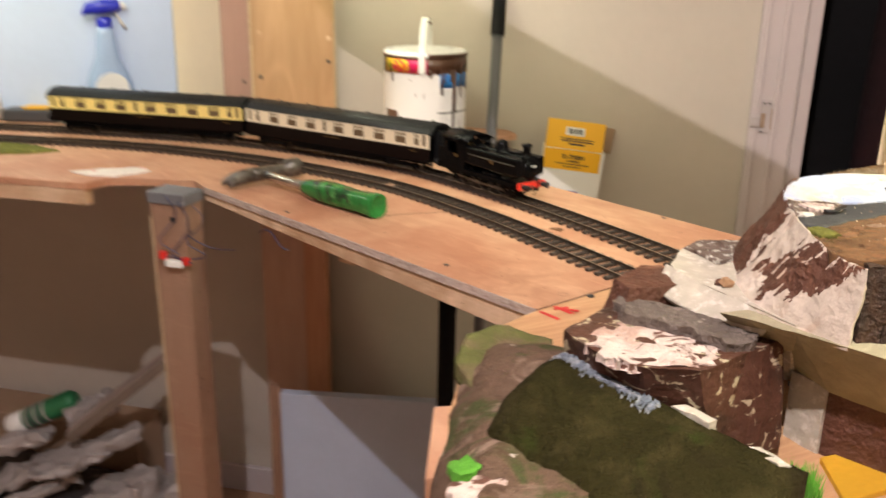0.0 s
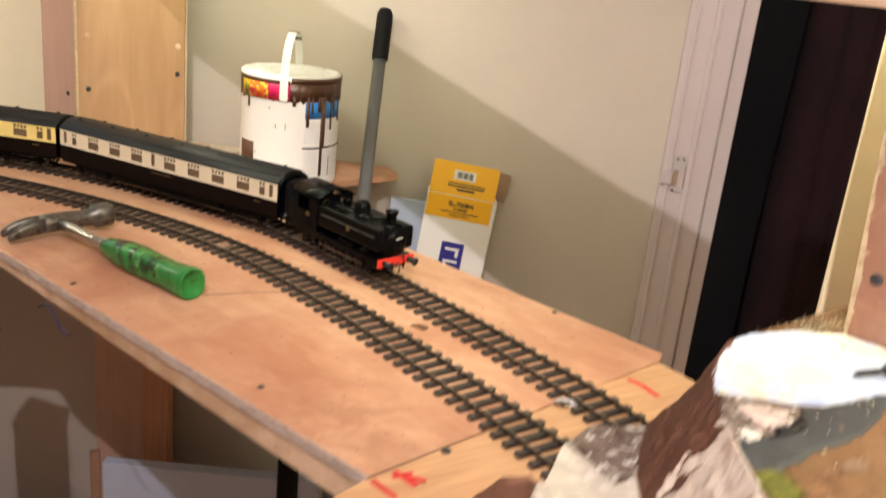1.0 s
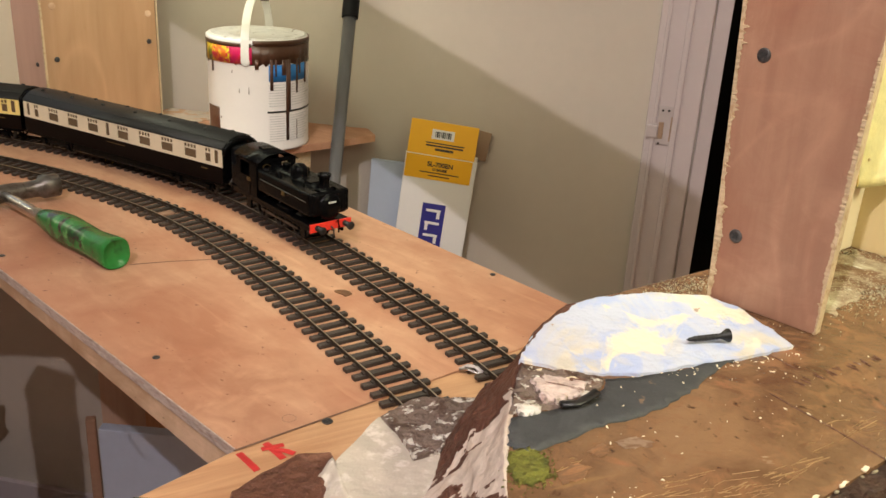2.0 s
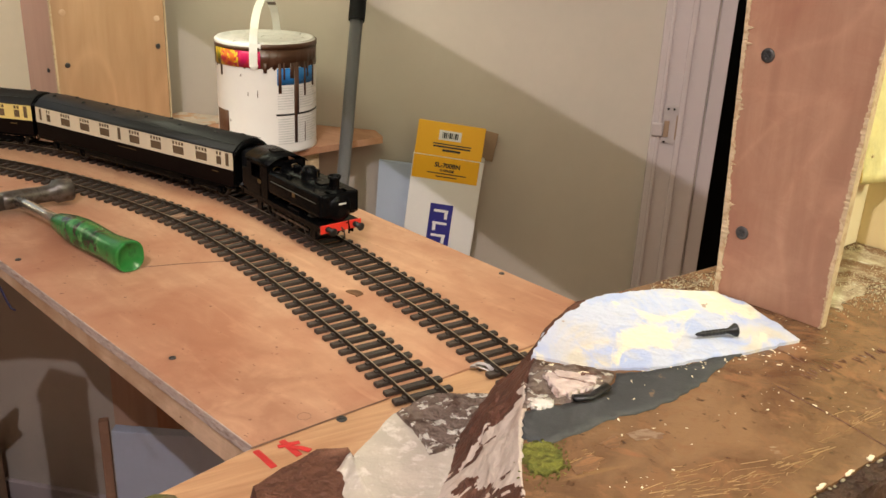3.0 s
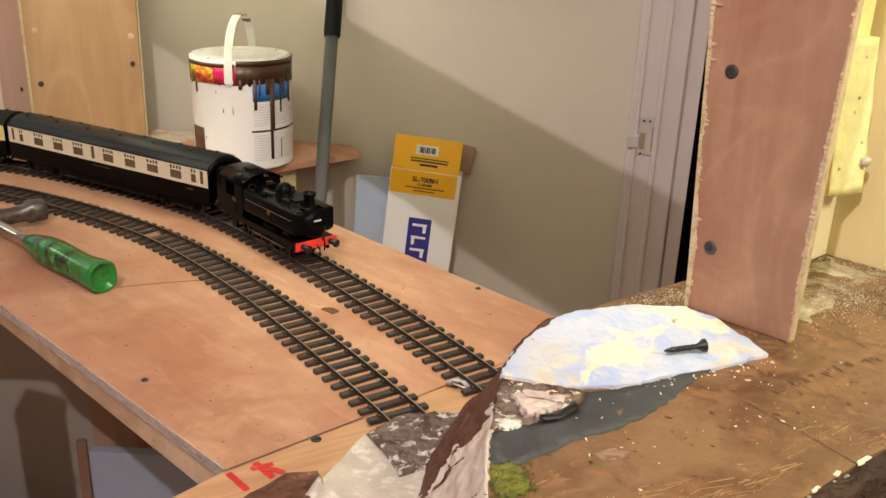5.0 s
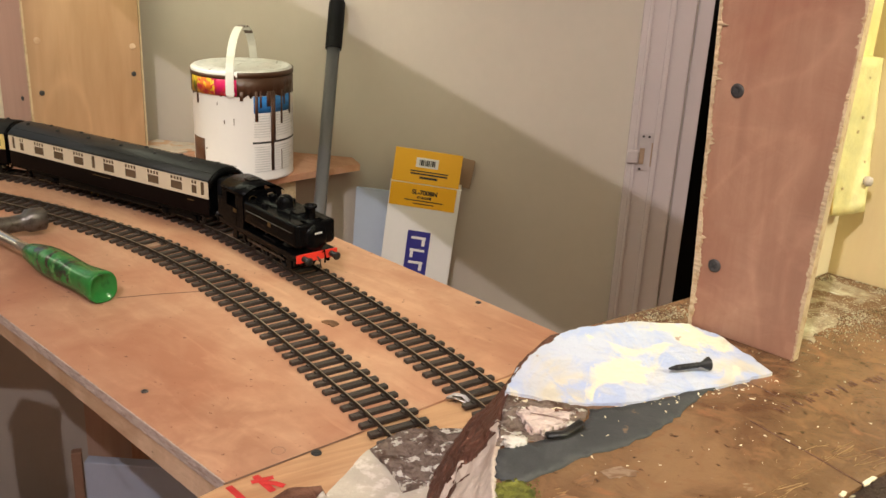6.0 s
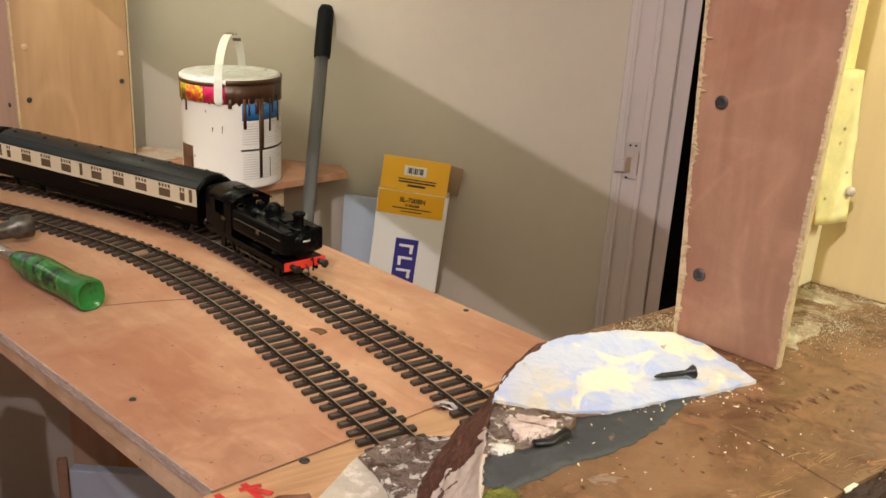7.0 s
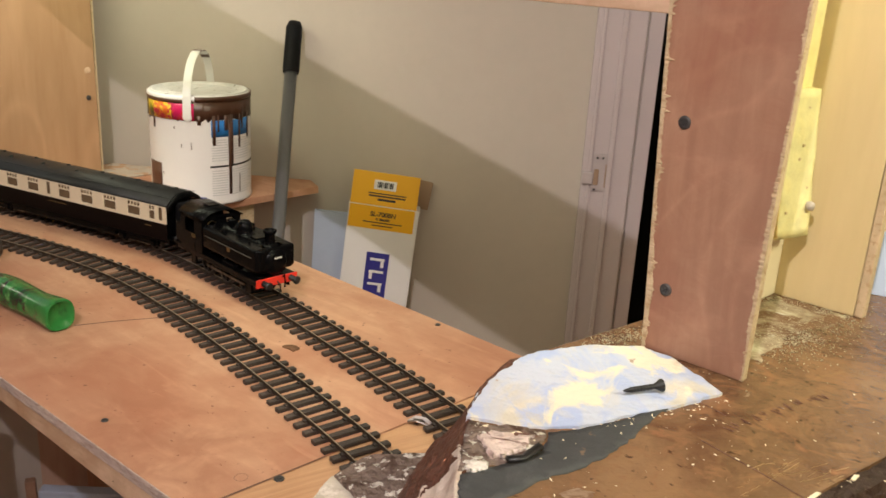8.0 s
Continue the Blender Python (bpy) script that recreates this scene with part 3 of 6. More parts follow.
right = thing("end_board", "yellow pine board carrying the scenery and tunnel", "baseboard")
part("pine_top", prism(plan([(-0.130, 0.910), (-0.070, 1.012), (0.0295, 1.134), (0.230, 1.382), (0.262, 1.352), (0.36, 1.22), (0.55, 1.15), (1.0, 1.05), (0.75, 0.75), (0.35, 0.55), (0.1, 0.45), (-0.07, 0.50), (-0.118, 0.72)]), TOP - 0.019, TOP - 0.0015, 0.001), PINE, right)
part("end_batten", plank((-0.128, 0.912), (-0.066, 1.008), 0.018, 0.92, 0.975, 0.002), PINE, right)

# ---- legs and battens below ----
leg = thing("table_leg", "square brown timber leg with grey painted top and dangling wires", "leg")
part("post", bevel(frustum([(-0.846, 1.403), (-0.769, 1.393), (-0.761, 1.447), (-0.838, 1.457)], [(-0.828, 1.401), (-0.764, 1.393), (-0.757, 1.447), (-0.821, 1.455)], 0.998, -GROUND), 0.003), LEGWOOD, leg)
part("painted_top", prism(plan([(-0.849, 1.400), (-0.766, 1.390), (-0.758, 1.450), (-0.841, 1.461)]), height(0.978), height(1.0005), 0.002), plain("grey_leg_paint", (0.17, 0.17, 0.18), 0.55, 0, 0.2, 20), leg, "slate-grey painted top")
part("splinter_edge", frustum([(-0.847, 1.402), (-0.843, 1.401), (-0.843, 1.404), (-0.847, 1.405)], [(-0.836, 1.401), (-0.833, 1.400), (-0.833, 1.403), (-0.836, 1.404)], 0.95, 0.3), RAW, leg)
part("bolt", lathe([(0, 0.003), (0.004, 0.002), (0.005, 0)], 10, Matrix.Translation(w(-0.795, 1.396, 0.950)) @ pose(0, 0, 0, 90)), SCREW, leg)
wires = thing("wire_connector", "white terminal block with red clips and blue wires", "wiring")
part("block", box((0.030, 0.012, 0.012), w(-0.792, 1.386, 0.868), 0.002), WHITEPLASTIC, wires)
part("clip", box((0.012, 0.010, 0.014), w(-0.815, 1.386, 0.882), 0.003), REDPLASTIC, wires)
part("clip", box((0.012, 0.010, 0.014), w(-0.768, 1.386, 0.874), 0.003), REDPLASTIC, wires)
for sx, top, sag in ((-0.80, 1.0, 0.03), (-0.775, 0.99, 0.05), (-0.745, 0.985, 0.02)):
    pts = [w(sx + 0.02 * math.sin(i * 1.1), 1.384, top - (top - 0.88) * i / 9 - sag * math.sin(math.pi * i / 9)) for i in range(10)]
    part("wire", tube(pts, 0.0011, 5), WIRE, wires)
pts = [w(-0.775 + 0.036 * i, 1.40 - 0.022 * i, 0.925 - 0.012 * math.sin(i * 0.8) + 0.002 * i) for i in range(5)]
part("wire", tube(pts, 0.0011, 5), WIRE, wires)
part("wire", tube([w(-0.60 + 0.012 * i, 1.352 - 0.008 * i, 0.955 + 0.012 * math.sin(i * 0.9)) for i in range(7)], 0.0013, 5), WIRE, wires)

tagged(finish("upright_plank", plank((-0.982, 2.18), (-0.852, 2.18), 0.018, -GROUND, 0.96, 0.002), timber("upright_plank_timber", (0.56, 0.38, 0.28), (0.46, 0.30, 0.22), (20, 20, 2), 0, 0.65, None, 0.7)), "brown upright plank under the layout", "plank")
tagged(finish("upright_batten", plank((-0.849, 2.165), (-0.785, 2.165), 0.03, -GROUND, 0.96, 0.003), REDWOOD), "reddish-brown timber batten under the layout", "batten")
tagged(finish("black_tube", lathe([(0, height(-GROUND)), (0.016, height(-GROUND)), (0.016, height(0.93)), (0, height(0.93))], 20, Matrix.Translation((K * -0.313, K * 1.61, 0))), BLACKGRIP, None, "", True), "black tubular support under the layout", "support")
sheet = thing("foam_sheet", "blue-grey foam sheet standing on the floor under the layout", "foam sheet")
part("sheet", bevel(prism(plan([(-0.845, 1.955), (-0.36, 2.02), (-0.365, 2.05), (-0.85, 1.985)]), 0.0, height(0.300)), 0.003), PANELBLUE, sheet)
part("folded_edge", plank((-0.868, 1.944), (-0.848, 1.955), 0.02, -GROUND, 0.325, 0.004), LEGWOOD, sheet, "brown timber edge strip")

# clutter on the floor
trunk = thing("grey_plank", "grey painted plank leaning over floor clutter", "plank")
d = w(-1.19, 1.97, 0.36) - w(-1.45, 1.88, 0.14)
ang = Matrix.Translation((w(-1.19, 1.97, 0.36) + w(-1.45, 1.88, 0.14)) / 2) @ d.to_track_quat("X", "Z").to_matrix().to_4x4()
part("face", box((d.length, 0.052, 0.012), (0, 0, 0), 0.002, None), plain("grey_plank_paint", (0.36, 0.28, 0.24), 0.6), trunk).matrix_basis = ang
part("edge", box((d.length, 0.008, 0.024), (0, -0.031, -0.008), 0.002, None), plain("brown_grey_plank", (0.17, 0.13, 0.10), 0.6), trunk).matrix_basis = ang
can = thing("green_can", "green and white spray can lying on the clutter", "can")
at = Matrix.Translation(w(-1.53, 1.93, 0.175)) @ pose(0, 0, 0, 0, 66, 14)
part("body", lathe([(0, -0.08), (0.026, -0.08), (0.028, -0.075), (0.028, 0.05), (0.02, 0.062), (0, 0.062)], 24), GREENCAN, can, "", True).matrix_basis = at
for k in range(5):
    part("label_band", lathe([(0.0282, -0.072 + 0.013 * k), (0.0287, -0.071 + 0.013 * k), (0.0287, -0.066 + 0.013 * k), (0.0282, -0.065 + 0.013 * k)], 24), (SHEETING, DARKTRAY)[k % 2], can, "", True).matrix_basis = at
part("cap", lathe([(0, -0.13), (0.022, -0.13), (0.027, -0.12), (0.027, -0.082), (0, -0.082)], 24), WHITEPLASTIC, can, "grey-white cap", True).matrix_basis = at
for k, (cx, cy, cz, sx, sy, sz, yaw) in enumerate(((-1.47, 1.86, 0.05, 0.26, 0.10, 0.02, 20), (-1.60, 1.84, 0.0, 0.2, 0.08, 0.02, 35), (-1.30, 1.90, -0.08, 0.16, 0.12, 0.12, 10), (-1.18, 1.97, -0.12, 0.14, 0.1, 0.14, 0), (-1.42, 1.95, 0.18, 0.12, 0.06, 0.05, 30), (-1.36, 1.87, 0.10, 0.20, 0.05, 0.03, 40), (-1.62, 1.86, 0.09, 0.18, 0.06, 0.03, 15), (-1.52, 1.80, -0.02, 0.22, 0.03, 0.02, 28))):
    rag = roughen(box((sx, sy, sz), (0, 0, 0), 0.004), 4, 0.018, 22, k * 3.1)
    ob = finish("plastic_sheeting", rag, SHEETING, None, "", True)
    ob.matrix_basis = Matrix.Translation(w(cx, cy, cz)) @ pose(0, 0, 0, 0, -18, yaw)
    tagged(ob, "crumpled white plastic sheeting in the floor clutter", "plastic sheet", "floor clutter")
tagged(finish("dark_bin_bag", roughen(prism(plan([(-1.95, 1.72), (-1.36, 1.80), (-1.30, 2.0), (-1.95, 2.05)]), 0.0, height(-0.06)), 4, 0.02, 12, 4), plain("black_bag", (0.03, 0.026, 0.028), 0.35), None, "", True), "dark plastic bag of rubbish on the floor", "bag")
tagged(finish("floor_box", prism(plan([(-1.95, 2.06), (-1.36, 2.06), (-1.36, 2.2), (-1.95, 2.2)]), 0.0, height(0.05), 0.004), CARDBROWN), "brown cardboard box in the floor clutter", "box")

# ---- backboards, posts and fascia ----
FASCIA0, FASCIA1 = 1.458, 1.680
far = thing("far_partition", "plywood partition of two screwed boards at the layout's far corner", "partition")
part("front_board", plank((-0.985, 2.012), (-0.8860, 1.961), 0.016, 1.0, 1.75, 0.001), PLY_MAUVE, far)
part("side_board", plank((-0.883, 1.959), (-0.738, 2.138), 0.016, 1.0, 1.75, 0.001), PLY_FAR, far)
part("raw_edge", plank((-0.8865, 1.9598), (-0.8825, 1.9580), 0.008, 1.0005, 1.75, 0.0005), RAW, far)
part("raw_edge", plank((-0.7375, 2.1390), (-0.7350, 2.1410), 0.014, 1.0005, 1.75, 0.0005), RAW, far)


def screw_head(at, normal, parent=None, r=0.0042):
    """A countersunk screw head with a cross recess."""
    m = Matrix.Translation(at) @ Vector(normal).to_track_quat("Z", "Y").to_matrix().to_4x4()
    b = lathe([(0, 0.0004), (r * 0.35, 0.0004), (r * 0.45, 0.0009), (r * 0.9, 0.0008), (r, 0.0), (r * 0.8, -0.001)], 14)
    bmesh.ops.transform(b, matrix=m, verts=b.verts)
    ob = finish("screw", b, SCREWGREY, parent, "", True)
    if parent is not None:
        # raised black bars: the recess's darkness is put into their colour
        cross = box((r * 1.1, r * 0.26, 0.0006), (0, 0, 0.0008))
        box((r * 0.26, r * 1.1, 0.0007), (0, 0, 0.0008), 0, None, cross)
        bmesh.ops.transform(cross, matrix=m @ pose(0, 0, 0, 0, 0, 100 * at.z), verts=cross.verts)
        part("cross_recess", cross, INK, ob)
    return ob


side_n = Vector((0.179, -0.145, 0)).normalized()


def on_side(f, z):
    """A place on the partition's side board: f of its width along, at height z."""
    return w(-0.883 + 0.145 * f, 1.959 + 0.179 * f, z) + side_n * 0.001


screw_head(on_side(0.10, 1.141), side_n, far, 0.0048)
screw_head(on_side(0.925, 1.168), side_n, far, 0.0048)
for f, z in ((0.10, 1.244), (0.93, 1.225)):
    part("filled_hole", lathe([(0, 0.0005), (0.0045, 0.0003), (0.006, -0.0005)], 12, Matrix.Translation(on_side(f, z)) @ side_n.to_track_quat("Z", "Y").to_matrix().to_4x4()), EDGE, far, "pale filled screw hole")
front_n = Vector((-0.051, -0.099, 0)).normalized()
screw_head(w(-0.909, 1.9730, 1.128) + front_n * 0.001, front_n, far)
part("slot", box((0.005, 0.002, 0.022), w(-0.902, 1.9695, 1.02) + front_n * 0.001, 0.0005, pose(0, 0, 0, 0, 0, -27)), BROWNPAINT, far, "dark slot near the foot")
tagged(finish("blue_backboard", plank((-2.5, 1.93), (-1.60, 1.955), 0.01, 1.0, 1.75, 0.001), SKYPAINT), "sky-blue painted backboard behind the tracks", "backboard")
tagged(finish("blue_backboard", plank((-1.60, 1.955), (-1.165, 2.105), 0.01, 1.0, 1.75, 0.001), SKYPAINT), "sky-blue painted backboard behind the tracks", "backboard")
tagged(finish("cream_backboard", plank((-1.163, 2.106), (-1.055, 2.185), 0.01, 1.0, 1.75, 0.001), CREAMPAINT), "cream painted backboard strip", "backboard")

tagged(finish("cream_backboard", plank((0.356, 1.228), (0.452, 1.2165), 0.010, 0.9985, 1.75, 0.001), CREAMPAINT), "cream painted upright board behind the plywood post", "backboard")
post = thing("near_post", "pink plywood post with rough edges standing on the brown board", "post")
P0, P1 = (0.3155, 1.030), (0.3845, 0.984)
pd = (Vector(P1) - Vector(P0)).normalized()
P_WIDE = (Vector(P1) - Vector(P0)).length


def flare(b_):
    """The post was cut out of square: it widens upwards, mostly along its far edge."""
    for v in b_.verts:
        f = ((v.co.x / K - P0[0]) * pd.x + (v.co.y / K - P0[1]) * pd.y) / P_WIDE
        up = v.co.z / K - GROUND - 1.2
        by = (0.0003 - 0.052 * up) * (1 - f) + 0.012 * up * f
        v.co.x += K * pd.x * by
        v.co.y += K * pd.y * by
    return b_


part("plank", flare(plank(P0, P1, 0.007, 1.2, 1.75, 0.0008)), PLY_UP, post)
def torn(a, b, seed):
    """A ragged strip of torn veneer along an upright edge, in bits of uneven width."""
    bm_ = bmesh.new()
    rg = random.Random(seed)
    a_, d_ = Vector(a), Vector(b) - Vector(a)
    n_ = Vector((d_.y, -d_.x)).normalized() * (1 if d_.x > 0 else -1)
    z, drift, prev = 1.2005, 0.45, None
    while z < 1.745:
        drift = min(0.75, max(0.25, drift + rg.uniform(-0.09, 0.09)))
        wd = min(1.0, drift * rg.uniform(0.8, 1.2) + (0.4 if rg.random() < 0.06 else 0.0))
        q_ = a_ + d_ * wd
        o_ = n_ * (0.0019 + rg.uniform(0, 0.0007))
        ring = [bm_.verts.new(w(p.x, p.y, z)) for p in (a_, q_, q_ + o_, a_ + o_)]
        if prev:
            for k in range(4):
                bm_.faces.new((prev[k], prev[(k + 1) % 4], ring[(k + 1) % 4], ring[k]))
        else:
            bm_.faces.new(ring)
        prev = ring
        z += rg.uniform(0.0006, 0.0018)
    bm_.faces.new(prev[::-1])
    return bm_


off = Vector((pd.y, -pd.x)) * -0.0012
part("raw_edge", flare(torn((P0[0] - 0.0008 * pd.x + off.x, P0[1] - 0.0008 * pd.y + off.y), (P0[0] + 0.0068 * pd.x + off.x, P0[1] + 0.0068 * pd.y + off.y), 3)), RAW, post, "splintered raw plywood edge")
part("raw_edge", flare(torn((P1[0] + 0.0006 * pd.x + off.x, P1[1] + 0.0006 * pd.y + off.y), (P1[0] - 0.0034 * pd.x + off.x, P1[1] - 0.0034 * pd.y + off.y), 8)), RAW, post, "splintered raw plywood edge")
part("end_grain", flare(plank((P1[0] + 0.0001 * pd.x, P1[1] + 0.0001 * pd.y), (P1[0] + 0.0006 * pd.x, P1[1] + 0.0006 * pd.y), 0.0068, 1.2002, 1.75, 0)), RAW, post, "raw plywood side edge")
pn = Vector((pd.y, -pd.x, 0))
screw_head(w(0.3265, 1.0228, 1.253) + pn * 0.0004, pn, post, 0.0045)
screw_head(w(0.3235, 1.0248, 1.383) + pn * 0.0004, pn, post, 0.0045)
fascia = thing("fascia_board", "pale plywood fascia board spanning the posts overhead", "fascia")
part("board", plank((P0[0] - 0.004, P0[1] + 0.012), (-0.876, 1.981), 0.012, FASCIA0, FASCIA1, 0.001, -1), EDGE, fascia)

inner = thing("inner_partition", "olive-yellow plywood partition at the end of the layout", "partition")
part("back_board", plank((0.452, 1.190), (0.512, 1.147), 0.012, 1.2, 1.75, 0.001), OLIVEWOOD, inner)
part("return_board", plank((0.395, 1.118), (0.4530, 1.1912), 0.010, 1.2, 1.75, 0.001, 1), CREAMPAINT, inner)
# pale yellow stands for strong yellowish light on a raw wood edge
part("edge_strip", plank((0.430, 1.152), (0.4505, 1.181), 0.006, 1.397, 1.75, 0.0008), YELLOWFOAM, inner, "raw wood edge strip, its yellow light put into the colour")
part("raw_edge", plank((0.5125, 1.1465), (0.5185, 1.1425), 0.012, 1.2005, 1.75, 0.0006), RAW, inner)
foam = roughen(frustum([(0.408, 1.148), (0.4195, 1.136), (0.4535, 1.163), (0.446, 1.178)], [(0.420, 1.150), (0.432, 1.138), (0.4645, 1.163), (0.457, 1.178)], 1.399, 1.268), 4, 0.0009, 40, 2)
yf = thing("foam_block", "yellow expanding-foam block fixed behind the post", "foam")
part("block", foam, YELLOWFOAM, yf, "", True)
# the foam's shaded left face, darkened through its own colour
part("shaded_side", roughen(frustum([(0.4072, 1.1475), (0.4190, 1.1352), (0.4198, 1.1360), (0.4085, 1.1485)], [(0.4192, 1.1495), (0.4315, 1.1372), (0.4323, 1.1380), (0.4205, 1.1505)], 1.398, 1.269), 3, 0.0007, 60, 5), blotched("shaded_foam_side", (0.84, 0.66, 0.24), [((0.62, 0.44, 0.15), 40, 0.50, 0.66, 0.6)], 0.75, 0.5, 0.002), yf, "darker orange-yellow side, its shade put into the colour")
for f, g, r in ((0.62, 0.37, 0.0014), (0.50, 0.46, 0.0017), (0.22, 0.82, 0.0013), (0.70, 0.12, 0.0008), (0.80, 0.66, 0.0010)):
    p_ = w(0.4195 + 0.0125 * g + 0.0335 * f, 1.136 + 0.002 * g + 0.026 * f, 1.399 - 0.131 * g)
    part("pit", roughen(lathe([(0, 0.0009), (r * 0.8, 0.0008), (r, -0.001)], 9, Matrix.Translation(p_) @ Vector((0.62, -0.78, 0)).to_track_quat("Z", "Y").to_matrix().to_4x4()), 0, 0.0006, 300, f), OLIVEWOOD, yf, "small brown pit")
part("blob", roughen(lathe([(0, -0.0040), (0.0026, -0.0030), (0.0036, 0), (0.0028, 0.0030), (0, 0.0042)], 14, Matrix.Translation(w(0.4605, 1.158, 1.296))), 0, 0.0006, 180, 3), FOAM, yf, "cream blob of foam", True)
tagged(finish("blue_backboard", plank((0.545, 1.215), (1.1, 1.05), 0.01, 1.2, 1.262, 0.001), SKYPAINT), "sky-blue painted backboard on the raised board", "backboard")
tagged(finish("cream_backboard", plank((0.545, 1.230), (1.1, 1.065), 0.01, 1.2, 1.75, 0.001), CREAMPAINT), "cream painted backboard above the raised board", "backboard")

# ---- raised scenic board with cliff and foam ----
top = thing("raised_board", "brown painted board on top of the tunnel, scratched and flecked white", "scenery board")
rim = [(0.205, 0.712), (0.226, 0.696), (0.246, 0.704), (0.285, 0.722), (0.336, 0.766), (0.404, 0.842), (0.62, 1.05), (0.95, 0.98), (1.1, 1.06), (0.56, 1.235), (0.452, 1.21), (0.323, 1.091), (0.233, 1.000), (0.216, 0.975), (0.202, 0.94), (0.190, 0.87), (0.193, 0.785)]
part("board", prism(plan(rim), ROOF - 0.014, ROOF, 0.001), BROWNTOP, top)
front_rim = [(0.226, 0.697), (0.246, 0.704), (0.285, 0.722), (0.336, 0.766), (0.404, 0.842), (0.62, 1.05)]
skirt = bmesh.new()
for a, b in zip(front_rim, front_rim[1:]):
    join(skirt, plank(a, b, 0.010, 1.128, 1.197, 0.0, -1))
part("front_skirt", roughen(skirt, 4, 0.003, 60, 6), SKIRT, top, "dark rough front edge with white flecks")


def patch(name, pts, mat, label, category, thick=0.0015, amp=0.0007, base=None, cuts=4):
    b = base if base is not None else ROOF
    ob = finish(name, roughen(prism(plan(ragged(pts, 0.0015, len(pts), 6)), b - 0.0015, b + thick), cuts, amp, 55, len(pts)), mat, None, "", True)
    return tagged(ob, label, category)


snow_rim = ragged([(0.189, 0.880), (0.192, 0.91), (0.205, 0.95), (0.216, 0.974), (0.233, 0.997), (0.275, 1.018), (0.315, 1.026), (0.335, 1.012), (0.366, 0.957), (0.338, 0.935), (0.299, 0.909), (0.263, 0.884), (0.227, 0.877)], 0.0011, 13, 8)
snow = finish("snow_patch", roughen(prism(plan(snow_rim), ROOF - 0.0015, ROOF + 0.0019), 4, 0.0007, 60, 13), SNOW, None, "", True)
snow.data.set_sharp_from_angle(angle=radians(38))
tagged(snow, "cream and pale blue plaster snow patch", "scenery")
patch("grey_road", [(0.320, 0.922), (0.300, 0.885), (0.287, 0.863), (0.262, 0.835), (0.240, 0.818), (0.209, 0.783), (0.194, 0.786), (0.193, 0.812), (0.222, 0.833), (0.240, 0.850), (0.243, 0.874), (0.263, 0.882), (0.299, 0.908), (0.332, 0.931)], SLATE, "slate-grey painted road on the brown board", "scenery", 0.0012, 0.0004)
patch("rubble_patch", [(0.192, 0.815), (0.191, 0.875), (0.227, 0.8735), (0.242, 0.872), (0.239, 0.852), (0.221, 0.834)], RUBBLE, "rough grey and white rubble patch", "scenery", 0.002, 0.0016)
tuft = patch("grass_patch", [(0.197, 0.780), (0.206, 0.787), (0.217, 0.777), (0.219, 0.765), (0.211, 0.754), (0.202, 0.756), (0.198, 0.766)], MOSSLIGHT, "olive-green flock grass patch", "grass", 0.0014, 0.0009, None, 5)
sb = lathe([(0, 0), (0.0011, 0.002), (0.0016, 0.006), (0.0016, 0.021), (0.0020, 0.0225), (0.0042, 0.0262), (0.0042, 0.0270), (0.0015, 0.0270), (0.0012, 0.0264), (0, 0.0264)], 14)
for i in range(7):
    lathe([(0.0016, 0.005 + 0.0022 * i), (0.0020, 0.0058 + 0.0022 * i), (0.0016, 0.0066 + 0.0022 * i)], 12, Matrix(), sb)
ls = finish("loose_screw", sb, SCREW, None, "", True)
sd = w(0.3225, 0.9465, 1.2) - w(0.2935, 0.9335, 1.2)
ls.matrix_basis = Matrix.Translation(w(0.2935, 0.9335, 1.2) + Vector((0, 0, 0.0058))) @ (sd + Vector((0, 0, 0.0015))).to_track_quat("Z", "Y").to_matrix().to_4x4()
tagged(ls, "loose black countersunk screw lying on the snow patch", "screw")
clipb = tube([w(0.2195, 0.829, 1.2) + Vector((0, 0, 0.0045)), w(0.229, 0.835, 1.2) + Vector((0, 0, 0.0035)), w(0.2385, 0.846, 1.2) + Vector((0, 0, 0.006))], 0.003, 8, None, (0.0028, 0.0014))
tagged(finish("rail_chair", clipb, SCREW, None, "", True), "small dark curved scrap lying on the grey road", "scrap")

dustpatch = blotched("greenish_plaster_dust", (0.58, 0.53, 0.36), [((0.36, 0.28, 0.15), 40, 0.52, 0.60, 0.8), ((0.70, 0.66, 0.52), 60, 0.60, 0.68, 0.8)], 0.85, 0.8, 0.003)
film = blotched("dusty_brown_paint", (0.19, 0.105, 0.048), [((0.52, 0.47, 0.31), 30, 0.44, 0.66, 1.0), ((0.62, 0.60, 0.46), 70, 0.60, 0.70, 0.8)], 0.8, 0.6, 0.002)
patch("dust_film", ragged([(0.392, 1.030), (0.400, 1.075), (0.432, 1.150), (0.452, 1.184), (0.480, 1.165), (0.505, 1.146), (0.488, 1.118), (0.452, 1.096), (0.430, 1.060), (0.408, 1.024)], 0.007, 12, 4), film, "pale dust smeared over the brown board", "dust", 0.0006, 0.0003)
rng = random.Random(21)


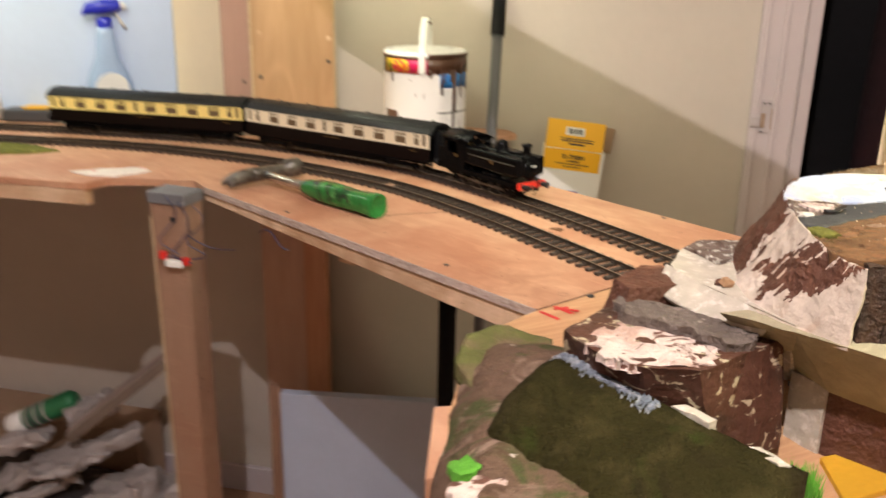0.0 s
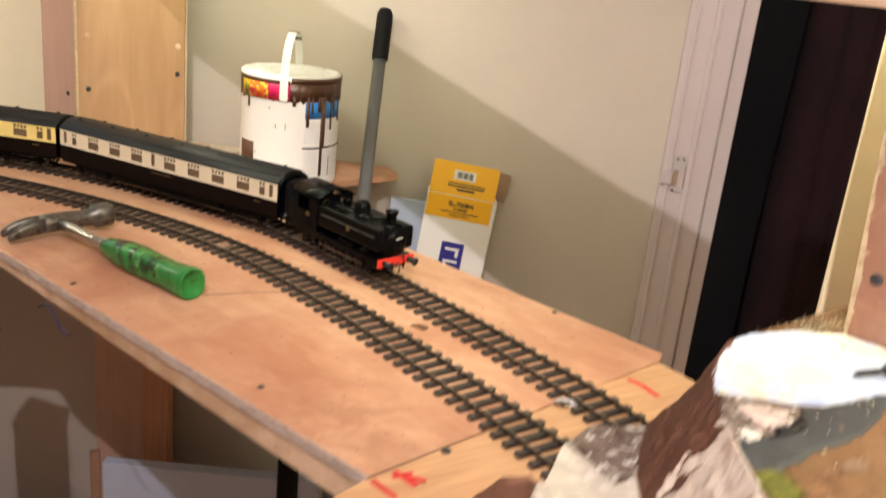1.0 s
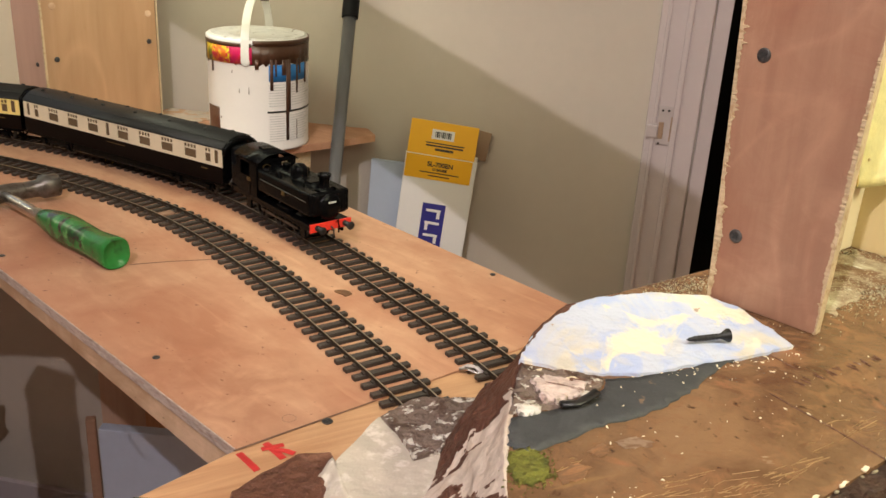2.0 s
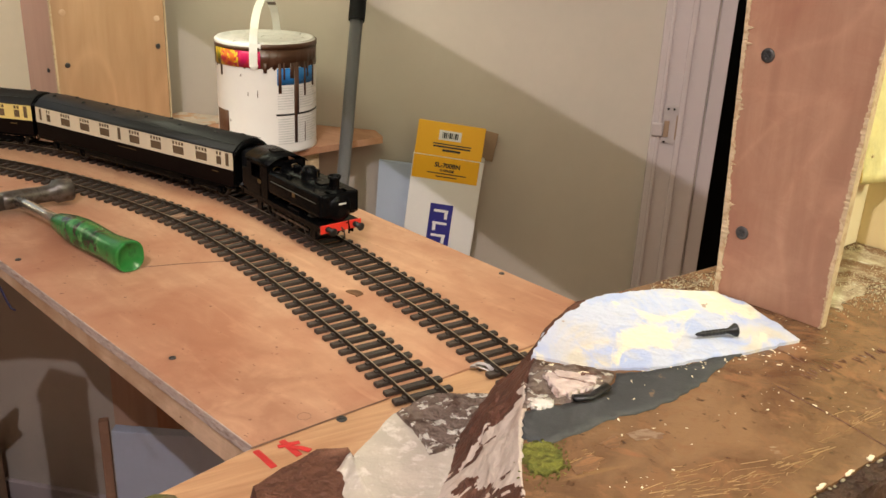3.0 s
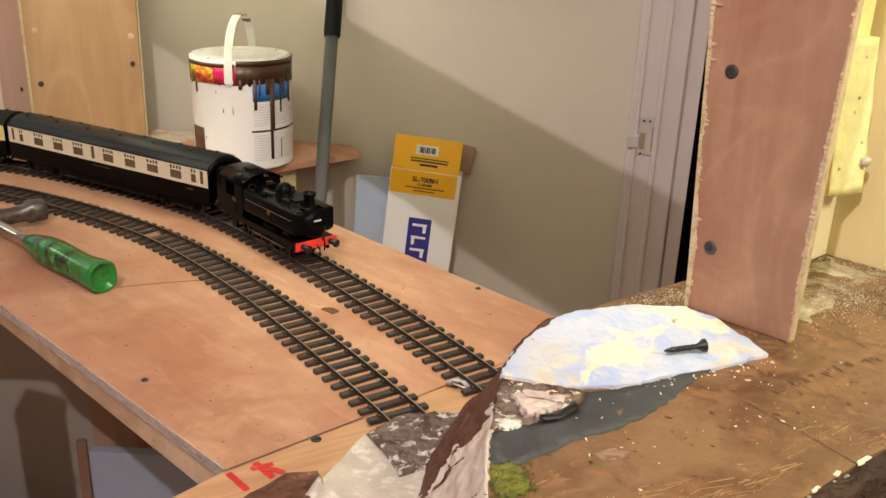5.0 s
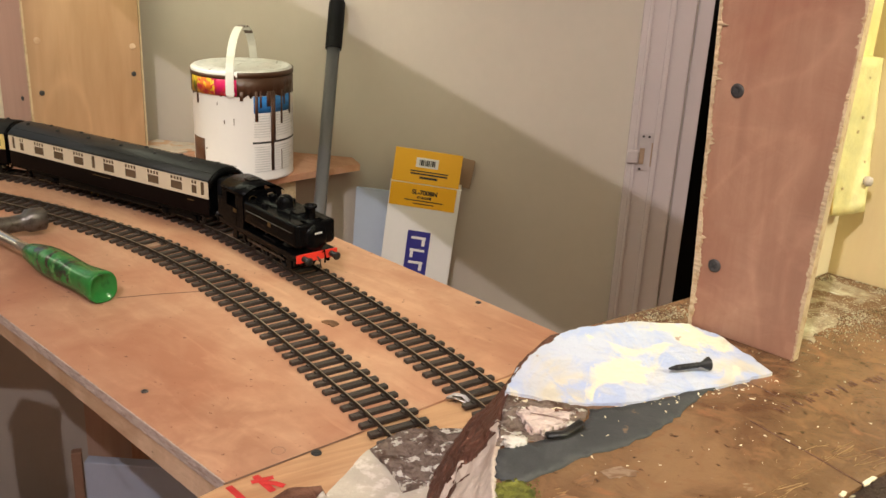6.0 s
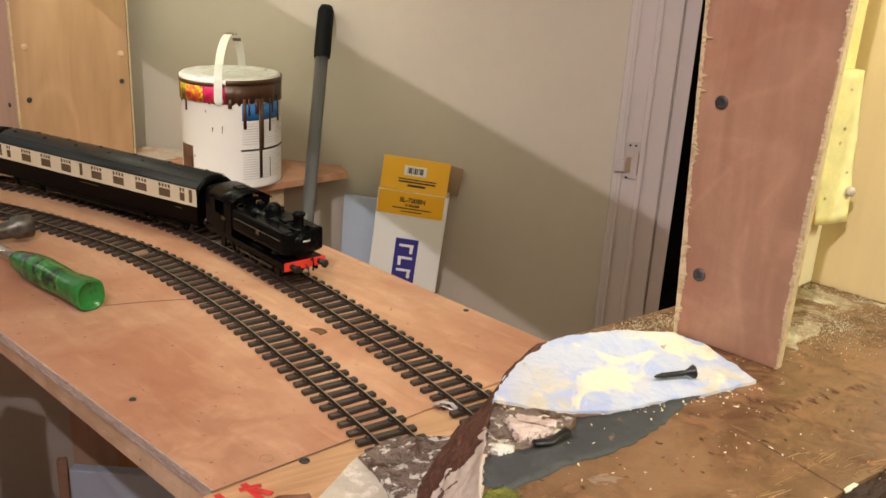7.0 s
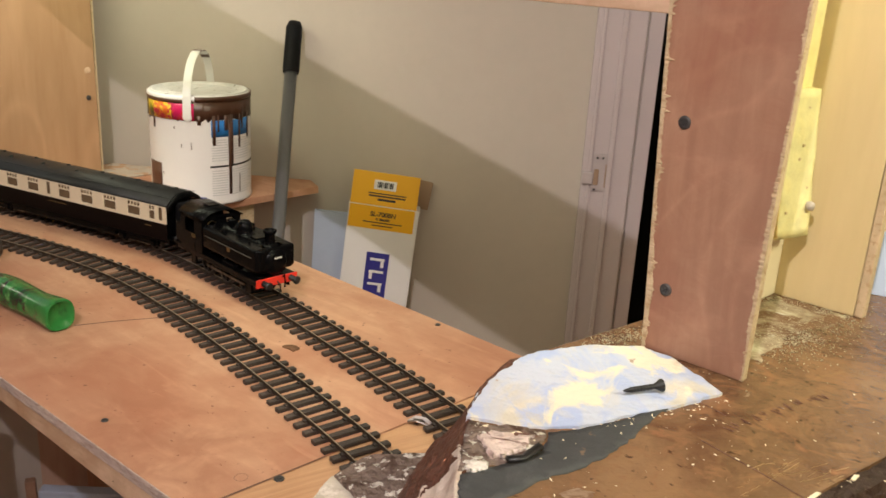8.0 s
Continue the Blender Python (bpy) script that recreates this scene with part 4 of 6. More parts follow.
def sawdust(count, centre, spread, heading, label, mat=None, name="sawdust"):
    """A drift of tiny pale flakes, thick in the middle and thin outside."""
    verts, faces = [], []
    ca, sa = math.cos(radians(heading)), math.sin(radians(heading))
    for i in range(count):
        g, h = rng.gauss(0, spread[0]), rng.gauss(0, spread[1])
        x, y = centre[0] + g * ca - h * sa, centre[1] + g * sa + h * ca
        sz = rng.choice((0.0002, 0.0003, 0.0003, 0.0006)) * rng.uniform(0.6, 1.2)
        c = w(x, y, 1.2)
        d = Vector((math.cos(i), math.sin(i), 0)) * sz * rng.uniform(0.6, 1.5)
        e = Vector((-math.sin(i), math.cos(i), 0)) * sz * 0.5
        n = len(verts)
        lift = Vector((0, 0, rng.uniform(0.0002, 0.0009)))
        for q in (-d - e, d - e, d + e, -d + e):
            verts.append(c + q + lift)
        verts.extend((c - d, c + d))
        faces.extend(((n, n + 1, n + 2, n + 3), (n, n + 4, n + 5, n + 1), (n + 2, n + 5, n + 4, n + 3)))
    me = bpy.data.meshes.new(name)
    me.from_pydata(verts, [], faces)
    me.materials.append(mat or dustpatch)
    return tagged(new(name, me), label, name, "", "stuff")


sawdust(3600, (0.448, 1.105), (0.045, 0.022), 50, "pale sawdust scattered on the brown board behind the post")
sawdust(1300, (0.455, 1.165), (0.035, 0.010), -35, "pale sawdust along the foot of the partition")
sawdust(600, (0.298, 1.042), (0.022, 0.008), 40, "pale sawdust beside the foot of the post")
sawdust(1500, (0.209, 0.771), (0.0050, 0.0076), 0, "olive-green flock sprinkled round the grass patch", MOSSLIGHT, "flock")
sawdust(45, (0.213, 0.759), (0.006, 0.008), 0, "olive-green flock sprinkled thinly on the brown board", MOSSLIGHT, "flock")
patch("plaster_dab", ragged([(0.199, 0.856), (0.210, 0.8627), (0.231, 0.862), (0.228, 0.8466), (0.217, 0.834), (0.209, 0.834)], 0.002, 2), SMEAR, "white plaster dab on the rubble patch", "plaster", 0.0035, 0.001)
patch("plaster_dab", ragged([(0.193, 0.824), (0.2066, 0.827), (0.2073, 0.8195), (0.198, 0.816)], 0.001, 5), PLASTERWHITE, "white plaster dab on the rubble patch", "plaster", 0.003, 0.001)
rng = random.Random(11)
fl = bmesh.new()


def shard(x, y, size, lift):
    """A flat uneven flake of plaster lying on the raised board."""
    turn, sides = rng.uniform(0, math.pi), rng.choice((3, 4, 5))
    long_ = rng.uniform(1.0, 3.2)
    c = w(x, y, 1.2) + Vector((0, 0, lift))
    ring = []
    for q in range(sides):
        a_ = 2 * math.pi * q / sides + rng.uniform(-0.4, 0.4)
        r_ = size * rng.uniform(0.55, 1.0)
        u_, v_ = r_ * long_ * math.cos(a_), r_ * math.sin(a_)
        ring.append(Vector((u_ * math.cos(turn) - v_ * math.sin(turn), u_ * math.sin(turn) + v_ * math.cos(turn), 0)))
    hi_ = [fl.verts.new(c + q + Vector((0, 0, size * 0.35))) for q in ring]
    lo_ = [fl.verts.new(c + q * 1.15 - Vector((0, 0, 0.0004))) for q in ring]
    fl.faces.new(hi_)
    for q in range(sides):
        fl.faces.new((lo_[q], lo_[(q + 1) % sides], hi_[(q + 1) % sides], hi_[q]))


knots = [(0.226 + 0.23 * rng.random(), 0.76 + 0.20 * rng.random()) for _ in range(15)]
for i in range(130):
    u, v = rng.random(), rng.random()
    x = 0.225 + 0.24 * u
    y = 0.735 + 0.10 * u * 1.3 + (0.21 - 0.05 * u) * v
    if i % 3:
        kx, ky = rng.choice(knots)
        x, y = kx + rng.gauss(0, 0.012), ky + rng.gauss(0, 0.012)
        if not 0.735 + 0.55 * (x - 0.225) < y < 0.95 + 0.3 * (x - 0.225):
            continue
    shard(x, y, rng.choice((0.0002, 0.0002, 0.0003, 0.0003, 0.0004, 0.0007)), 0.0)
for i in range(18):
    f = rng.random()
    shard(0.192 + 0.13 * f + rng.gauss(0, 0.006), 0.815 + 0.09 * f + rng.gauss(0, 0.010), rng.choice((0.0003, 0.0003, 0.0005, 0.0007)), 0.0012)
for i in range(40):
    f = rng.random()
    shard(0.263 + 0.110 * f + rng.gauss(0, 0.004), 0.881 + 0.072 * f + rng.gauss(0, 0.0016) - 0.001, rng.choice((0.0002, 0.0003, 0.0004, 0.0007)), 0.0012 if f < 0.6 else 0.0)
for i in range(16):
    shard(0.196 + 0.045 * rng.random(), 0.868 + rng.gauss(0, 0.004), rng.choice((0.0004, 0.0007, 0.0011)), 0.002)
tagged(finish("plaster_flecks", fl, CREAMPAINT), "white plaster flecks scattered on the brown board", "flecks", "", "stuff")
scr = bmesh.new()
for (x0, y0, x1, y1, wide, count) in ((0.256, 0.752, 0.308, 0.792, 0.010, 34), (0.269, 0.750, 0.325, 0.785, 0.008, 40), (0.300, 0.770, 0.345, 0.800, 0.010, 30), (0.328, 0.794, 0.358, 0.820, 0.008, 34), (0.352, 0.828, 0.401, 0.878, 0.007, 34), (0.392, 0.850, 0.428, 0.875, 0.009, 30), (0.225, 0.765, 0.240, 0.785, 0.006, 14)):
    along = Vector((x1 - x0, y1 - y0, 0))
    across = Vector((-along.y, along.x, 0)).normalized()
    for k in range(count * 2 // 3):
        f = rng.uniform(0, 0.8)
        o = rng.gauss(0, wide * 0.7)
        a_ = Vector((x0, y0, 0)) + along * f + across * o
        b_ = a_ + along.normalized() * rng.choice((0.003, 0.004, 0.006, 0.009, 0.016)) * rng.uniform(0.7, 1.2) + across * rng.uniform(-0.0022, 0.0022)
        wd = rng.choice((0.00007, 0.0001, 0.0001, 0.0002))
        join(scr, tube([w(a_.x, a_.y, 1.2), w(b_.x, b_.y, 1.2)], wd, 5, None, (wd, 0.00022)))
tagged(part("scratched_wood", scr, plain("raw_golden_scratch", (0.32, 0.195, 0.08), 0.6, 0, 0.25, 40), top, "golden scratches down to the bare wood"), kind="stuff")
for k in range(22):
    f = k / 21
    x, y = 0.361 + 0.079 * f, 0.9086 + 0.068 * f + 0.004 * math.sin(math.pi * f)
    t = rng.uniform(-0.003, 0.003)
    stroke_pts = [w(x + t, y, 1.2) + Vector((0, 0, 0.0001)), w(x + t + rng.uniform(0.002, 0.006), y - rng.uniform(0.001, 0.007), 1.2) + Vector((0, 0, 0.0001))]
    part("gouge", tube(stroke_pts, 0.0006, 5, None, (0.0006, 0.0003)), CLIFFBROWN, top)
for line in (((0.342, 0.888), (0.355, 0.874), (0.371, 0.858), (0.395, 0.8306)), ((0.3486, 0.942), (0.357, 0.934), (0.364, 0.926))):
    part("crack", tube([w(x, y, 1.2) for x, y in line], 0.0005, 5, None, (0.0005, 0.0003)), CLIFFBROWN, top)
for (x, y, a, b_) in ((0.3985, 0.8345, 0.010, 0.0034), (0.381, 0.818, 0.0045, 0.003), (0.3665, 0.800, 0.006, 0.0022), (0.349, 0.783, 0.006, 0.002), (0.43, 0.862, 0.006, 0.003)):
    part("plaster_chip", roughen(prism(ragged([(-a / 1.6, -b_ / 4), (-a / 5, -b_ / 2.6), (a / 1.5, -b_ / 5), (a / 2.0, b_ / 3), (-a / 2.4, b_ / 3)], 0.0005, int(x * 1000)), 0, 0.0008), 2, 0.0003, 160, x), CREAMPAINT, top, "white plaster chip").matrix_basis = Matrix.Translation(w(x, y, 1.2)) @ pose(0, 0, 0, 0, 0, 48)
SCUFF = blotched("rubbed_bare_wood", (0.27, 0.135, 0.060), [((0.15, 0.080, 0.040), 70, 0.42, 0.54, 1.2)], 0.5, 0.3, 0.001, (1, 4, 1), 40)
PALESCUFF = blotched("pale_plaster_scuff", (0.26, 0.175, 0.115), [((0.15, 0.080, 0.040), 80, 0.44, 0.56, 1.0)], 0.6, 0.3, 0.001, (1, 3, 1), 20)
for outline_, mat_, lab_ in (
        ([(0.222, 0.768), (0.232, 0.781), (0.240, 0.779), (0.232, 0.764), (0.226, 0.760)], SCUFF, "orange rubbed patch"),
        ([(0.236, 0.792), (0.244, 0.803), (0.250, 0.801), (0.243, 0.789)], SCUFF, "orange rubbed patch"),
        ([(0.250, 0.806), (0.262, 0.815), (0.272, 0.812), (0.268, 0.806), (0.256, 0.801)], PALESCUFF, "pale plaster scuff")):
    part("scuff", prism(plan(ragged(outline_, 0.0013, 5, 4)), ROOF - 0.001, ROOF + 0.0003), mat_, top, lab_)
chips = bmesh.new()
for k in range(20):
    f = rng.random()
    x, y = 0.336 + 0.068 * f, 0.766 + 0.076 * f
    sz = rng.choice((0.0008, 0.0012, 0.0018, 0.003))
    join(chips, box((sz * 1.6, 0.0012, sz * 0.7), w(x, y - 0.002, 1.2 - abs(rng.gauss(0, 0.006))), 0.0003, pose(0, 0, 0, rng.uniform(-20, 20), rng.uniform(-30, 30), 48)))
tagged(part("chipped_rim", chips, FOAMOLIVE, top, "pale olive chips along the broken rim"), kind="stuff")

# cliff face hanging from the rim
cliff = thing("cliff", "brown and pinkish-cream hand-modelled plaster cliff", "cliff")
crest = [(0.322, 1.090, 1.195), (0.270, 1.040, 1.196), (0.235, 1.003, 1.199), (0.212, 0.972, 1.204), (0.199, 0.938, 1.203), (0.190, 0.895, 1.202), (0.189, 0.845, 1.202), (0.192, 0.790, 1.201), (0.203, 0.725, 1.200), (0.215, 0.698, 1.197), (0.228, 0.686, 1.196)]
foot = [(0.300, 1.130, 1.02), (0.240, 1.075, 1.04), (0.195, 1.020, 1.06), (0.168, 0.975, 1.09), (0.152, 0.940, 1.125), (0.146, 0.905, 1.131), (0.143, 0.858, 1.131), (0.142, 0.800, 1.131), (0.150, 0.752, 1.132), (0.180, 0.712, 1.132), (0.222, 0.678, 1.134)]


def sheet_between(a, b, rows, cols, amp, freq, seed):
    bm_ = bmesh.new()

    def along(pts, t):
        f = t * (len(pts) - 1)
        i = min(int(f), len(pts) - 2)
        return w(*pts[i]).lerp(w(*pts[i + 1]), f - i)
    grid = []
    for r in range(rows + 1):
        line = []
        for c in range(cols + 1):
            v = along(a, c / cols).lerp(along(b, c / cols), r / rows)
            bulge = math.sin(math.pi * r / rows)
            d = noise.noise_vector(v * freq + Vector((seed, 0, 0))) * amp + noise.noise_vector(v * freq * 3.3) * amp * 0.45
            d += Vector((0.002, 0.0014, 0)) * bulge * math.sin(c * 0.55)
            line.append(bm_.verts.new(v + d * (0.35 + 0.65 * bulge)))
        grid.append(line)
    for r in range(rows):
        for c in range(cols):
            bm_.faces.new((grid[r][c], grid[r][c + 1], grid[r + 1][c + 1], grid[r + 1][c]))
    return bm_


def thicken(bm_, by):
    bmesh.ops.recalc_face_normals(bm_, faces=bm_.faces)
    bmesh.ops.solidify(bm_, geom=bm_.faces[:], thickness=by)
    return bm_




def painted_brown(c, r):
    """Where brown paint covers the plaster: c along the crest, r down from it."""
    across, along = 0.050 * c - 0.012 * r, 0.070 * r + 0.012 * c
    streak = noise.noise(Vector((across * 120, along * 50, 1.7))) + 0.6 * noise.noise(Vector((across * 330, along * 130, 4.2)))
    lobe = min(0.9 * (6.30 + 0.35 * r - c), 2.6 * (1.02 - r) if c > 4.6 else 1.0)
    dapple = min(0.5 * (c - 7.75 + 1.35 * min(r, 0.6)), 0.60 + 0.245 * (c - 6.95) - r, 0.62 * (9.8 - c) - r, 0.56 + 0.376 * (8.9 - c) - r, 3 * r + 0.02)
    return max(min(lobe, 0.45), min(dapple * 1.8, 0.26)) + 0.34 * streak > 0.06


def cliff_sheet(rows, cols):
    """One plaster skin from the crest to its foot, running out flat on the slab."""
    bm_ = bmesh.new()
    grid = []
    for k in range(rows + 1):
        r = 1.10 * k / rows
        ring = []
        for j in range(cols + 1):
            c = 10 * j / cols
            i = min(int(c), 9)
            p = w(*crest[i]).lerp(w(*crest[i + 1]), c - i).lerp(w(*foot[i]).lerp(w(*foot[i + 1]), c - i), r)
            bulge = math.sin(math.pi * min(1.0, r))
            if r > 0.82 and 4.6 < c < 9.4:
                p.z = max(p.z, height(1.1335) + 0.004 * (1.10 - r))
            d = noise.noise_vector(p * 34) * 0.0052 + noise.noise_vector(p * 110) * 0.0020
            if painted_brown(c, r):
                d += noise.noise_vector(p * 260) * 0.0008
            p += d * (0.30 + 0.70 * bulge) * (0.45 if c > 8.6 else 1.0)
            ring.append(bm_.verts.new(p))
        grid.append(ring)
    for k in range(rows):
        for j in range(cols):
            f = bm_.faces.new((grid[k][j], grid[k][j + 1], grid[k + 1][j + 1], grid[k + 1][j]))
            f.material_index = 1 if painted_brown(10 * (j + 0.5) / cols, 1.10 * (k + 0.5) / rows) else 0
    return bm_


face = part("rock_face", thicken(cliff_sheet(90, 300), 0.004), CLIFF, cliff, "pinkish-cream plaster face streaked with brown paint", True)
face.data.materials.append(CLIFFBROWN)
nub = part("broken_nub", roughen(box((0.010, 0.007, 0.007), w(0.1335, 0.786, 1.1395), 0.001, pose(0, 0, 0, 10, 15, 35)), 2, 0.0022, 120, 3), plain("orange_brown_stub", (0.36, 0.21, 0.11), 0.7, 0, 0.3, 60, 0.4), cliff, "orange-brown broken stub")
part("hole", roughen(lathe([(0, 0.0012), (0.0034, 0.0008), (0.0042, -0.001)], 10, Matrix.Translation(w(0.1275, 0.7885, 1.1385)) @ pose(0, 0, 0, 40, -30, 0)), 0, 0.0008, 200, 2), CLIFFBROWN, nub)

base = thing("polystyrene_block", "cream polystyrene slab with grey rubble top under the cliff", "foam")


part("slab", roughen(frustum([(0.096, 0.893), (0.118, 0.926), (0.158, 0.934), (0.23, 0.90), (0.22, 0.73), (0.185, 0.705), (0.146, 0.748), (0.100, 0.806), (0.083, 0.838)], [(0.11, 0.90), (0.125, 0.92), (0.158, 0.93), (0.23, 0.90), (0.22, 0.80), (0.20, 0.78), (0.16, 0.79), (0.12, 0.82), (0.095, 0.85)], 1.135, 1.05), 4, 0.0012, 40, 5), FOAM, base)
part("rubble_top", roughen(prism(plan([(0.0985, 0.892), (0.118, 0.926), (0.157, 0.934), (0.162, 0.905), (0.146, 0.862), (0.132, 0.852), (0.118, 0.872)]), height(1.134), height(1.1385)), 4, 0.0026, 70, 9), RUBBLE, base, "rough grey rubble with white flecks")
part("beam", roughen(frustum([(0.125, 0.728), (0.185, 0.696), (0.222, 0.676), (0.38, 0.585), (0.42, 0.68), (0.24, 0.79)], [(0.170, 0.81), (0.200, 0.783), (0.227, 0.739), (0.38, 0.64), (0.42, 0.70), (0.25, 0.80)], 1.132, 1.060), 4, 0.0015, 35, 7), FOAMOLIVE, base, "dull olive-cream foam beam")
part("leg", roughen(prism(plan([(0.200, 0.765), (0.226, 0.737), (0.25, 0.76), (0.225, 0.79)]), height(0.998), height(1.066)), 3, 0.0015, 40, 8), FOAM, base, "cream foam leg")
part("brown_side", prism(plan([(0.2275, 0.738), (0.29, 0.70), (0.30, 0.76), (0.252, 0.762)]), height(0.998), height(1.062), 0.001), CLIFFBROWN, base)

rock = thing("rock_block", "brown rock block smeared with white plaster and grey slate", "rock")
part("block", roughen(frustum([(-0.010, 0.705), (0.040, 0.806), (0.105, 0.785), (0.184, 0.740), (0.150, 0.700), (0.108, 0.653), (0.060, 0.648), (0.020, 0.668)], [(-0.008, 0.722), (0.030, 0.83), (0.105, 0.80), (0.194, 0.738), (0.188, 0.710), (0.130, 0.672), (0.080, 0.684), (0.020, 0.704)], 1.107, 1.015), 5, 0.0018, 34, 1), ROCK, rock, "", False)
part("cap", roughen(frustum([(0.030, 0.800), (0.040, 0.823), (0.055, 0.848), (0.074, 0.856), (0.090, 0.832), (0.100, 0.812), (0.070, 0.785), (0.045, 0.775)], [(-0.012, 0.775), (0.0, 0.835), (0.02, 0.88), (0.074, 0.875), (0.100, 0.84), (0.105, 0.80), (0.070, 0.765), (0.02, 0.74)], 1.128, 1.0), 4, 0.002, 40, 4), CLIFFBROWN, rock, "brown cap stone")
part("slate_top", roughen(prism(plan(ragged([(0.040, 0.803), (0.057, 0.790), (0.160, 0.728), (0.154, 0.706), (0.132, 0.694), (0.088, 0.724), (0.044, 0.736), (0.032, 0.768)], 0.0025, 3)), height(1.09), height(1.117)), 5, 0.0030, 150, 3), SLATEROCK, rock, "grey slate top")
part("plaster_smear", roughen(prism(plan(ragged([(0.011, 0.683), (0.030, 0.730), (0.058, 0.751), (0.094, 0.735), (0.131, 0.704), (0.126, 0.684), (0.101, 0.657), (0.080, 0.664), (0.057, 0.653), (0.032, 0.657)], 0.006, 7, 9)), height(1.10), height(1.1080)), 4, 0.0020, 70, 6), SMEAR, rock, "white plaster smeared over the rock")
part("plaster_fillet", thicken(sheet_between([(0.080, 0.842, 1.134), (0.100, 0.808, 1.136), (0.146, 0.750, 1.136), (0.174, 0.722, 1.133)], [(0.068, 0.812, 1.121), (0.080, 0.788, 1.118), (0.110, 0.753, 1.117), (0.160, 0.722, 1.116)], 14, 30, 0.002, 60, 4), 0.006), FOAM, rock, "cream plaster fillet", True)

slope = thing("flock_slope", "dark olive-green flocked slope with blue-white dabs", "scenery")
b = bmesh.new()
hi_l, hi_r, lo_l, lo_r = w(-0.030, 0.708, 1.092), w(0.190, 0.603, 1.055), w(-0.078, 0.640, 1.040), w(0.075, 0.400, 1.000)


def turf_point(f, g):
    """A place on the turf: f along its upper edge, g down from it."""
    p = hi_l.lerp(hi_r, f).lerp(lo_l.lerp(lo_r, f), g)
    p.z += 0.010 * math.sin(math.pi * min(1.0, g * 1.1)) - 0.022 * max(0.0, 1 - f / 0.14) ** 2 - 0.030 * max(0.0, (g - 0.86) / 0.14) ** 2
    p.z += 0.0035 * noise.noise(p * 26) + 0.0022 * noise.noise(p * 90) + 0.0010 * noise.noise(p * 260)
    p.x += 0.004 * noise.noise(p * 34 + Vector((5, 0, 0)))
    return p


mesh_rows = [[b.verts.new(turf_point(i / 60, j / 48)) for j in range(49)] for i in range(61)]
for r0, r1 in zip(mesh_rows, mesh_rows[1:]):
    for k in range(48):
        b.faces.new((r0[k], r1[k], r1[k + 1], r0[k + 1]))
bmesh.ops.recalc_face_normals(b, faces=b.faces)
rimmed = bmesh.ops.extrude_face_region(b, geom=b.faces[:])
for v in rimmed["geom"]:
    if isinstance(v, bmesh.types.BMVert):
        v.co.z = height(0.985)
part("turf", b, MOSS, slope, "", True)
ice = bmesh.new()
rng = random.Random(17)
for k in range(420):
    f, g = rng.uniform(0.08, 0.50), 0.02 + abs(rng.gauss(0.05, 0.030))
    wide, tall = rng.uniform(0.002, 0.008), rng.uniform(0.010, 0.030)
    ring = [turf_point(f + df * wide, g + dg * tall + df * wide) + Vector((0.0004, -0.0006, 0.0010 + 0.0004 * (k % 3))) for df, dg in ((-0.5, -0.5), (0.5, -0.4), (0.6, 0.3), (0.1, 0.55), (-0.5, 0.4))]
    lower = [ice.verts.new(q - Vector((0, 0, 0.0016))) for q in ring]
    ring = [ice.verts.new(q) for q in ring]
    ice.faces.new(ring)
    for i in range(5):
        ice.faces.new((lower[i], lower[(i + 1) % 5], ring[(i + 1) % 5], ring[i]))
part("ice_strip", ice, ICE, slope, "blue-white dabbed paint strip")
b = roughen(prism(plan([(0.088, 0.655), (0.10, 0.660), (0.124, 0.640), (0.118, 0.634)]), height(1.055), height(1.071)), 3, 0.002, 60, 5)
join(b, roughen(prism(plan([(0.145, 0.625), (0.158, 0.628), (0.18, 0.606), (0.170, 0.602)]), height(1.04), height(1.058)), 3, 0.002, 60, 8))
part("plaster_lump", b, FOAM, slope, "cream plaster lumps")

mound = thing("hill", "muddy green and brown painted hill with white plaster dabs", "hill")
b = bmesh.new()
nx, ny = 26, 30
gv = []
for i in range(nx + 1):
    row = []
    for j in range(ny + 1):
        u, v = i / nx, j / ny
        x = -0.128 + 0.13 * u + 0.04 * (1 - v) * 0.9
        y = 0.44 + 0.46 * v
        z = 1.0 + 0.040 * math.sin(min(1, u * 2.2) * math.pi / 2) * math.sin(min(1, (1 - v) * 4.0) * math.pi / 2)
        p = w(x, y, z)
        row.append(b.verts.new(p + noise.noise_vector(p * 30) * 0.004))
    gv.append(row)
for i in range(nx):
    for j in range(ny):
        b.faces.new((gv[i][j], gv[i + 1][j], gv[i + 1][j + 1], gv[i][j + 1]))
bmesh.ops.recalc_face_normals(b, faces=b.faces)
bmesh.ops.solidify(b, geom=b.faces[:], thickness=0.006)
part("ground_shell", b, HILL, mound, "", True)
b = roughen(prism(plan(ragged([(-0.128, 0.80), (-0.130, 0.874), (-0.110, 0.900), (-0.088, 0.908), (-0.036, 0.884), (-0.030, 0.84), (-0.060, 0.79), (-0.077, 0.735), (-0.095, 0.74)], 0.003, 4)), height(0.998), height(1.018)), 4, 0.003, 30, 2)
part("grass_bank", b, BANK, mound, "olive-green bank", True)
part("plaster_dab", roughen(prism(plan(ragged([(-0.078, 0.538), (-0.058, 0.560), (-0.034, 0.556), (-0.028, 0.530), (-0.066, 0.515)], 0.004, 9, 5)), height(1.03), height(1.0395)), 4, 0.002, 60, 3), SMEAR, mound, "white plaster dabs")
part("bright_flock", roughen(prism(plan(ragged([(-0.086, 0.570), (-0.076, 0.586), (-0.062, 0.580), (-0.060, 0.566), (-0.072, 0.558)], 0.003, 4, 5)), height(1.03), height(1.0380)), 4, 0.0025, 120, 3), GRASSBRIGHT, mound, "bright green flock dab")
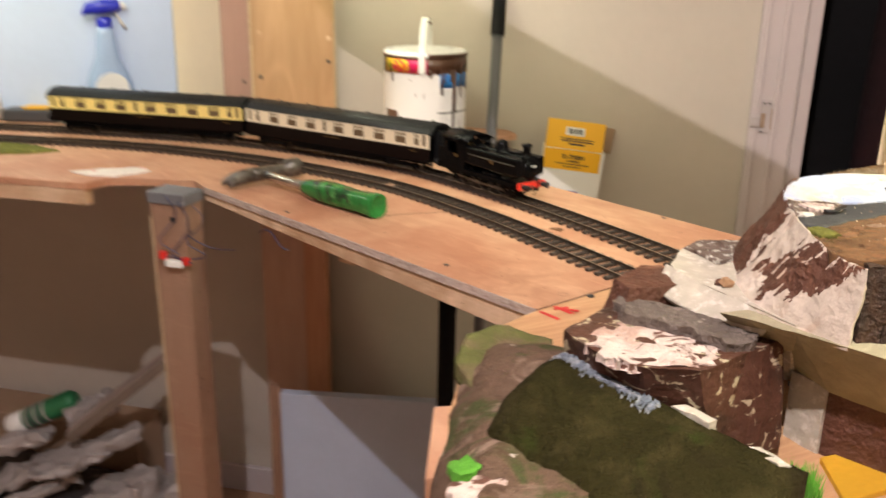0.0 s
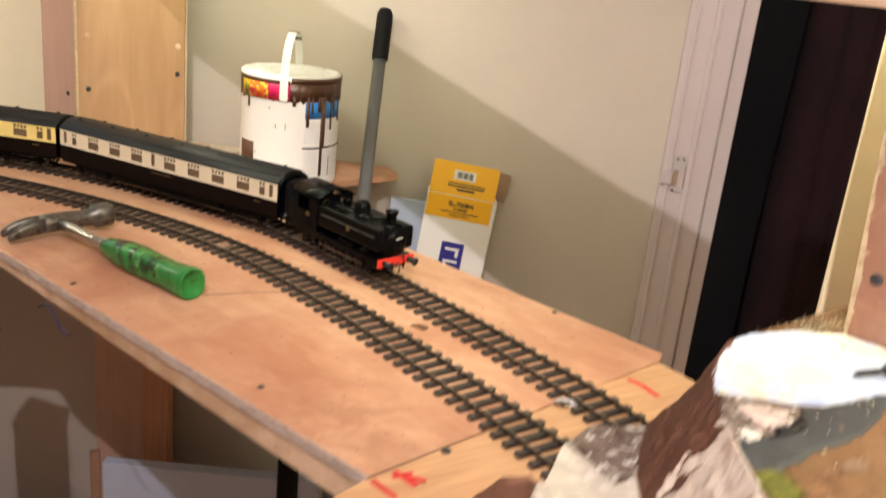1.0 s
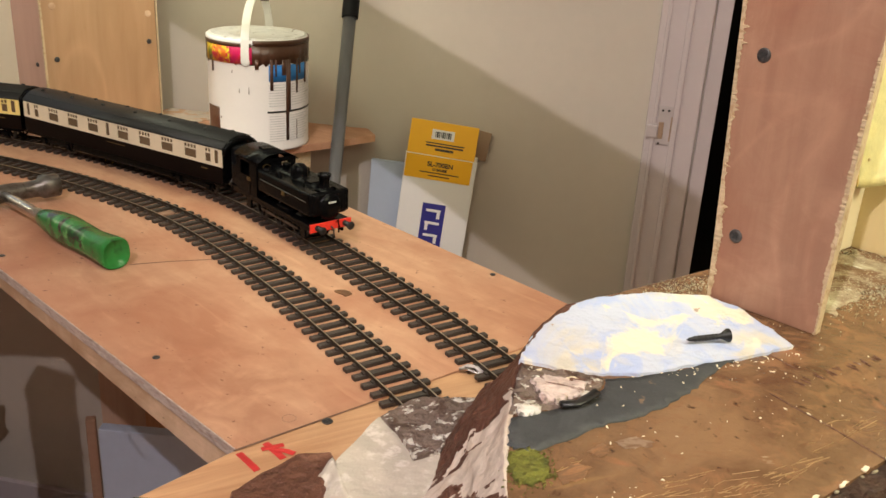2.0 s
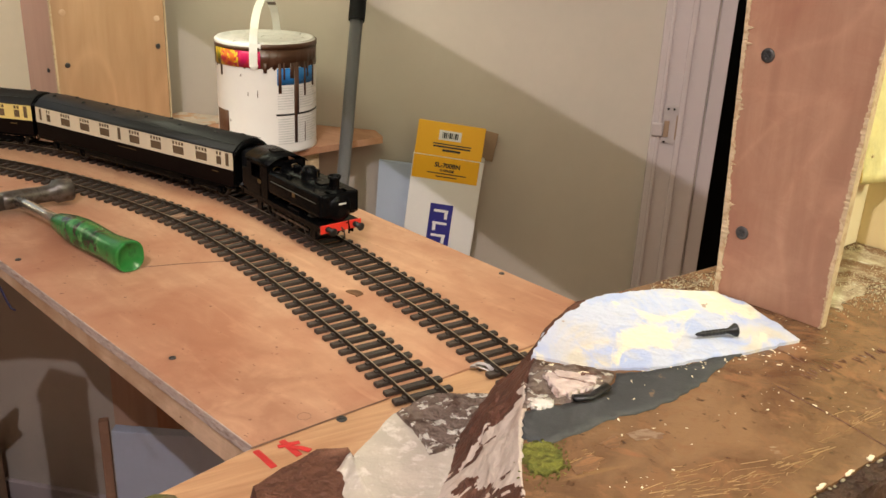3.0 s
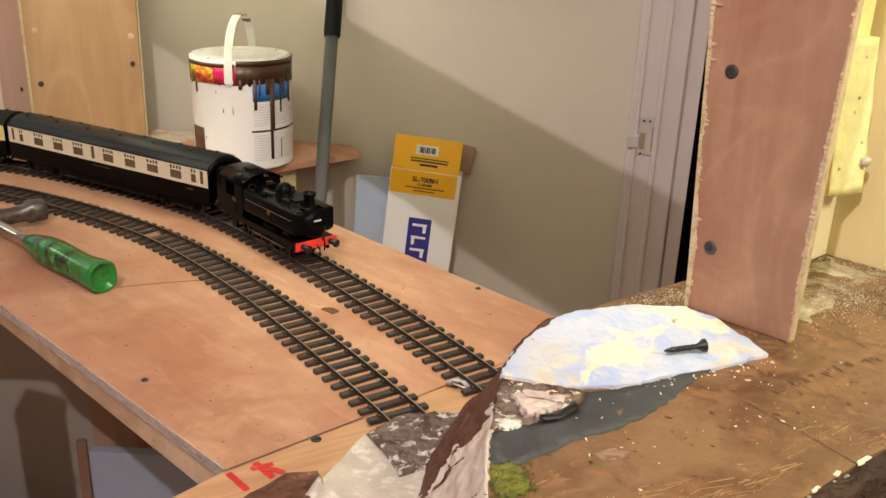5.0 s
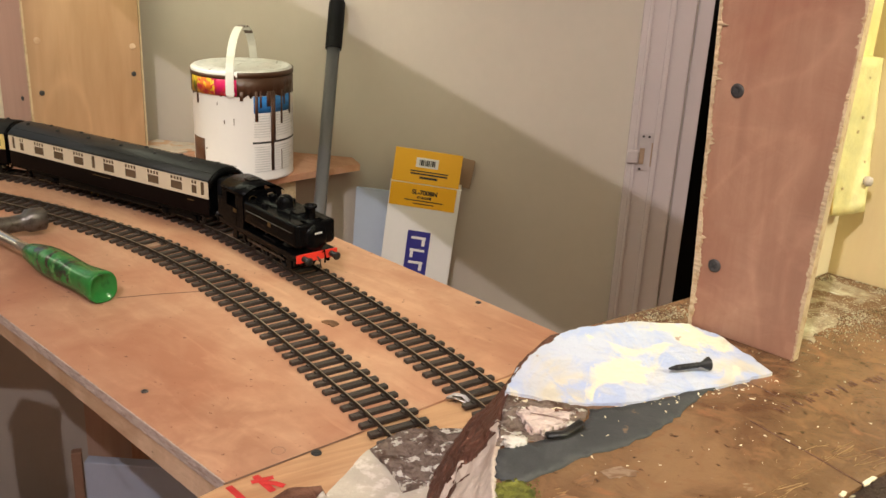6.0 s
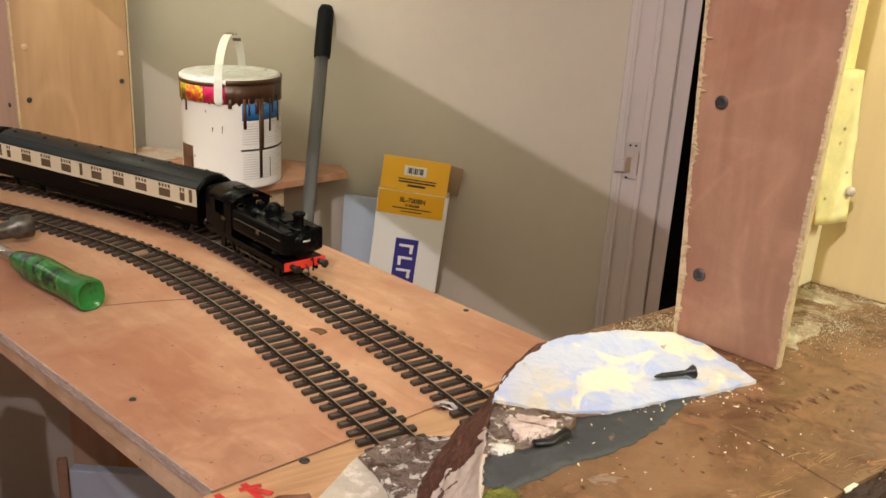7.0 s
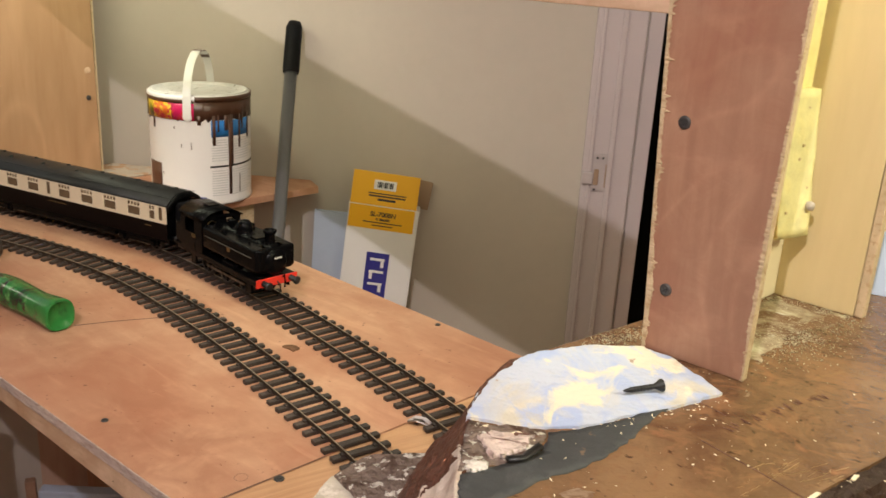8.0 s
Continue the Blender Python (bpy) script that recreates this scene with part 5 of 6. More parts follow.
tagged(finish("wood_block", prism(plan([(-0.136, 0.735), (-0.119, 0.742), (-0.096, 0.615), (-0.113, 0.607)]), height(0.80), height(0.998), 0.002), PLY), "pink plywood end block below the hill", "block")
tagged(finish("yellow_card", bevel(prism(plan([(0.226, 0.722), (0.285, 0.760), (0.30, 0.70), (0.235, 0.655)]), height(0.998), height(1.004)), 0.001), YELLOWCARD), "mustard-yellow card scrap on the end board", "card")
tuftbm = bmesh.new()
rng = random.Random(5)
for i in range(420):
    p = w(0.195 + rng.uniform(-0.018, 0.022), 0.668 + rng.uniform(-0.02, 0.02), 1.0)
    tip = p + Vector((rng.uniform(-0.006, 0.006), rng.uniform(-0.006, 0.006), rng.uniform(0.010, 0.020)))
    s = Vector((rng.uniform(-1, 1), rng.uniform(-1, 1), 0)).normalized() * 0.0007
    tuftbm.faces.new([tuftbm.verts.new(q) for q in (p - s, p + s, tip)])
tagged(finish("grass_tuft", tuftbm, GRASSBRIGHT), "bright green grass tuft beside the rock", "grass", "", "stuff")

# ---- tracks ----
OUTER = [(-2.3, 1.78), (-1.9, 1.825), (-1.52, 1.848), (-1.29, 1.862), (-1.06, 1.864), (-0.84, 1.850), (-0.62, 1.795), (-0.40, 1.700), (-0.20, 1.556), (0.0, 1.375), (0.15, 1.222), (0.25, 1.10), (0.33, 0.98), (0.39, 0.85)]
INNER = [(-2.3, 1.65), (-1.9, 1.70), (-1.42, 1.722), (-1.21, 1.738), (-0.99, 1.734), (-0.78, 1.700), (-0.60, 1.645), (-0.40, 1.552), (-0.20, 1.400), (0.0, 1.210), (0.10, 1.105), (0.18, 1.01), (0.24, 0.91), (0.28, 0.80)]
GAUGE, PITCH, SLEEPER_L = 0.032, 0.0177, 0.0596
RAIL_FOOT, RAIL_TOP = 0.0048, 0.0082

sl = box((0.0074, SLEEPER_L, 0.0042), (0, 0, 0.0021), 0.0009)
for s in (-1, 1):
    for e in (-1, 1):
        box((0.0050, 0.0030, 0.0022), (0, s * (GAUGE / 2 + 0.0008) + e * 0.0022, 0.0046), 0, None, sl)
sleeper_mesh = bpy.data.meshes.new("sleeper")
sl.to_mesh(sleeper_mesh)
sl.free()
sleeper_mesh.materials.append(SLEEPER)


def rail_sweep(path, off, z0, z1, wid):
    b_ = bmesh.new()
    prev = None
    for q, a in path:
        n = Vector((-math.sin(a), math.cos(a), 0))
        c = q + n * off
        ring = [b_.verts.new(Vector((c.x, c.y, TOP + z)) + n * x) for x, z in ((-wid, z0), (wid, z0), (wid, z1), (-wid, z1))]
        if prev:
            for k in range(4):
                b_.faces.new((prev[k], prev[(k + 1) % 4], ring[(k + 1) % 4], ring[k]))
        prev = ring
    return b_


def lay_track(points, label):
    tr = thing("railway_track", label, "railway track", "model railway tracks")
    fine = spline(points, 0.02)
    for s in (-1, 1):
        r = part("rail", rail_sweep(fine, s * (GAUGE / 2 + 0.0008), RAIL_FOOT - 0.001, RAIL_TOP, 0.0006), RAIL, tr)
        part("rail_head", rail_sweep(fine, s * (GAUGE / 2 + 0.0008), RAIL_TOP - 0.0006, RAIL_TOP + 0.0004, 0.00055), RAILTOP, r, "worn bright rail head")
    rng = random.Random(len(label))
    for q, a in spline(points, PITCH):
        ob = new("sleeper", sleeper_mesh)
        ob.parent = tr
        ob.matrix_basis = Matrix.Translation((q.x, q.y, TOP)) @ pose(0, 0, 0, 0, 0, math.degrees(a) + rng.uniform(-1.2, 1.2))
    return tr


outer_track = lay_track(OUTER, "outer curved track with brown-black sleepers on the plywood board")
inner_track = lay_track(INNER, "inner curved track with brown-black sleepers on pink plywood")
for at, trk in ((w(-0.328, 1.652), outer_track), (w(-0.425, 1.565), inner_track)):
    part("joint_pad", box((0.020, 0.012, 0.0046), (0, 0, 0.0024), 0.001), LEGWOOD, trk, "pale timber packing at a rail joint").matrix_basis = Matrix.Translation(at) @ pose(0, 0, 0, 0, 0, 58)
part("joint_wire", tube([w(0.101, 1.219, 1.002), w(0.108, 1.225, 1.0045), w(0.117, 1.224, 1.005), w(0.125, 1.218, 1.002)], 0.002, 8, None, (0.0030, 0.0011)), PLATE, outer_track, "pale solder joint", True)
part("joint_wire", tube([w(0.100, 1.216, 1.003), w(0.110, 1.214, 1.006), w(0.124, 1.212, 1.003)], 0.0012, 6), CHROME, outer_track, "bright soldered wire")

# ---- marks and screws on the boards ----
for x, y in ((-0.217, 1.150), (0.094, 1.498), (-0.297, 1.737), (-0.545, 1.345)):
    screw_head(w(x, y) + Vector((0, 0, 0.0002)), (0, 0, 1), board, 0.0036)
part("filled_hole", lathe([(0.0052, -0.0002), (0.0058, 0.0003), (0.0064, -0.0003)], 16, Matrix.Translation(w(-0.040, 1.078))), LEGWOOD, board, "pale ring round a filled hole")
screw_head(w(-0.004, 1.085) + Vector((0, 0, -0.0010)), (0, 0, 1), right, 0.0048)


def stroke(points, wid, mat, parent, name="marker_line", z=TOP):
    pts = [Vector((K * x, K * y, z + 0.0002)) for x, y in points]
    return part(name, tube(pts, wid, 6, None, (wid, 0.00035)), mat, parent)


rng = random.Random(31)
nick = bmesh.new()
for k in range(45):
    f, g = rng.random(), rng.random()
    x, y = -0.70 + 0.66 * f, 1.44 - 0.44 * f + g * (0.10 + 0.26 * rng.random())
    sz = rng.choice((0.0003, 0.0004, 0.0005, 0.0008))
    join(nick, box((sz * rng.uniform(1, 5), sz, 0.0003), w(x, y) + Vector((0, 0, 0.0001)), 0, pose(0, 0, 0, 0, 0, rng.uniform(-70, 40))))
tagged(part("nicked_surface", nick, plain("dark_nick", (0.28, 0.13, 0.075), 0.8, 0, 0.3, 60), board, "small dark nicks in the plywood face"), kind="stuff")
low = TOP - 0.0015
stroke([(-0.063, 1.0131), (-0.050, 1.0035), (-0.0371, 0.9935)], 0.0030, PENRED, right, z=low)
stroke([(-0.0463, 1.0343), (-0.034, 1.0252), (-0.0219, 1.0162)], 0.0030, PENRED, right, z=low + 0.0003)
stroke([(-0.0456, 1.0235), (-0.0375, 1.030), (-0.0293, 1.0361)], 0.0026, PENRED, right, z=low + 0.0006)
stroke([(-0.0340, 1.0260), (-0.024, 1.027), (-0.0148, 1.0251)], 0.0028, PENRED, right, z=low + 0.0009)
stroke([(-0.0682, 1.0142), (-0.02, 1.0742), (0.030, 1.1352)], 0.0011, PENCIL, right, "joint_line", low + 0.0008)
stroke([(0.188, 1.318), (0.205, 1.305), (0.222, 1.282)], 0.0035, PENRED, right, z=low)
stroke([(-0.748, 2.062), (-0.66, 1.995), (-0.575, 1.936)], 0.0020, PENRED, shelf)
stroke([(-0.740, 2.066), (-0.69, 2.018), (-0.635, 1.966)], 0.0013, PENRED, shelf)
for k in range(6):
    x, y = -0.578 + 0.012 * k, 1.930 + 0.004 * k
    stroke([(x - 0.012, y + 0.010), (x, y), (x + 0.006, y + 0.012)], 0.0011, PENRED, shelf)
stroke([(-0.730, 1.600), (-0.715, 1.612), (-0.70, 1.602), (-0.715, 1.596)], 0.0022, PENRED, board)
stroke([(-0.375, 1.372), (-0.33, 1.400), (-0.277, 1.427)], 0.0010, PENCIL, board, "pencil_line")
for k, (x, y) in enumerate(((-0.080, 1.374), (-0.215, 1.690), (-0.642, 1.772), (-0.51, 1.860))):
    lf = roughen(box((0.018, 0.010, 0.0012), (0, 0, 0.0005), 0.0003), 3, 0.0016, 150, k)
    ob = finish("dry_leaf_scrap", lf, plain("dry_leaf", (0.15, 0.065, 0.025), 0.8, 0, 0.4, 60), None, "", True)
    ob.matrix_basis = Matrix.Translation(w(x, y)) @ pose(0, 0, 0, 0, 0, 40 * k - 30)
    tagged(ob, "small brown scrap lying on the plywood board", "scrap", "scraps on the board")
yb = finish("yellow_scrap", roughen(box((0.018, 0.010, 0.005), (0, 0, 0.003), 0.001), 3, 0.002, 120, 3), plain("yellow_scrap", (0.75, 0.50, 0.05), 0.6), None, "", True)
yb.matrix_basis = Matrix.Translation(w(-0.651, 1.793))
tagged(yb, "small yellow scrap lying between the tracks", "scrap")
patch("plaster_splash", [(-1.068, 1.49), (-1.04, 1.515), (-0.955, 1.567), (-0.925, 1.545), (-0.935, 1.52), (-0.965, 1.478), (-1.02, 1.474)], blotched("white_plaster_red", (0.80, 0.74, 0.68), [((0.62, 0.08, 0.06), 16, 0.54, 0.62, 0.6)], 0.7, 0.5), "white plaster splash with red marks on the board", "plaster", 0.003, 0.001, TOP)
patch("grass_verge", [(-1.9, 1.53), (-1.40, 1.555), (-1.25, 1.615), (-1.21, 1.655), (-1.32, 1.690), (-1.9, 1.66)], MOSSLIGHT, "olive-green scenic grass beside the inner track", "grass", 0.003, 0.002, TOP)

# ---- hammer ----
hammer = thing("claw_hammer", "claw hammer with worn steel head and green rubber grip", "hammer")
hv = w(-0.700, 1.530) - w(-0.381, 1.353)
hm = Matrix.Translation(w(-0.381, 1.353)) @ pose(0, 0, 0, 0, 0, math.degrees(math.atan2(hv.y, hv.x)))


def loft(sections, segs=20):
    """A body through (x, y, z, half width, half height) sections along x."""
    b_ = bmesh.new()
    rings = []
    for x, y, z, a, c in sections:
        rings.append([b_.verts.new((x, y + a * math.copysign(abs(math.cos(t)) ** 0.8, math.cos(t)), z + c * math.copysign(abs(math.sin(t)) ** 0.8, math.sin(t)))) for t in (2 * math.pi * k / segs for k in range(segs))])
    for p_, q_ in zip(rings, rings[1:]):
        for k in range(segs):
            b_.faces.new((p_[k], p_[(k + 1) % segs], q_[(k + 1) % segs], q_[k]))
    b_.faces.new(rings[0][::-1])
    b_.faces.new(rings[-1])
    return b_


grip = part("grip", loft([(0.006, 0, 0.0185, 0.0040, 0.0045), (0.0045, 0, 0.0185, 0.0110, 0.0118), (0.0008, 0, 0.0185, 0.0150, 0.0160), (0.0, 0, 0.0185, 0.0168, 0.0176), (0.003, 0, 0.0185, 0.0182, 0.0186), (0.010, 0, 0.0185, 0.0182, 0.0184), (0.022, 0, 0.0182, 0.0176, 0.0176), (0.045, 0, 0.0176, 0.0158, 0.0162), (0.075, 0, 0.0180, 0.0164, 0.0172), (0.105, 0, 0.0184, 0.0172, 0.0180), (0.130, 0, 0.0182, 0.0160, 0.0168), (0.150, 0, 0.0180, 0.0134, 0.0140), (0.166, 0, 0.0178, 0.0112, 0.0114), (0.172, 0, 0.0178, 0.0088, 0.0088)], 28), GREENGRIP, hammer, "green rubber grip, scuffed", True)
neck = part("shaft", loft([(0.168, 0, 0.0175, 0.0078, 0.0078), (0.20, 0, 0.0180, 0.0072, 0.0074), (0.245, 0, 0.0190, 0.0070, 0.0074), (0.278, 0, 0.0195, 0.0080, 0.0080)], 16), CHROME, hammer, "bright steel shaft", True)
hb = loft([(-0.075, 0, 0.0212, 0.0140, 0.0140), (-0.073, 0, 0.0212, 0.0158, 0.0158), (-0.052, 0, 0.0210, 0.0156, 0.0156), (-0.048, 0, 0.0200, 0.0115, 0.0115), (-0.030, 0, 0.0195, 0.0105, 0.0110), (-0.018, 0, 0.0195, 0.0130, 0.0120), (0.012, 0, 0.0195, 0.0135, 0.0120), (0.022, 0, 0.0195, 0.0120, 0.0110)], 24)
for s in (-1, 1):
    join(hb, loft([(0.018, s * 0.0062, 0.0195, 0.0062, 0.0105), (0.034, s * 0.0080, 0.0185, 0.0062, 0.0104), (0.048, s * 0.0095, 0.0165, 0.0056, 0.0090), (0.058, s * 0.0105, 0.0135, 0.0050, 0.0070), (0.066, s * 0.0112, 0.0100, 0.0040, 0.0042)], 12))
head = part("head", hb, STEEL, hammer, "tarnished steel claw head", True)
for ob, m in ((grip, hm), (neck, hm), (head, hm @ pose(0.284, 0, 0, 0, 0, 84))):
    ob.matrix_basis = m

# ---- paint tin ----
tin = thing("paint_tin", "white five-litre paint tin dripped with brown paint on the corner shelf", "paint tin", "", Matrix.Translation(w(-0.478, 2.062) - Vector((0, 0, 0.001))) @ pose(0, 0, 0, 0, 0, -67))
R = 0.0862
part("can", lathe([(0, 0.002), (R - 0.003, 0.002), (R, 0.0), (R + 0.0008, 0.003), (R, 0.006), (R, 0.178), (R + 0.0012, 0.181), (R + 0.0012, 0.186), (R - 0.004, 0.188)], 64), TINWHITE, tin, "", True)
lid = part("lid", lathe([(R - 0.003, 0.184), (R - 0.003, 0.1895), (R - 0.009, 0.1895), (R - 0.011, 0.186), (R - 0.025, 0.1855), (R - 0.027, 0.187), (0.045, 0.187), (0.043, 0.1855), (0, 0.1855)], 64), TINLID, tin, "white press lid smeared with brown paint", True)


def wrap(name, a0, a1, z0, z1, mat, parent, lift=0.0005, ragged=0.0, label=""):
    """A label or paint skin round the tin, angles from the side that faces the room."""
    b_ = bmesh.new()
    n = max(3, int((a1 - a0) / 3))
    prev = None
    for i in range(n + 1):
        a = radians(a0 + (a1 - a0) * i / n)
        low_z = z0 - ragged * abs(noise.noise(Vector((i * 0.61, z0 * 50, a0))))
        ring = [b_.verts.new(((R + d) * math.cos(a), (R + d) * math.sin(a), z)) for d, z in ((-0.001, low_z), (lift, low_z), (lift, z1), (-0.001, z1))]
        if prev:
            for k in range(4):
                b_.faces.new((prev[k], prev[(k + 1) % 4], ring[(k + 1) % 4], ring[k]))
        else:
            b_.faces.new(ring)
        prev = ring
    b_.faces.new(prev[::-1])
    return part(name, b_, mat, parent, label, True)


wrap("brown_band", -100, 260, 0.150, 0.1795, BROWNPAINT, tin, 0.0010, 0.010, "band of dried brown paint")
wrap("colour_label", -74, -60, 0.148, 0.1755, LABELYELLOW, tin, 0.0016, 0.0, "yellow and olive end of the label strip")
wrap("colour_label", -60, -32, 0.148, 0.1755, LABELRED, tin, 0.0016, 0.0, "red, orange and yellow label strip")
wrap("colour_label", -32, -7, 0.148, 0.1755, LABELMAGENTA, tin, 0.0016, 0.0, "crimson end of the label strip")
wrap("brown_swatch", -76, -50, 0.018, 0.070, BROWNPAINT, tin, 0.0006, 0.0, "brown colour swatch")
wrap("navy_strip", -95, 4, 0.004, 0.0155, LABELNAVY, tin, 0.0014)
wrap("blue_label", 11, 66, 0.119, 0.147, LABELBLUE, tin, 0.0006, 0.0, "blue label panel")
for k in range(9):
    wrap("print_line", 11, 64 + 6 * ((k * 5) % 3), 0.0778 + 0.0044 * k, 0.0791 + 0.0044 * k, LABELGREY, tin, 0.0006)
wrap("black_rule", 9, 80, 0.0665, 0.0695, INK, tin, 0.0007)
for k in range(11):
    wrap("print_line", 11, 62 + 9 * ((k * 7) % 3) / 2, 0.0168 + 0.0043 * k, 0.0181 + 0.0043 * k, LABELGREY, tin, 0.0006)
wrap("side_print", 84, 118, 0.05, 0.14, LABELGREY, tin, 0.0006)
wrap("rim_smear", -100, -8, 0.1755, 0.1815, BROWNPAINT, tin, 0.0018, 0.0, "brown paint smeared over the rim")
wrap("rim_smear", -6, 205, 0.1785, 0.1868, BROWNPAINT, tin, 0.0018, 0.0, "brown paint smeared over the rim")
for a, z0, wd in ((14, 0.105, 1.7), (19, 0.128, 1.0), (33, 0.018, 1.7), (36, 0.070, 1.2), (47, 0.098, 1.1), (29, 0.13, 2.8), (52, 0.13, 1.1), (-60, 0.130, 1.2), (64, 0.112, 1.4), (-2, 0.14, 2.0)):
    wrap("paint_drip", a - wd, a + wd, z0, 0.156, BROWNPAINT, tin, 0.0016, 0.0, "run of brown paint")
for a, z0, z1 in ((-22, 0.100, 0.107), (-11, 0.098, 0.110), (-47, 0.052, 0.056), (47, 0.018, 0.052), (-30, 0.132, 0.136)):
    wrap("paint_fleck", a - 0.35, a + 0.35, z0, z1, BROWNPAINT, tin, 0.0008)
arc = []
for i in range(25):
    t = math.pi * i / 24
    arc.append(((R + 0.004) * math.cos(t), 0, 0.150 + 0.104 * math.sin(t) ** 0.75))


def strap(points, half, thick):
    """A flat strap bent in the xz plane, its width along y."""
    b_ = bmesh.new()
    prev = None
    for i, p in enumerate(points):
        d = (Vector(points[min(i + 1, len(points) - 1)]) - Vector(points[max(i - 1, 0)])).normalized()
        n = Vector((-d.z, 0, d.x)) * thick
        c = Vector(p)
        e = Vector((0, half, 0))
        ring = [b_.verts.new(q) for q in (c - e - n, c + e - n, c + e + n, c - e + n)]
        if prev:
            for k in range(4):
                b_.faces.new((prev[k], prev[(k + 1) % 4], ring[(k + 1) % 4], ring[k]))
        else:
            b_.faces.new(ring)
        prev = ring
    b_.faces.new(prev[::-1])
    return b_


bail = part("handle", strap(arc, 0.0068, 0.0011), WHITEPLASTIC, tin, "white strap handle, upright, with brown smears", False)
bail.matrix_basis = pose(0, 0, 0, 0, 0, -14)
for t in (0.46, 0.56, 0.68):
    i = int(t * 24)
    s = part("smear", strap([arc[i], arc[i + 1]], 0.0069, 0.0014), BROWNPAINT, tin)
    s.matrix_basis = pose(0, 0, 0, 0, 0, -14)
for a in (-14, 166):
    part("pivot", lathe([(0, 0.004), (0.007, 0.003), (0.008, 0)], 16, Matrix.Translation((R * math.cos(radians(a)), R * math.sin(radians(a)), 0.152)) @ pose(0, 0, 0, 0, 90, 0) if a == 166 else Matrix.Translation((R * math.cos(radians(a)), R * math.sin(radians(a)), 0.152)) @ pose(0, 0, 0, 0, 90, a)), WHITEPLASTIC, tin)

# ---- mop pole ----
pole = thing("mop_pole", "grey metal pole with black foam grip leaning on the wall", "pole")
pb, pt = w(-0.253, 1.52, -0.222), w(-0.330, 2.224, 1.345)
ax = (pt - pb)
pm = Matrix.Translation(pb) @ ax.to_track_quat("Z", "Y").to_matrix().to_4x4()
ln = ax.length
for nm, prof, mt in (("tube", [(0, 0), (0.0117, 0), (0.0117, ln - 0.09), (0, ln - 0.09)], POLEGREY), ("grip", [(0.0145, ln - 0.098), (0.0152, ln - 0.09), (0.0150, ln - 0.012), (0.011, ln - 0.002), (0, ln)], BLACKGRIP)):
    part(nm, lathe(prof, 24), mt, pole, "black foam grip" if nm == "grip" else "", True).matrix_basis = pm

# ---- track carton and blue sheet ----
carton = thing("track_carton", "white and orange-yellow cardboard carton leaning at the wall", "carton")
cw = 0.135
c_turn = pose(0, 0, 0, -1.0, 5.2, 7.0)
CH = 1.040
c_foot = Vector((-0.170, 1.900, 1.030)) - c_turn @ Vector((-cw / 2, 0, CH))
cm_ = Matrix.Translation((c_foot.x, c_foot.y, 0.5 * cw * math.sin(radians(5.2)))) @ c_turn
part("body", box((cw, 0.050, CH), (0, 0.025, CH / 2), 0.002), CARDWHITE, carton).matrix_basis = cm_
part("yellow_print", box((cw - 0.010, 0.0008, 0.045), (-0.003, -0.0003, CH - 0.0235), 0.0), CARDYELLOW, carton, "orange-yellow printed panel").matrix_basis = cm_
flap_m = cm_ @ Matrix.Translation((-0.001, 0.001, CH)) @ pose(0, 0, 0, -10)
part("flap", box((cw - 0.008, 0.0022, 0.063), (-0.001, 0, 0.0320), 0.0008), CARDYELLOW, carton, "raised orange-yellow flap").matrix_basis = flap_m
part("barcode_label", box((0.042, 0.0006, 0.018), (-0.002, -0.0014, 0.040), 0), CARDWHITE, carton, "white barcode label").matrix_basis = flap_m
for k in range(9):
    part("barcode_bar", box((0.0012 + 0.0010 * ((k * 5) % 3), 0.0006, 0.011), (-0.016 + 0.0035 * k, -0.0019, 0.040), 0), INK, carton).matrix_basis = flap_m
for zz, wd, th in ((0.0235, 0.072, 0.0022), (0.0185, 0.070, 0.0030), (0.0120, 0.034, 0.0042)):
    part("print_bar", box((wd, 0.0006, th), (0.004, -0.0014, zz), 0), INK, carton).matrix_basis = flap_m
part("side_flap", box((0.026, 0.0018, 0.056), (cw / 2 + 0.004, 0.040, CH + 0.024), 0.0005, pose(0, 0, 0, 0, 4, -12)), CARDBROWN, carton, "brown inside of a side flap").matrix_basis = cm_


def lettering(text, size, parent, m, mat, squash=1.0):
    cu = bpy.data.curves.new("lettering", "FONT")
    cu.body, cu.size, cu.align_x, cu.align_y = text, size, "CENTER", "CENTER"
    cu.extrude, cu.offset = 0.0002, 0.0004
    tmp = bpy.data.objects.new("tmp", cu)
    scene.collection.objects.link(tmp)
    dg = bpy.context.evaluated_depsgraph_get()
    me = bpy.data.meshes.new_from_object(tmp.evaluated_get(dg))
    bpy.data.objects.remove(tmp)
    bpy.data.curves.remove(cu)
    me.materials.clear()
    me.materials.append(mat)
    ob = new("lettering", me)
    ob.parent = parent
    ob.matrix_basis = m @ pose(0, 0, 0, 90) @ Matrix.Diagonal((squash, 1, 1, 1))
    return ob


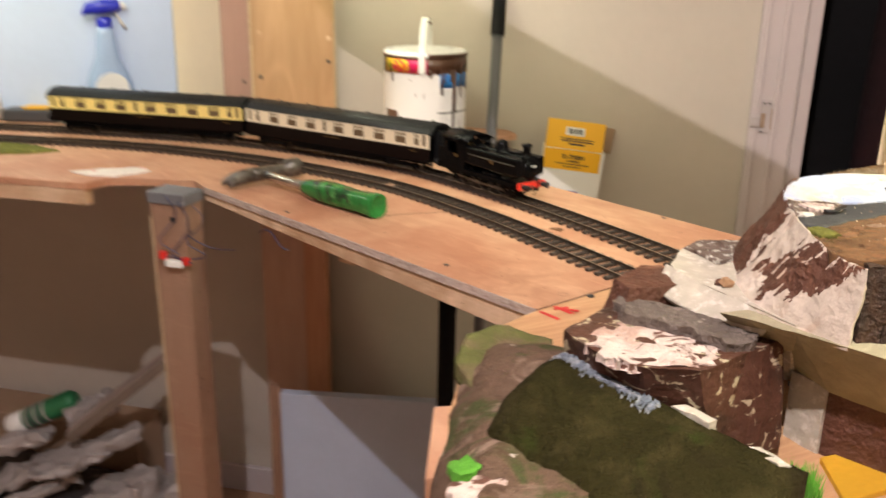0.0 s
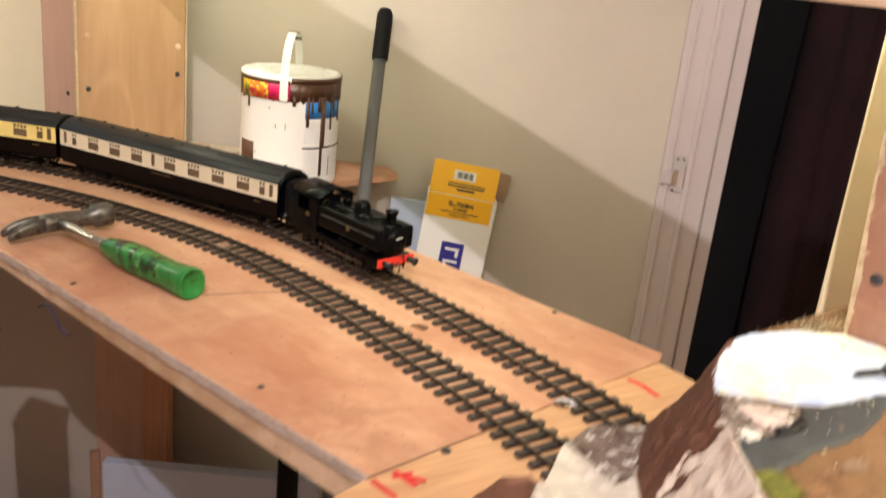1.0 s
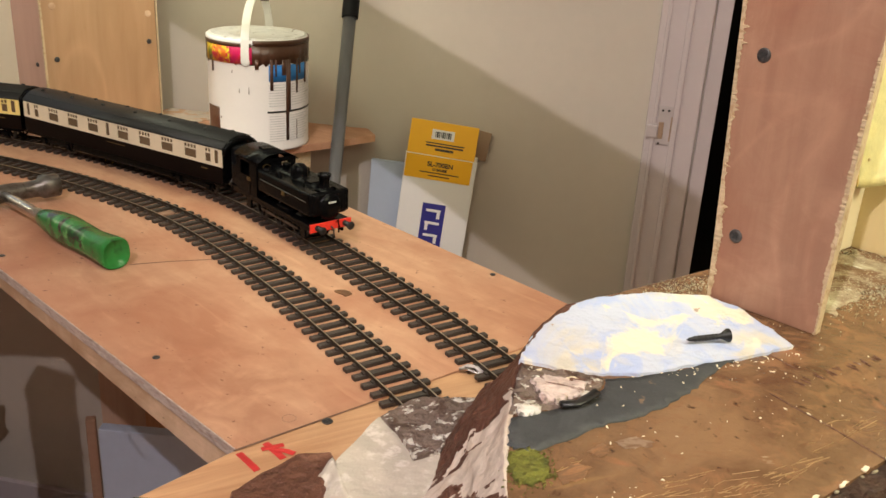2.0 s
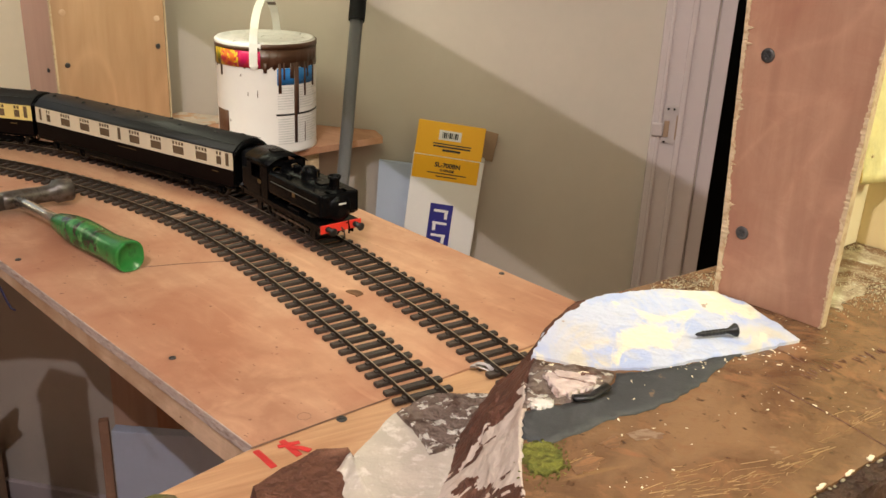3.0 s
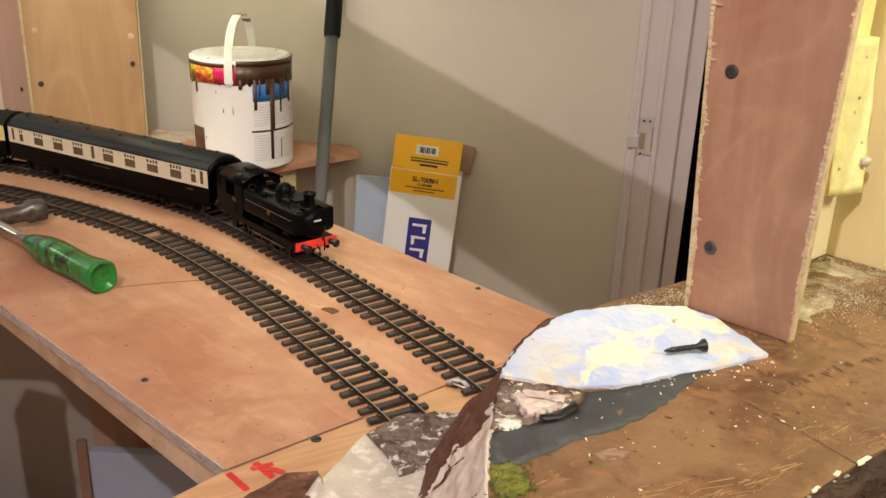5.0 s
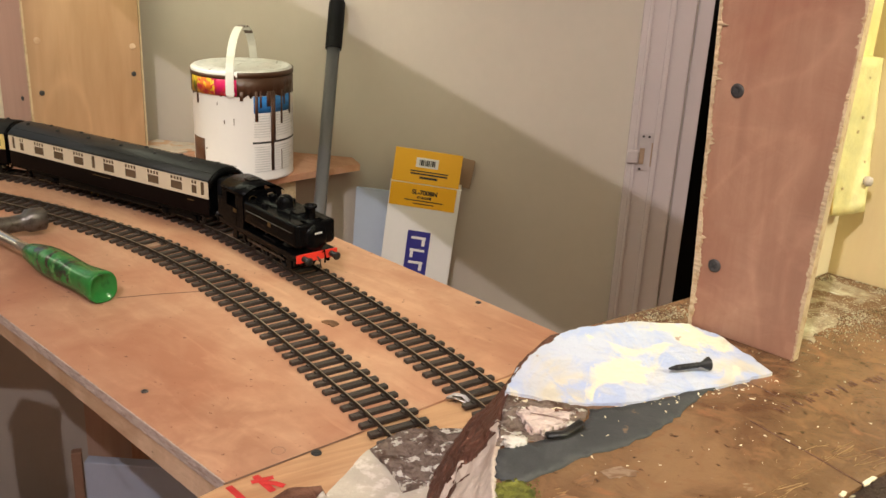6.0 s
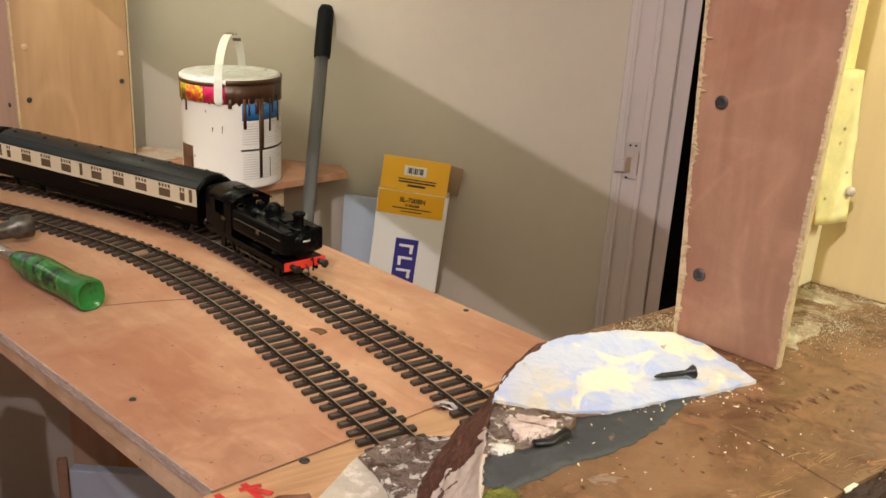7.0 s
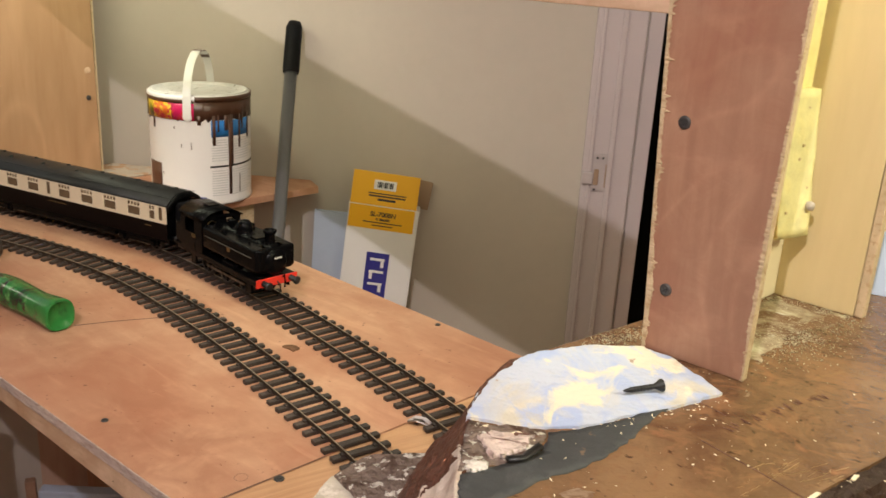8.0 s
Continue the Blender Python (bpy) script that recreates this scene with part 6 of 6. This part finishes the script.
lettering("SL-700BN", 0.0125, carton, cm_ @ Matrix.Translation((0, -0.0009, CH - 0.0165)), INK, 0.95)
lettering("O GAUGE", 0.0060, carton, cm_ @ Matrix.Translation((0, -0.0009, CH - 0.0262)), INK)
for zz, wd in ((0.0325, 0.074), (0.0385, 0.040)):
    part("print_bar", box((wd, 0.0005, 0.0020), (0, -0.0008, CH - zz), 0), INK, carton).matrix_basis = cm_
part("emblem", box((0.044, 0.0006, 0.125), (0.000, -0.0003, CH - 0.155), 0), LABELNAVY, carton, "navy panel with white emblem shapes").matrix_basis = cm_
for k, zc in enumerate((0.113, 0.138, 0.163, 0.190)):
    part("emblem_shape", box((0.028, 0.0006, 0.005), (0.0, -0.0008, CH - zc + 0.007), 0), CARDWHITE, carton).matrix_basis = cm_
    part("emblem_shape", box((0.006, 0.0006, 0.013), (0.010 - 0.020 * (k % 2), -0.0008, CH - zc - 0.002), 0), CARDWHITE, carton).matrix_basis = cm_
bs = finish("blue_sheet", box((0.10, 0.010, K * 1.163), (0, 0, K * 1.163 / 2), 0.001), PANELBLUE)
bs.matrix_basis = Matrix.Translation(w(-0.268, 2.19, -0.225)) @ pose(0, 0, 0, -1.6, 2.2, 3)
tagged(bs, "pale blue foam sheet leaning against the wall behind the carton", "foam sheet")

# ---- things behind the far track ----
spray = thing("spray_bottle", "clear spray bottle with blue liquid and blue trigger head", "spray bottle", "", Matrix.Translation(w(-1.315, 2.03, 1.001)) @ pose(0, 0, 0, 0, 0, 38))
b = loft([(0, 0, 0, 0.048, 0.026), (0.004, 0, 0, 0.050, 0.028), (0.08, 0, 0, 0.050, 0.028), (0.11, 0, 0, 0.040, 0.024), (0.14, 0, 0, 0.026, 0.02), (0.195, 0, 0, 0.019, 0.017), (0.212, 0, 0, 0.014, 0.014)], 24)
bmesh.ops.transform(b, matrix=pose(0, 0, 0, 0, -90, 0), verts=b.verts)
bmesh.ops.transform(b, matrix=pose(0, 0, 0, 0, 0, 90), verts=b.verts)
part("bottle", b, CLEARBLUE, spray, "", True)
part("label", lathe([(0.0, 0.0), (0.036, 0.0), (0.036, 0.0012), (0, 0.0012)], 32, Matrix.Translation((0.003, -0.0285, 0.075)) @ pose(0, 0, 0, 90)), WHITEPLASTIC, spray, "white arched label")
part("collar", lathe([(0.016, 0.208), (0.017, 0.225), (0.013, 0.230)], 20), SPRAYBLUE, spray, "", True)
hb = loft([(-0.045, 0, 0.236, 0.006, 0.006), (-0.035, 0, 0.248, 0.011, 0.012), (0.0, 0, 0.252, 0.014, 0.016), (0.028, 0, 0.254, 0.012, 0.014), (0.036, 0, 0.254, 0.009, 0.009)], 16)
part("trigger_head", hb, SPRAYBLUE, spray, "deep blue spray head", True)
part("nozzle", loft([(0.036, 0, 0.254, 0.008, 0.008), (0.048, 0, 0.254, 0.007, 0.007)], 12), WHITEPLASTIC, spray, "white nozzle", True)
part("trigger", tube([(0.026, 0, 0.240), (0.034, 0, 0.222), (0.044, 0, 0.205)], 0.004, 8), WHITEPLASTIC, spray, "", True)
tray = thing("plastic_tray", "dark grey plastic tray with an orange card inside", "tray", "", Matrix.Translation(w(-1.50, 1.965, 1.001)) @ pose(0, 0, 0, 0, 0, 12))
part("tray", box((0.125, 0.06, 0.028), (0, 0, 0.014), 0.006), DARKTRAY, tray)
part("card", box((0.055, 0.04, 0.004), (0.01, -0.004, 0.0305), 0.001), CARDYELLOW, tray)
bagm = finish("small_parts_bag", roughen(box((0.085, 0.035, 0.030), (0, 0, 0.016), 0.008), 4, 0.008, 40, 6), SHEETING, None, "", True)
bagm.matrix_basis = Matrix.Translation(w(-1.30, 1.955, 1.001)) @ pose(0, 0, 0, 0, 0, 10)
tagged(bagm, "crumpled white and pink bag of small parts beside the spray bottle", "bag")
pouch = thing("red_capped_pouch", "pale pouch with a red cap beside the tray", "pouch", "", Matrix.Translation(w(-1.625, 1.945, 1.001)) @ pose(0, 0, 0, 0, -8, 10))
b = loft([(0, 0, 0, 0.040, 0.020), (0.08, 0, 0, 0.036, 0.018), (0.13, 0, 0, 0.022, 0.014), (0.15, 0, 0, 0.015, 0.012)], 20)
bmesh.ops.transform(b, matrix=pose(0, 0, 0, 0, -90, 0), verts=b.verts)
bmesh.ops.transform(b, matrix=pose(0, 0, 0, 0, 0, 90), verts=b.verts)
part("pouch", b, WHITEPLASTIC, pouch, "", True)
part("cap", lathe([(0.016, 0.148), (0.017, 0.175), (0.012, 0.180), (0, 0.180)], 20), REDPLASTIC, pouch, "red cap", True)

# ---- train ----
LINE = spline(OUTER, 0.004)


def on_line(dist):
    """Pose on the outer rails, that many metres behind the engine's front."""
    i = max(0, min(len(LINE) - 1, FRONT - int(round(dist / 0.004))))
    q, a = LINE[i]
    return Vector((q.x, q.y, TOP + RAIL_TOP)), a


front_at = w(-0.136, 1.512)
FRONT = min(range(len(LINE)), key=lambda i: (LINE[i][0].xy - front_at.xy).length)


def chord(d0, d1):
    p0, _ = on_line(d0)
    p1, _ = on_line(d1)
    c = (p0 + p1) / 2
    return Matrix.Translation(c) @ pose(0, 0, 0, 0, 0, math.degrees(math.atan2(p0.y - p1.y, p0.x - p1.x)))


def wheel(parent, x, y, r, mat=LOCOBLACK, spokes=True):
    wob = part("wheel", lathe([(r * 0.80, -0.0022), (r * 0.98, -0.0022), (r, -0.0010), (r, 0.0012), (r * 1.08, 0.0016), (r * 1.08, 0.0024), (r * 0.8, 0.0024)], 24, Matrix.Translation((x, y, r)) @ pose(0, 0, 0, 90 if y > 0 else -90)), WHEELSTEEL, parent, "", True)
    cen = lathe([(0, 0.0022), (r * 0.24, 0.0022), (r * 0.24, -0.0016), (0, -0.0016)], 12, Matrix.Translation((x, y, r)) @ pose(0, 0, 0, 90))
    for k in range(8):
        a = math.pi * k / 4
        box((r * 0.72, 0.0016, 0.0020), (x + math.cos(a) * r * 0.5, y, r + math.sin(a) * r * 0.5), 0, pose(0, 0, 0, 0, -math.degrees(a), 0), cen)
    part("spokes", cen, mat, wob)
    return wob


loco = thing("tank_engine", "black model tank engine with red buffer beam on the track", "model locomotive", "", chord(0.010, 0.190))
part("footplate", box((0.200, 0.0585, 0.003), (0, 0, 0.0290), 0.0006), LOCOBLACK, loco)
for s in (-1, 1):
    part("valance", box((0.196, 0.0016, 0.0055), (0, s * 0.0280, 0.0252), 0.0003), LOCOBLACK, loco)
    part("frame", box((0.180, 0.0016, 0.016), (0, s * 0.0125, 0.0205), 0.0003), LOCOBLACK, loco)
    part("tank", bevel(box((0.128, 0.0165, 0.0295), (0.034, s * 0.0205, 0.0545)), 0.0042, 4), LOCOBLACK, loco, "", True)
    part("tank_edge", tube([(-0.028, s * 0.0255, 0.0686), (0.096, s * 0.0255, 0.0686)], 0.0005, 6), POLEGREY, loco)
    part("splasher", box((0.030, 0.010, 0.006), (0.030, s * 0.0215, 0.0325), 0.002), LOCOBLACK, loco)
    part("step", box((0.012, 0.003, 0.016), (-0.055, s * 0.0270, 0.0180), 0.0006), LOCOBLACK, loco)
    part("step", box((0.010, 0.003, 0.016), (0.082, s * 0.0270, 0.0180), 0.0006), LOCOBLACK, loco)
    part("handrail", tube([(-0.020, s * 0.0295, 0.058), (0.090, s * 0.0295, 0.058)], 0.0005, 6), STEEL, loco)
    part("crest", box((0.007, 0.0004, 0.006), (0.036, s * 0.0290, 0.0545), 0), BRASS, loco, "small brass-coloured emblem shape")
    part("cab_plate", box((0.009, 0.0004, 0.005), (-0.052, s * 0.0292, 0.0500), 0), BRASS, loco)
    rod = part("coupling_rod", box((0.092, 0.0014, 0.0034), (0.012, s * 0.0205, 0.0125), 0.0005), STEEL, loco, "steel coupling rod")
    for x in (-0.034, 0.012, 0.058):
        wheel(loco, x, s * 0.0172, 0.0162)
part("boiler", lathe([(0.0185, -0.005), (0.0185, 0.122), (0, 0.122)], 32, Matrix.Translation((-0.026, 0, 0.0535)) @ pose(0, 0, 0, 0, 90, 0)), LOCOBLACK, loco, "", True)
part("tank_top", bevel(box((0.126, 0.040, 0.0050), (0.034, 0, 0.0665)), 0.0015, 2), LOCOBLACK, loco)
sb = box((0.020, 0.050, 0.030), (0.089, 0, 0.0540), 0.004)
part("smokebox", sb, LOCOBLACK, loco, "", True)
part("smokebox_door", lathe([(0, 0.0050), (0.010, 0.0042), (0.0165, 0.0014), (0.0170, 0)], 32, Matrix.Translation((0.0985, 0, 0.0500)) @ pose(0, 0, 0, 0, 90, 0)), LOCOBLACK, loco, "", True)
part("number_plate", box((0.0012, 0.0130, 0.0036), (0.1033, 0, 0.0570), 0), LOCOBLACK, loco, "number plate with white bars")
for k in range(4):
    part("plate_bar", box((0.0005, 0.0019, 0.0022), (0.1040, -0.0041 + 0.0027 * k, 0.0570), 0), WHITEPLASTIC, loco)
part("chimney", lathe([(0.0100, 0.0), (0.0072, 0.0025), (0.0064, 0.008), (0.0064, 0.0165), (0.0084, 0.0182), (0.0086, 0.0212), (0.0070, 0.0216), (0.0055, 0.0205), (0.0055, 0.012), (0, 0.012)], 28, Matrix.Translation((0.086, 0, 0.0672))), LOCOBLACK, loco, "", True)
part("dome", lathe([(0.0135, 0), (0.0112, 0.0022), (0.0108, 0.010), (0.0098, 0.0150), (0.0062, 0.0190), (0, 0.0206)], 28, Matrix.Translation((0.028, 0, 0.0672))), LOCOBLACK, loco, "", True)
part("safety_valve", lathe([(0.0060, 0), (0.0048, 0.002), (0.0046, 0.010), (0.0055, 0.0120), (0, 0.0128)], 20, Matrix.Translation((-0.004, 0, 0.0672))), LOCOBLACK, loco, "", True)
part("top_feed", box((0.016, 0.016, 0.006), (0.060, 0, 0.0705), 0.001), LOCOBLACK, loco)
for s in (-1, 1):
    part("filler", lathe([(0.0042, 0), (0.0042, 0.005), (0.003, 0.0062), (0, 0.0062)], 16, Matrix.Translation((0.012, s * 0.0205, 0.0688))), LOCOBLACK, loco, "", True)
    part("lifting_ring", lathe([(0.0008, 0), (0.0008, 0.006), (0.0013, 0.0064), (0, 0.0076)], 8, Matrix.Translation((0.068, s * 0.0180, 0.0688))), LOCOBLACK, loco)
for s in (-1, 1):
    cs = box((0.020, 0.0014, 0.046), (-0.040, s * 0.0285, 0.0535))
    box((0.028, 0.0014, 0.023), (-0.060, s * 0.0285, 0.0420), 0, None, cs)
    box((0.012, 0.0014, 0.046), (-0.080, s * 0.0285, 0.0535), 0, None, cs)
    box((0.056, 0.0014, 0.005), (-0.058, s * 0.0285, 0.0745), 0, None, cs)
    part("cab_side", cs, LOCOBLACK, loco)
cf = box((0.0014, 0.0160, 0.047), (-0.0305, 0, 0.0535))
for s in (-1, 1):
    box((0.0014, 0.0085, 0.047), (-0.0305, s * 0.0245, 0.0535), 0, None, cf)
box((0.0014, 0.0560, 0.026), (-0.0305, 0, 0.0435), 0, None, cf)
box((0.0014, 0.0560, 0.006), (-0.0305, 0, 0.0770), 0, None, cf)
part("cab_front", cf, LOCOBLACK, loco)
part("cab_back", box((0.0014, 0.0560, 0.048), (-0.0850, 0, 0.0535), 0.0003), LOCOBLACK, loco)
for s in (-1, 1):
    part("spectacle", lathe([(0.0058, 0.0002), (0.0066, 0.0012), (0.0066, -0.0012), (0.0058, -0.0006)], 20, Matrix.Translation((-0.0305, s * 0.0140, 0.0665)) @ pose(0, 0, 0, 0, 90, 0)), BRASS, loco, "brass window rim")


def arched_roof(length, half, spring, rise, x0, thick, segs=16, over=0.0):
    """A curved roof along x; half: half its width; spring: height of its eaves."""
    b_ = bmesh.new()
    rows = []
    for x in (x0 - length / 2, x0 + length / 2):
        line = []
        for k in range(segs + 1):
            t = -1 + 2 * k / segs
            line.append((x, half * t, spring + rise * (1 - abs(t) ** 2.4)))
        rows.append(line)
    up = [[b_.verts.new(p) for p in r] for r in rows]
    dn = [[b_.verts.new((p[0], p[1] * 0.985, p[2] - thick)) for p in r] for r in rows]
    for k in range(segs):
        b_.faces.new((up[0][k], up[0][k + 1], up[1][k + 1], up[1][k]))
        b_.faces.new((dn[0][k], dn[1][k], dn[1][k + 1], dn[0][k + 1]))
        for e in (0, 1):
            b_.faces.new((up[e][k], up[e][k + 1], dn[e][k + 1], dn[e][k]))
    b_.faces.new((up[0][0], up[1][0], dn[1][0], dn[0][0]))
    b_.faces.new((up[0][-1], up[1][-1], dn[1][-1], dn[0][-1]))
    return b_


part("cab_roof", arched_roof(0.064, 0.0305, 0.0770, 0.0105, -0.0570, 0.0014), LOCOBLACK, loco, "", True)
part("roof_vent", box((0.016, 0.016, 0.0018), (-0.055, 0, 0.0882), 0.0006), LOCOBLACK, loco)
part("bunker", box((0.018, 0.056, 0.030), (-0.0935, 0, 0.0450), 0.002), LOCOBLACK, loco)
for sx in (1, -1):
    beam = part("buffer_beam", box((0.0026, 0.0590, 0.0105), (sx * 0.1005, 0, 0.0265), 0.0004), BUFFERRED if sx > 0 else LOCOBLACK, loco, "bright red buffer beam" if sx > 0 else "")
    for s in (-1, 1):
        bf = lathe([(0.0036, 0), (0.0036, 0.008), (0.0022, 0.0085), (0.0022, 0.0120), (0.0052, 0.0124), (0.0052, 0.0138), (0.003, 0.0145), (0, 0.0147)], 18, Matrix.Translation((sx * 0.1015, s * 0.0200, 0.0265)) @ pose(0, 0, 0, 0, 90 * sx, 0))
        part("buffer", bf, SCREW, loco, "", True)
    part("coupling", tube([(sx * 0.102, 0, 0.0255), (sx * 0.108, 0, 0.0230), (sx * 0.109, 0, 0.0150), (sx * 0.106, 0, 0.0120)], 0.0011, 6), STEEL, loco)
    part("vacuum_pipe", tube([(sx * 0.102, 0.0075, 0.0300), (sx * 0.106, 0.0075, 0.0340), (sx * 0.108, 0.0075, 0.0260), (sx * 0.107, 0.0075, 0.0180)], 0.0011, 6), LOCOBLACK, loco)


def coach(cream, label, m):
    """A corridor coach with real window openings, roof vents, gangways and bogies."""
    ob = thing("railway_coach", label, "model coach", "coaches of the train", m)
    L, H = 0.440, 0.0315
    z0, zw, zc, zt = 0.0235, 0.0470, 0.0700, 0.0735
    x = L / 2
    spec = [(0.0115, 0.0075, 0), (0.0275, 0.0105, 2), (0.0620, 0.0235, 4), (0.1090, 0.0235, 4), (0.1560, 0.0235, 4), (0.2030, 0.0235, 4), (0.2370, 0.0080, 0), (0.2710, 0.0235, 4), (0.3180, 0.0235, 4), (0.3650, 0.0235, 4), (0.4080, 0.0105, 2), (0.4285, 0.0075, 0)]
    for s in (-1, 1):
        part("lower_panel", box((L, 0.0012, zw - z0), (0, s * H, (z0 + zw) / 2), 0.0002), COACHBROWN, ob, "chocolate-brown lower side")
        up = box((L, 0.0012, 0.0040), (0, s * H, zw + 0.0021), 0)
        box((L, 0.0012, zt - zc), (0, s * H, (zc + zt) / 2), 0, None, up)
        edge = L / 2
        for dist, wd, lights in spec:
            c = L / 2 - dist
            lo, hi = c - wd / 2, c + wd / 2
            if edge - hi > 0.0002:
                box((edge - hi, 0.0012, zc - zw - 0.0038), ((edge + hi) / 2, s * H, (zc + zw + 0.0040) / 2), 0, None, up)
            edge = lo
            if lights:
                box((wd, 0.0011, 0.0016), (c, s * H, 0.0640), 0, None, up)
                for k in range(1, lights):
                    box((0.0011, 0.0011, 0.0050), (lo + wd * k / lights, s * H, 0.0672), 0, None, up)
            part("window", box((wd + 0.001, 0.0006, zc - zw - 0.0030), (c, s * (H - 0.0012), (zc + zw + 0.0040) / 2), 0), COACHGLASS, ob, "dark glazing")
        box((edge + L / 2, 0.0012, zc - zw - 0.0038), ((edge - L / 2) / 2, s * H, (zc + zw + 0.0040) / 2), 0, None, up)
        part("upper_panel", up, cream, ob, "cream upper side with window openings")
        part("solebar", box((L - 0.004, 0.0020, 0.0040), (0, s * 0.0295, 0.0215), 0.0004), LOCOBLACK, ob)
        part("side_lettering", box((0.040, 0.0004, 0.0010), (0.0, s * (H + 0.0007), 0.0415), 0), BRASS, ob)
        part("number_bar", box((0.012, 0.0004, 0.0014), (L / 2 - 0.035, s * (H + 0.0007), 0.0405), 0), BRASS, ob)
        part("truss", tube([(0.09, s * 0.024, 0.020), (0.045, s * 0.024, 0.011), (-0.045, s * 0.024, 0.011), (-0.09, s * 0.024, 0.020)], 0.0012, 6), LOCOBLACK, ob)
    for sx in (-1, 1):
        part("end_wall", box((0.0014, 0.0630, zt - z0), (sx * (L / 2 - 0.0006), 0, (z0 + zt) / 2), 0.0002), LOCOBLACK, ob)
        part("gangway", bevel(box((0.0110, 0.0320, 0.0500), (sx * (L / 2 + 0.0055), 0, 0.0500)), 0.003, 2), BLACKGRIP, ob, "black corridor bellows")
        part("end_hood", arched_roof(0.006, 0.0322, 0.0735, 0.0135, sx * (L / 2 + 0.002), 0.010), LOCOBLACK, ob, "", True)
        for s in (-1, 1):
            part("buffer", lathe([(0.003, 0), (0.003, 0.005), (0.0018, 0.0055), (0.0018, 0.009), (0.0048, 0.0094), (0.0048, 0.0106), (0, 0.011)], 14, Matrix.Translation((sx * L / 2, s * 0.0200, 0.0250)) @ pose(0, 0, 0, 0, 90 * sx, 0)), LOCOBLACK, ob, "", True)
        bogie = part("bogie", box((0.075, 0.040, 0.004), (sx * 0.155, 0, 0.0180), 0.001), LOCOBLACK, ob)
        for s in (-1, 1):
            part("side_frame", box((0.078, 0.0025, 0.0075), (sx * 0.155, s * 0.0235, 0.0130), 0.001), LOCOBLACK, bogie)
            for dx in (-0.0295, 0.0295):
                wheel(bogie, sx * 0.155 + dx, s * 0.0172, 0.0118)
                part("axle_box", box((0.008, 0.004, 0.008), (sx * 0.155 + dx, s * 0.0250, 0.0115), 0.001), LOCOBLACK, bogie)
    part("underframe", box((0.225, 0.052, 0.012), (0, 0, 0.0160), 0.002), LOCOBLACK, ob)
    part("floor_pan", box((L, 0.060, 0.002), (0, 0, 0.0232), 0), LOCOBLACK, ob)
    part("roof", arched_roof(L + 0.002, 0.0326, 0.0735, 0.0150, 0, 0.0016, 24), COACHROOF, ob, "grey curved roof", True)
    part("battery_box", box((0.040, 0.014, 0.010), (0.02, -0.017, 0.0160), 0.001), LOCOBLACK, ob)
    for k in range(12):
        part("roof_vent", lathe([(0.0030, 0), (0.0030, 0.0016), (0.0020, 0.0026), (0, 0.0028)], 10, Matrix.Translation((-L / 2 + 0.02 + 0.0365 * k, 0.008 if k % 2 else -0.008, 0.0875))), COACHROOF, ob, "", True)
    for sy in (-1, 1):
        part("rain_strip", tube([(-L / 2, sy * 0.0250, 0.0832), (L / 2, sy * 0.0250, 0.0832)], 0.0004, 6), COACHROOF, ob)
    return ob


coach(COACHCREAM, "brown and cream model coach with dark grey roof", chord(0.245, 0.665))
coach(COACHYELLOW, "brown and yellowish-cream model coach with dark grey roof", chord(0.705, 1.125))
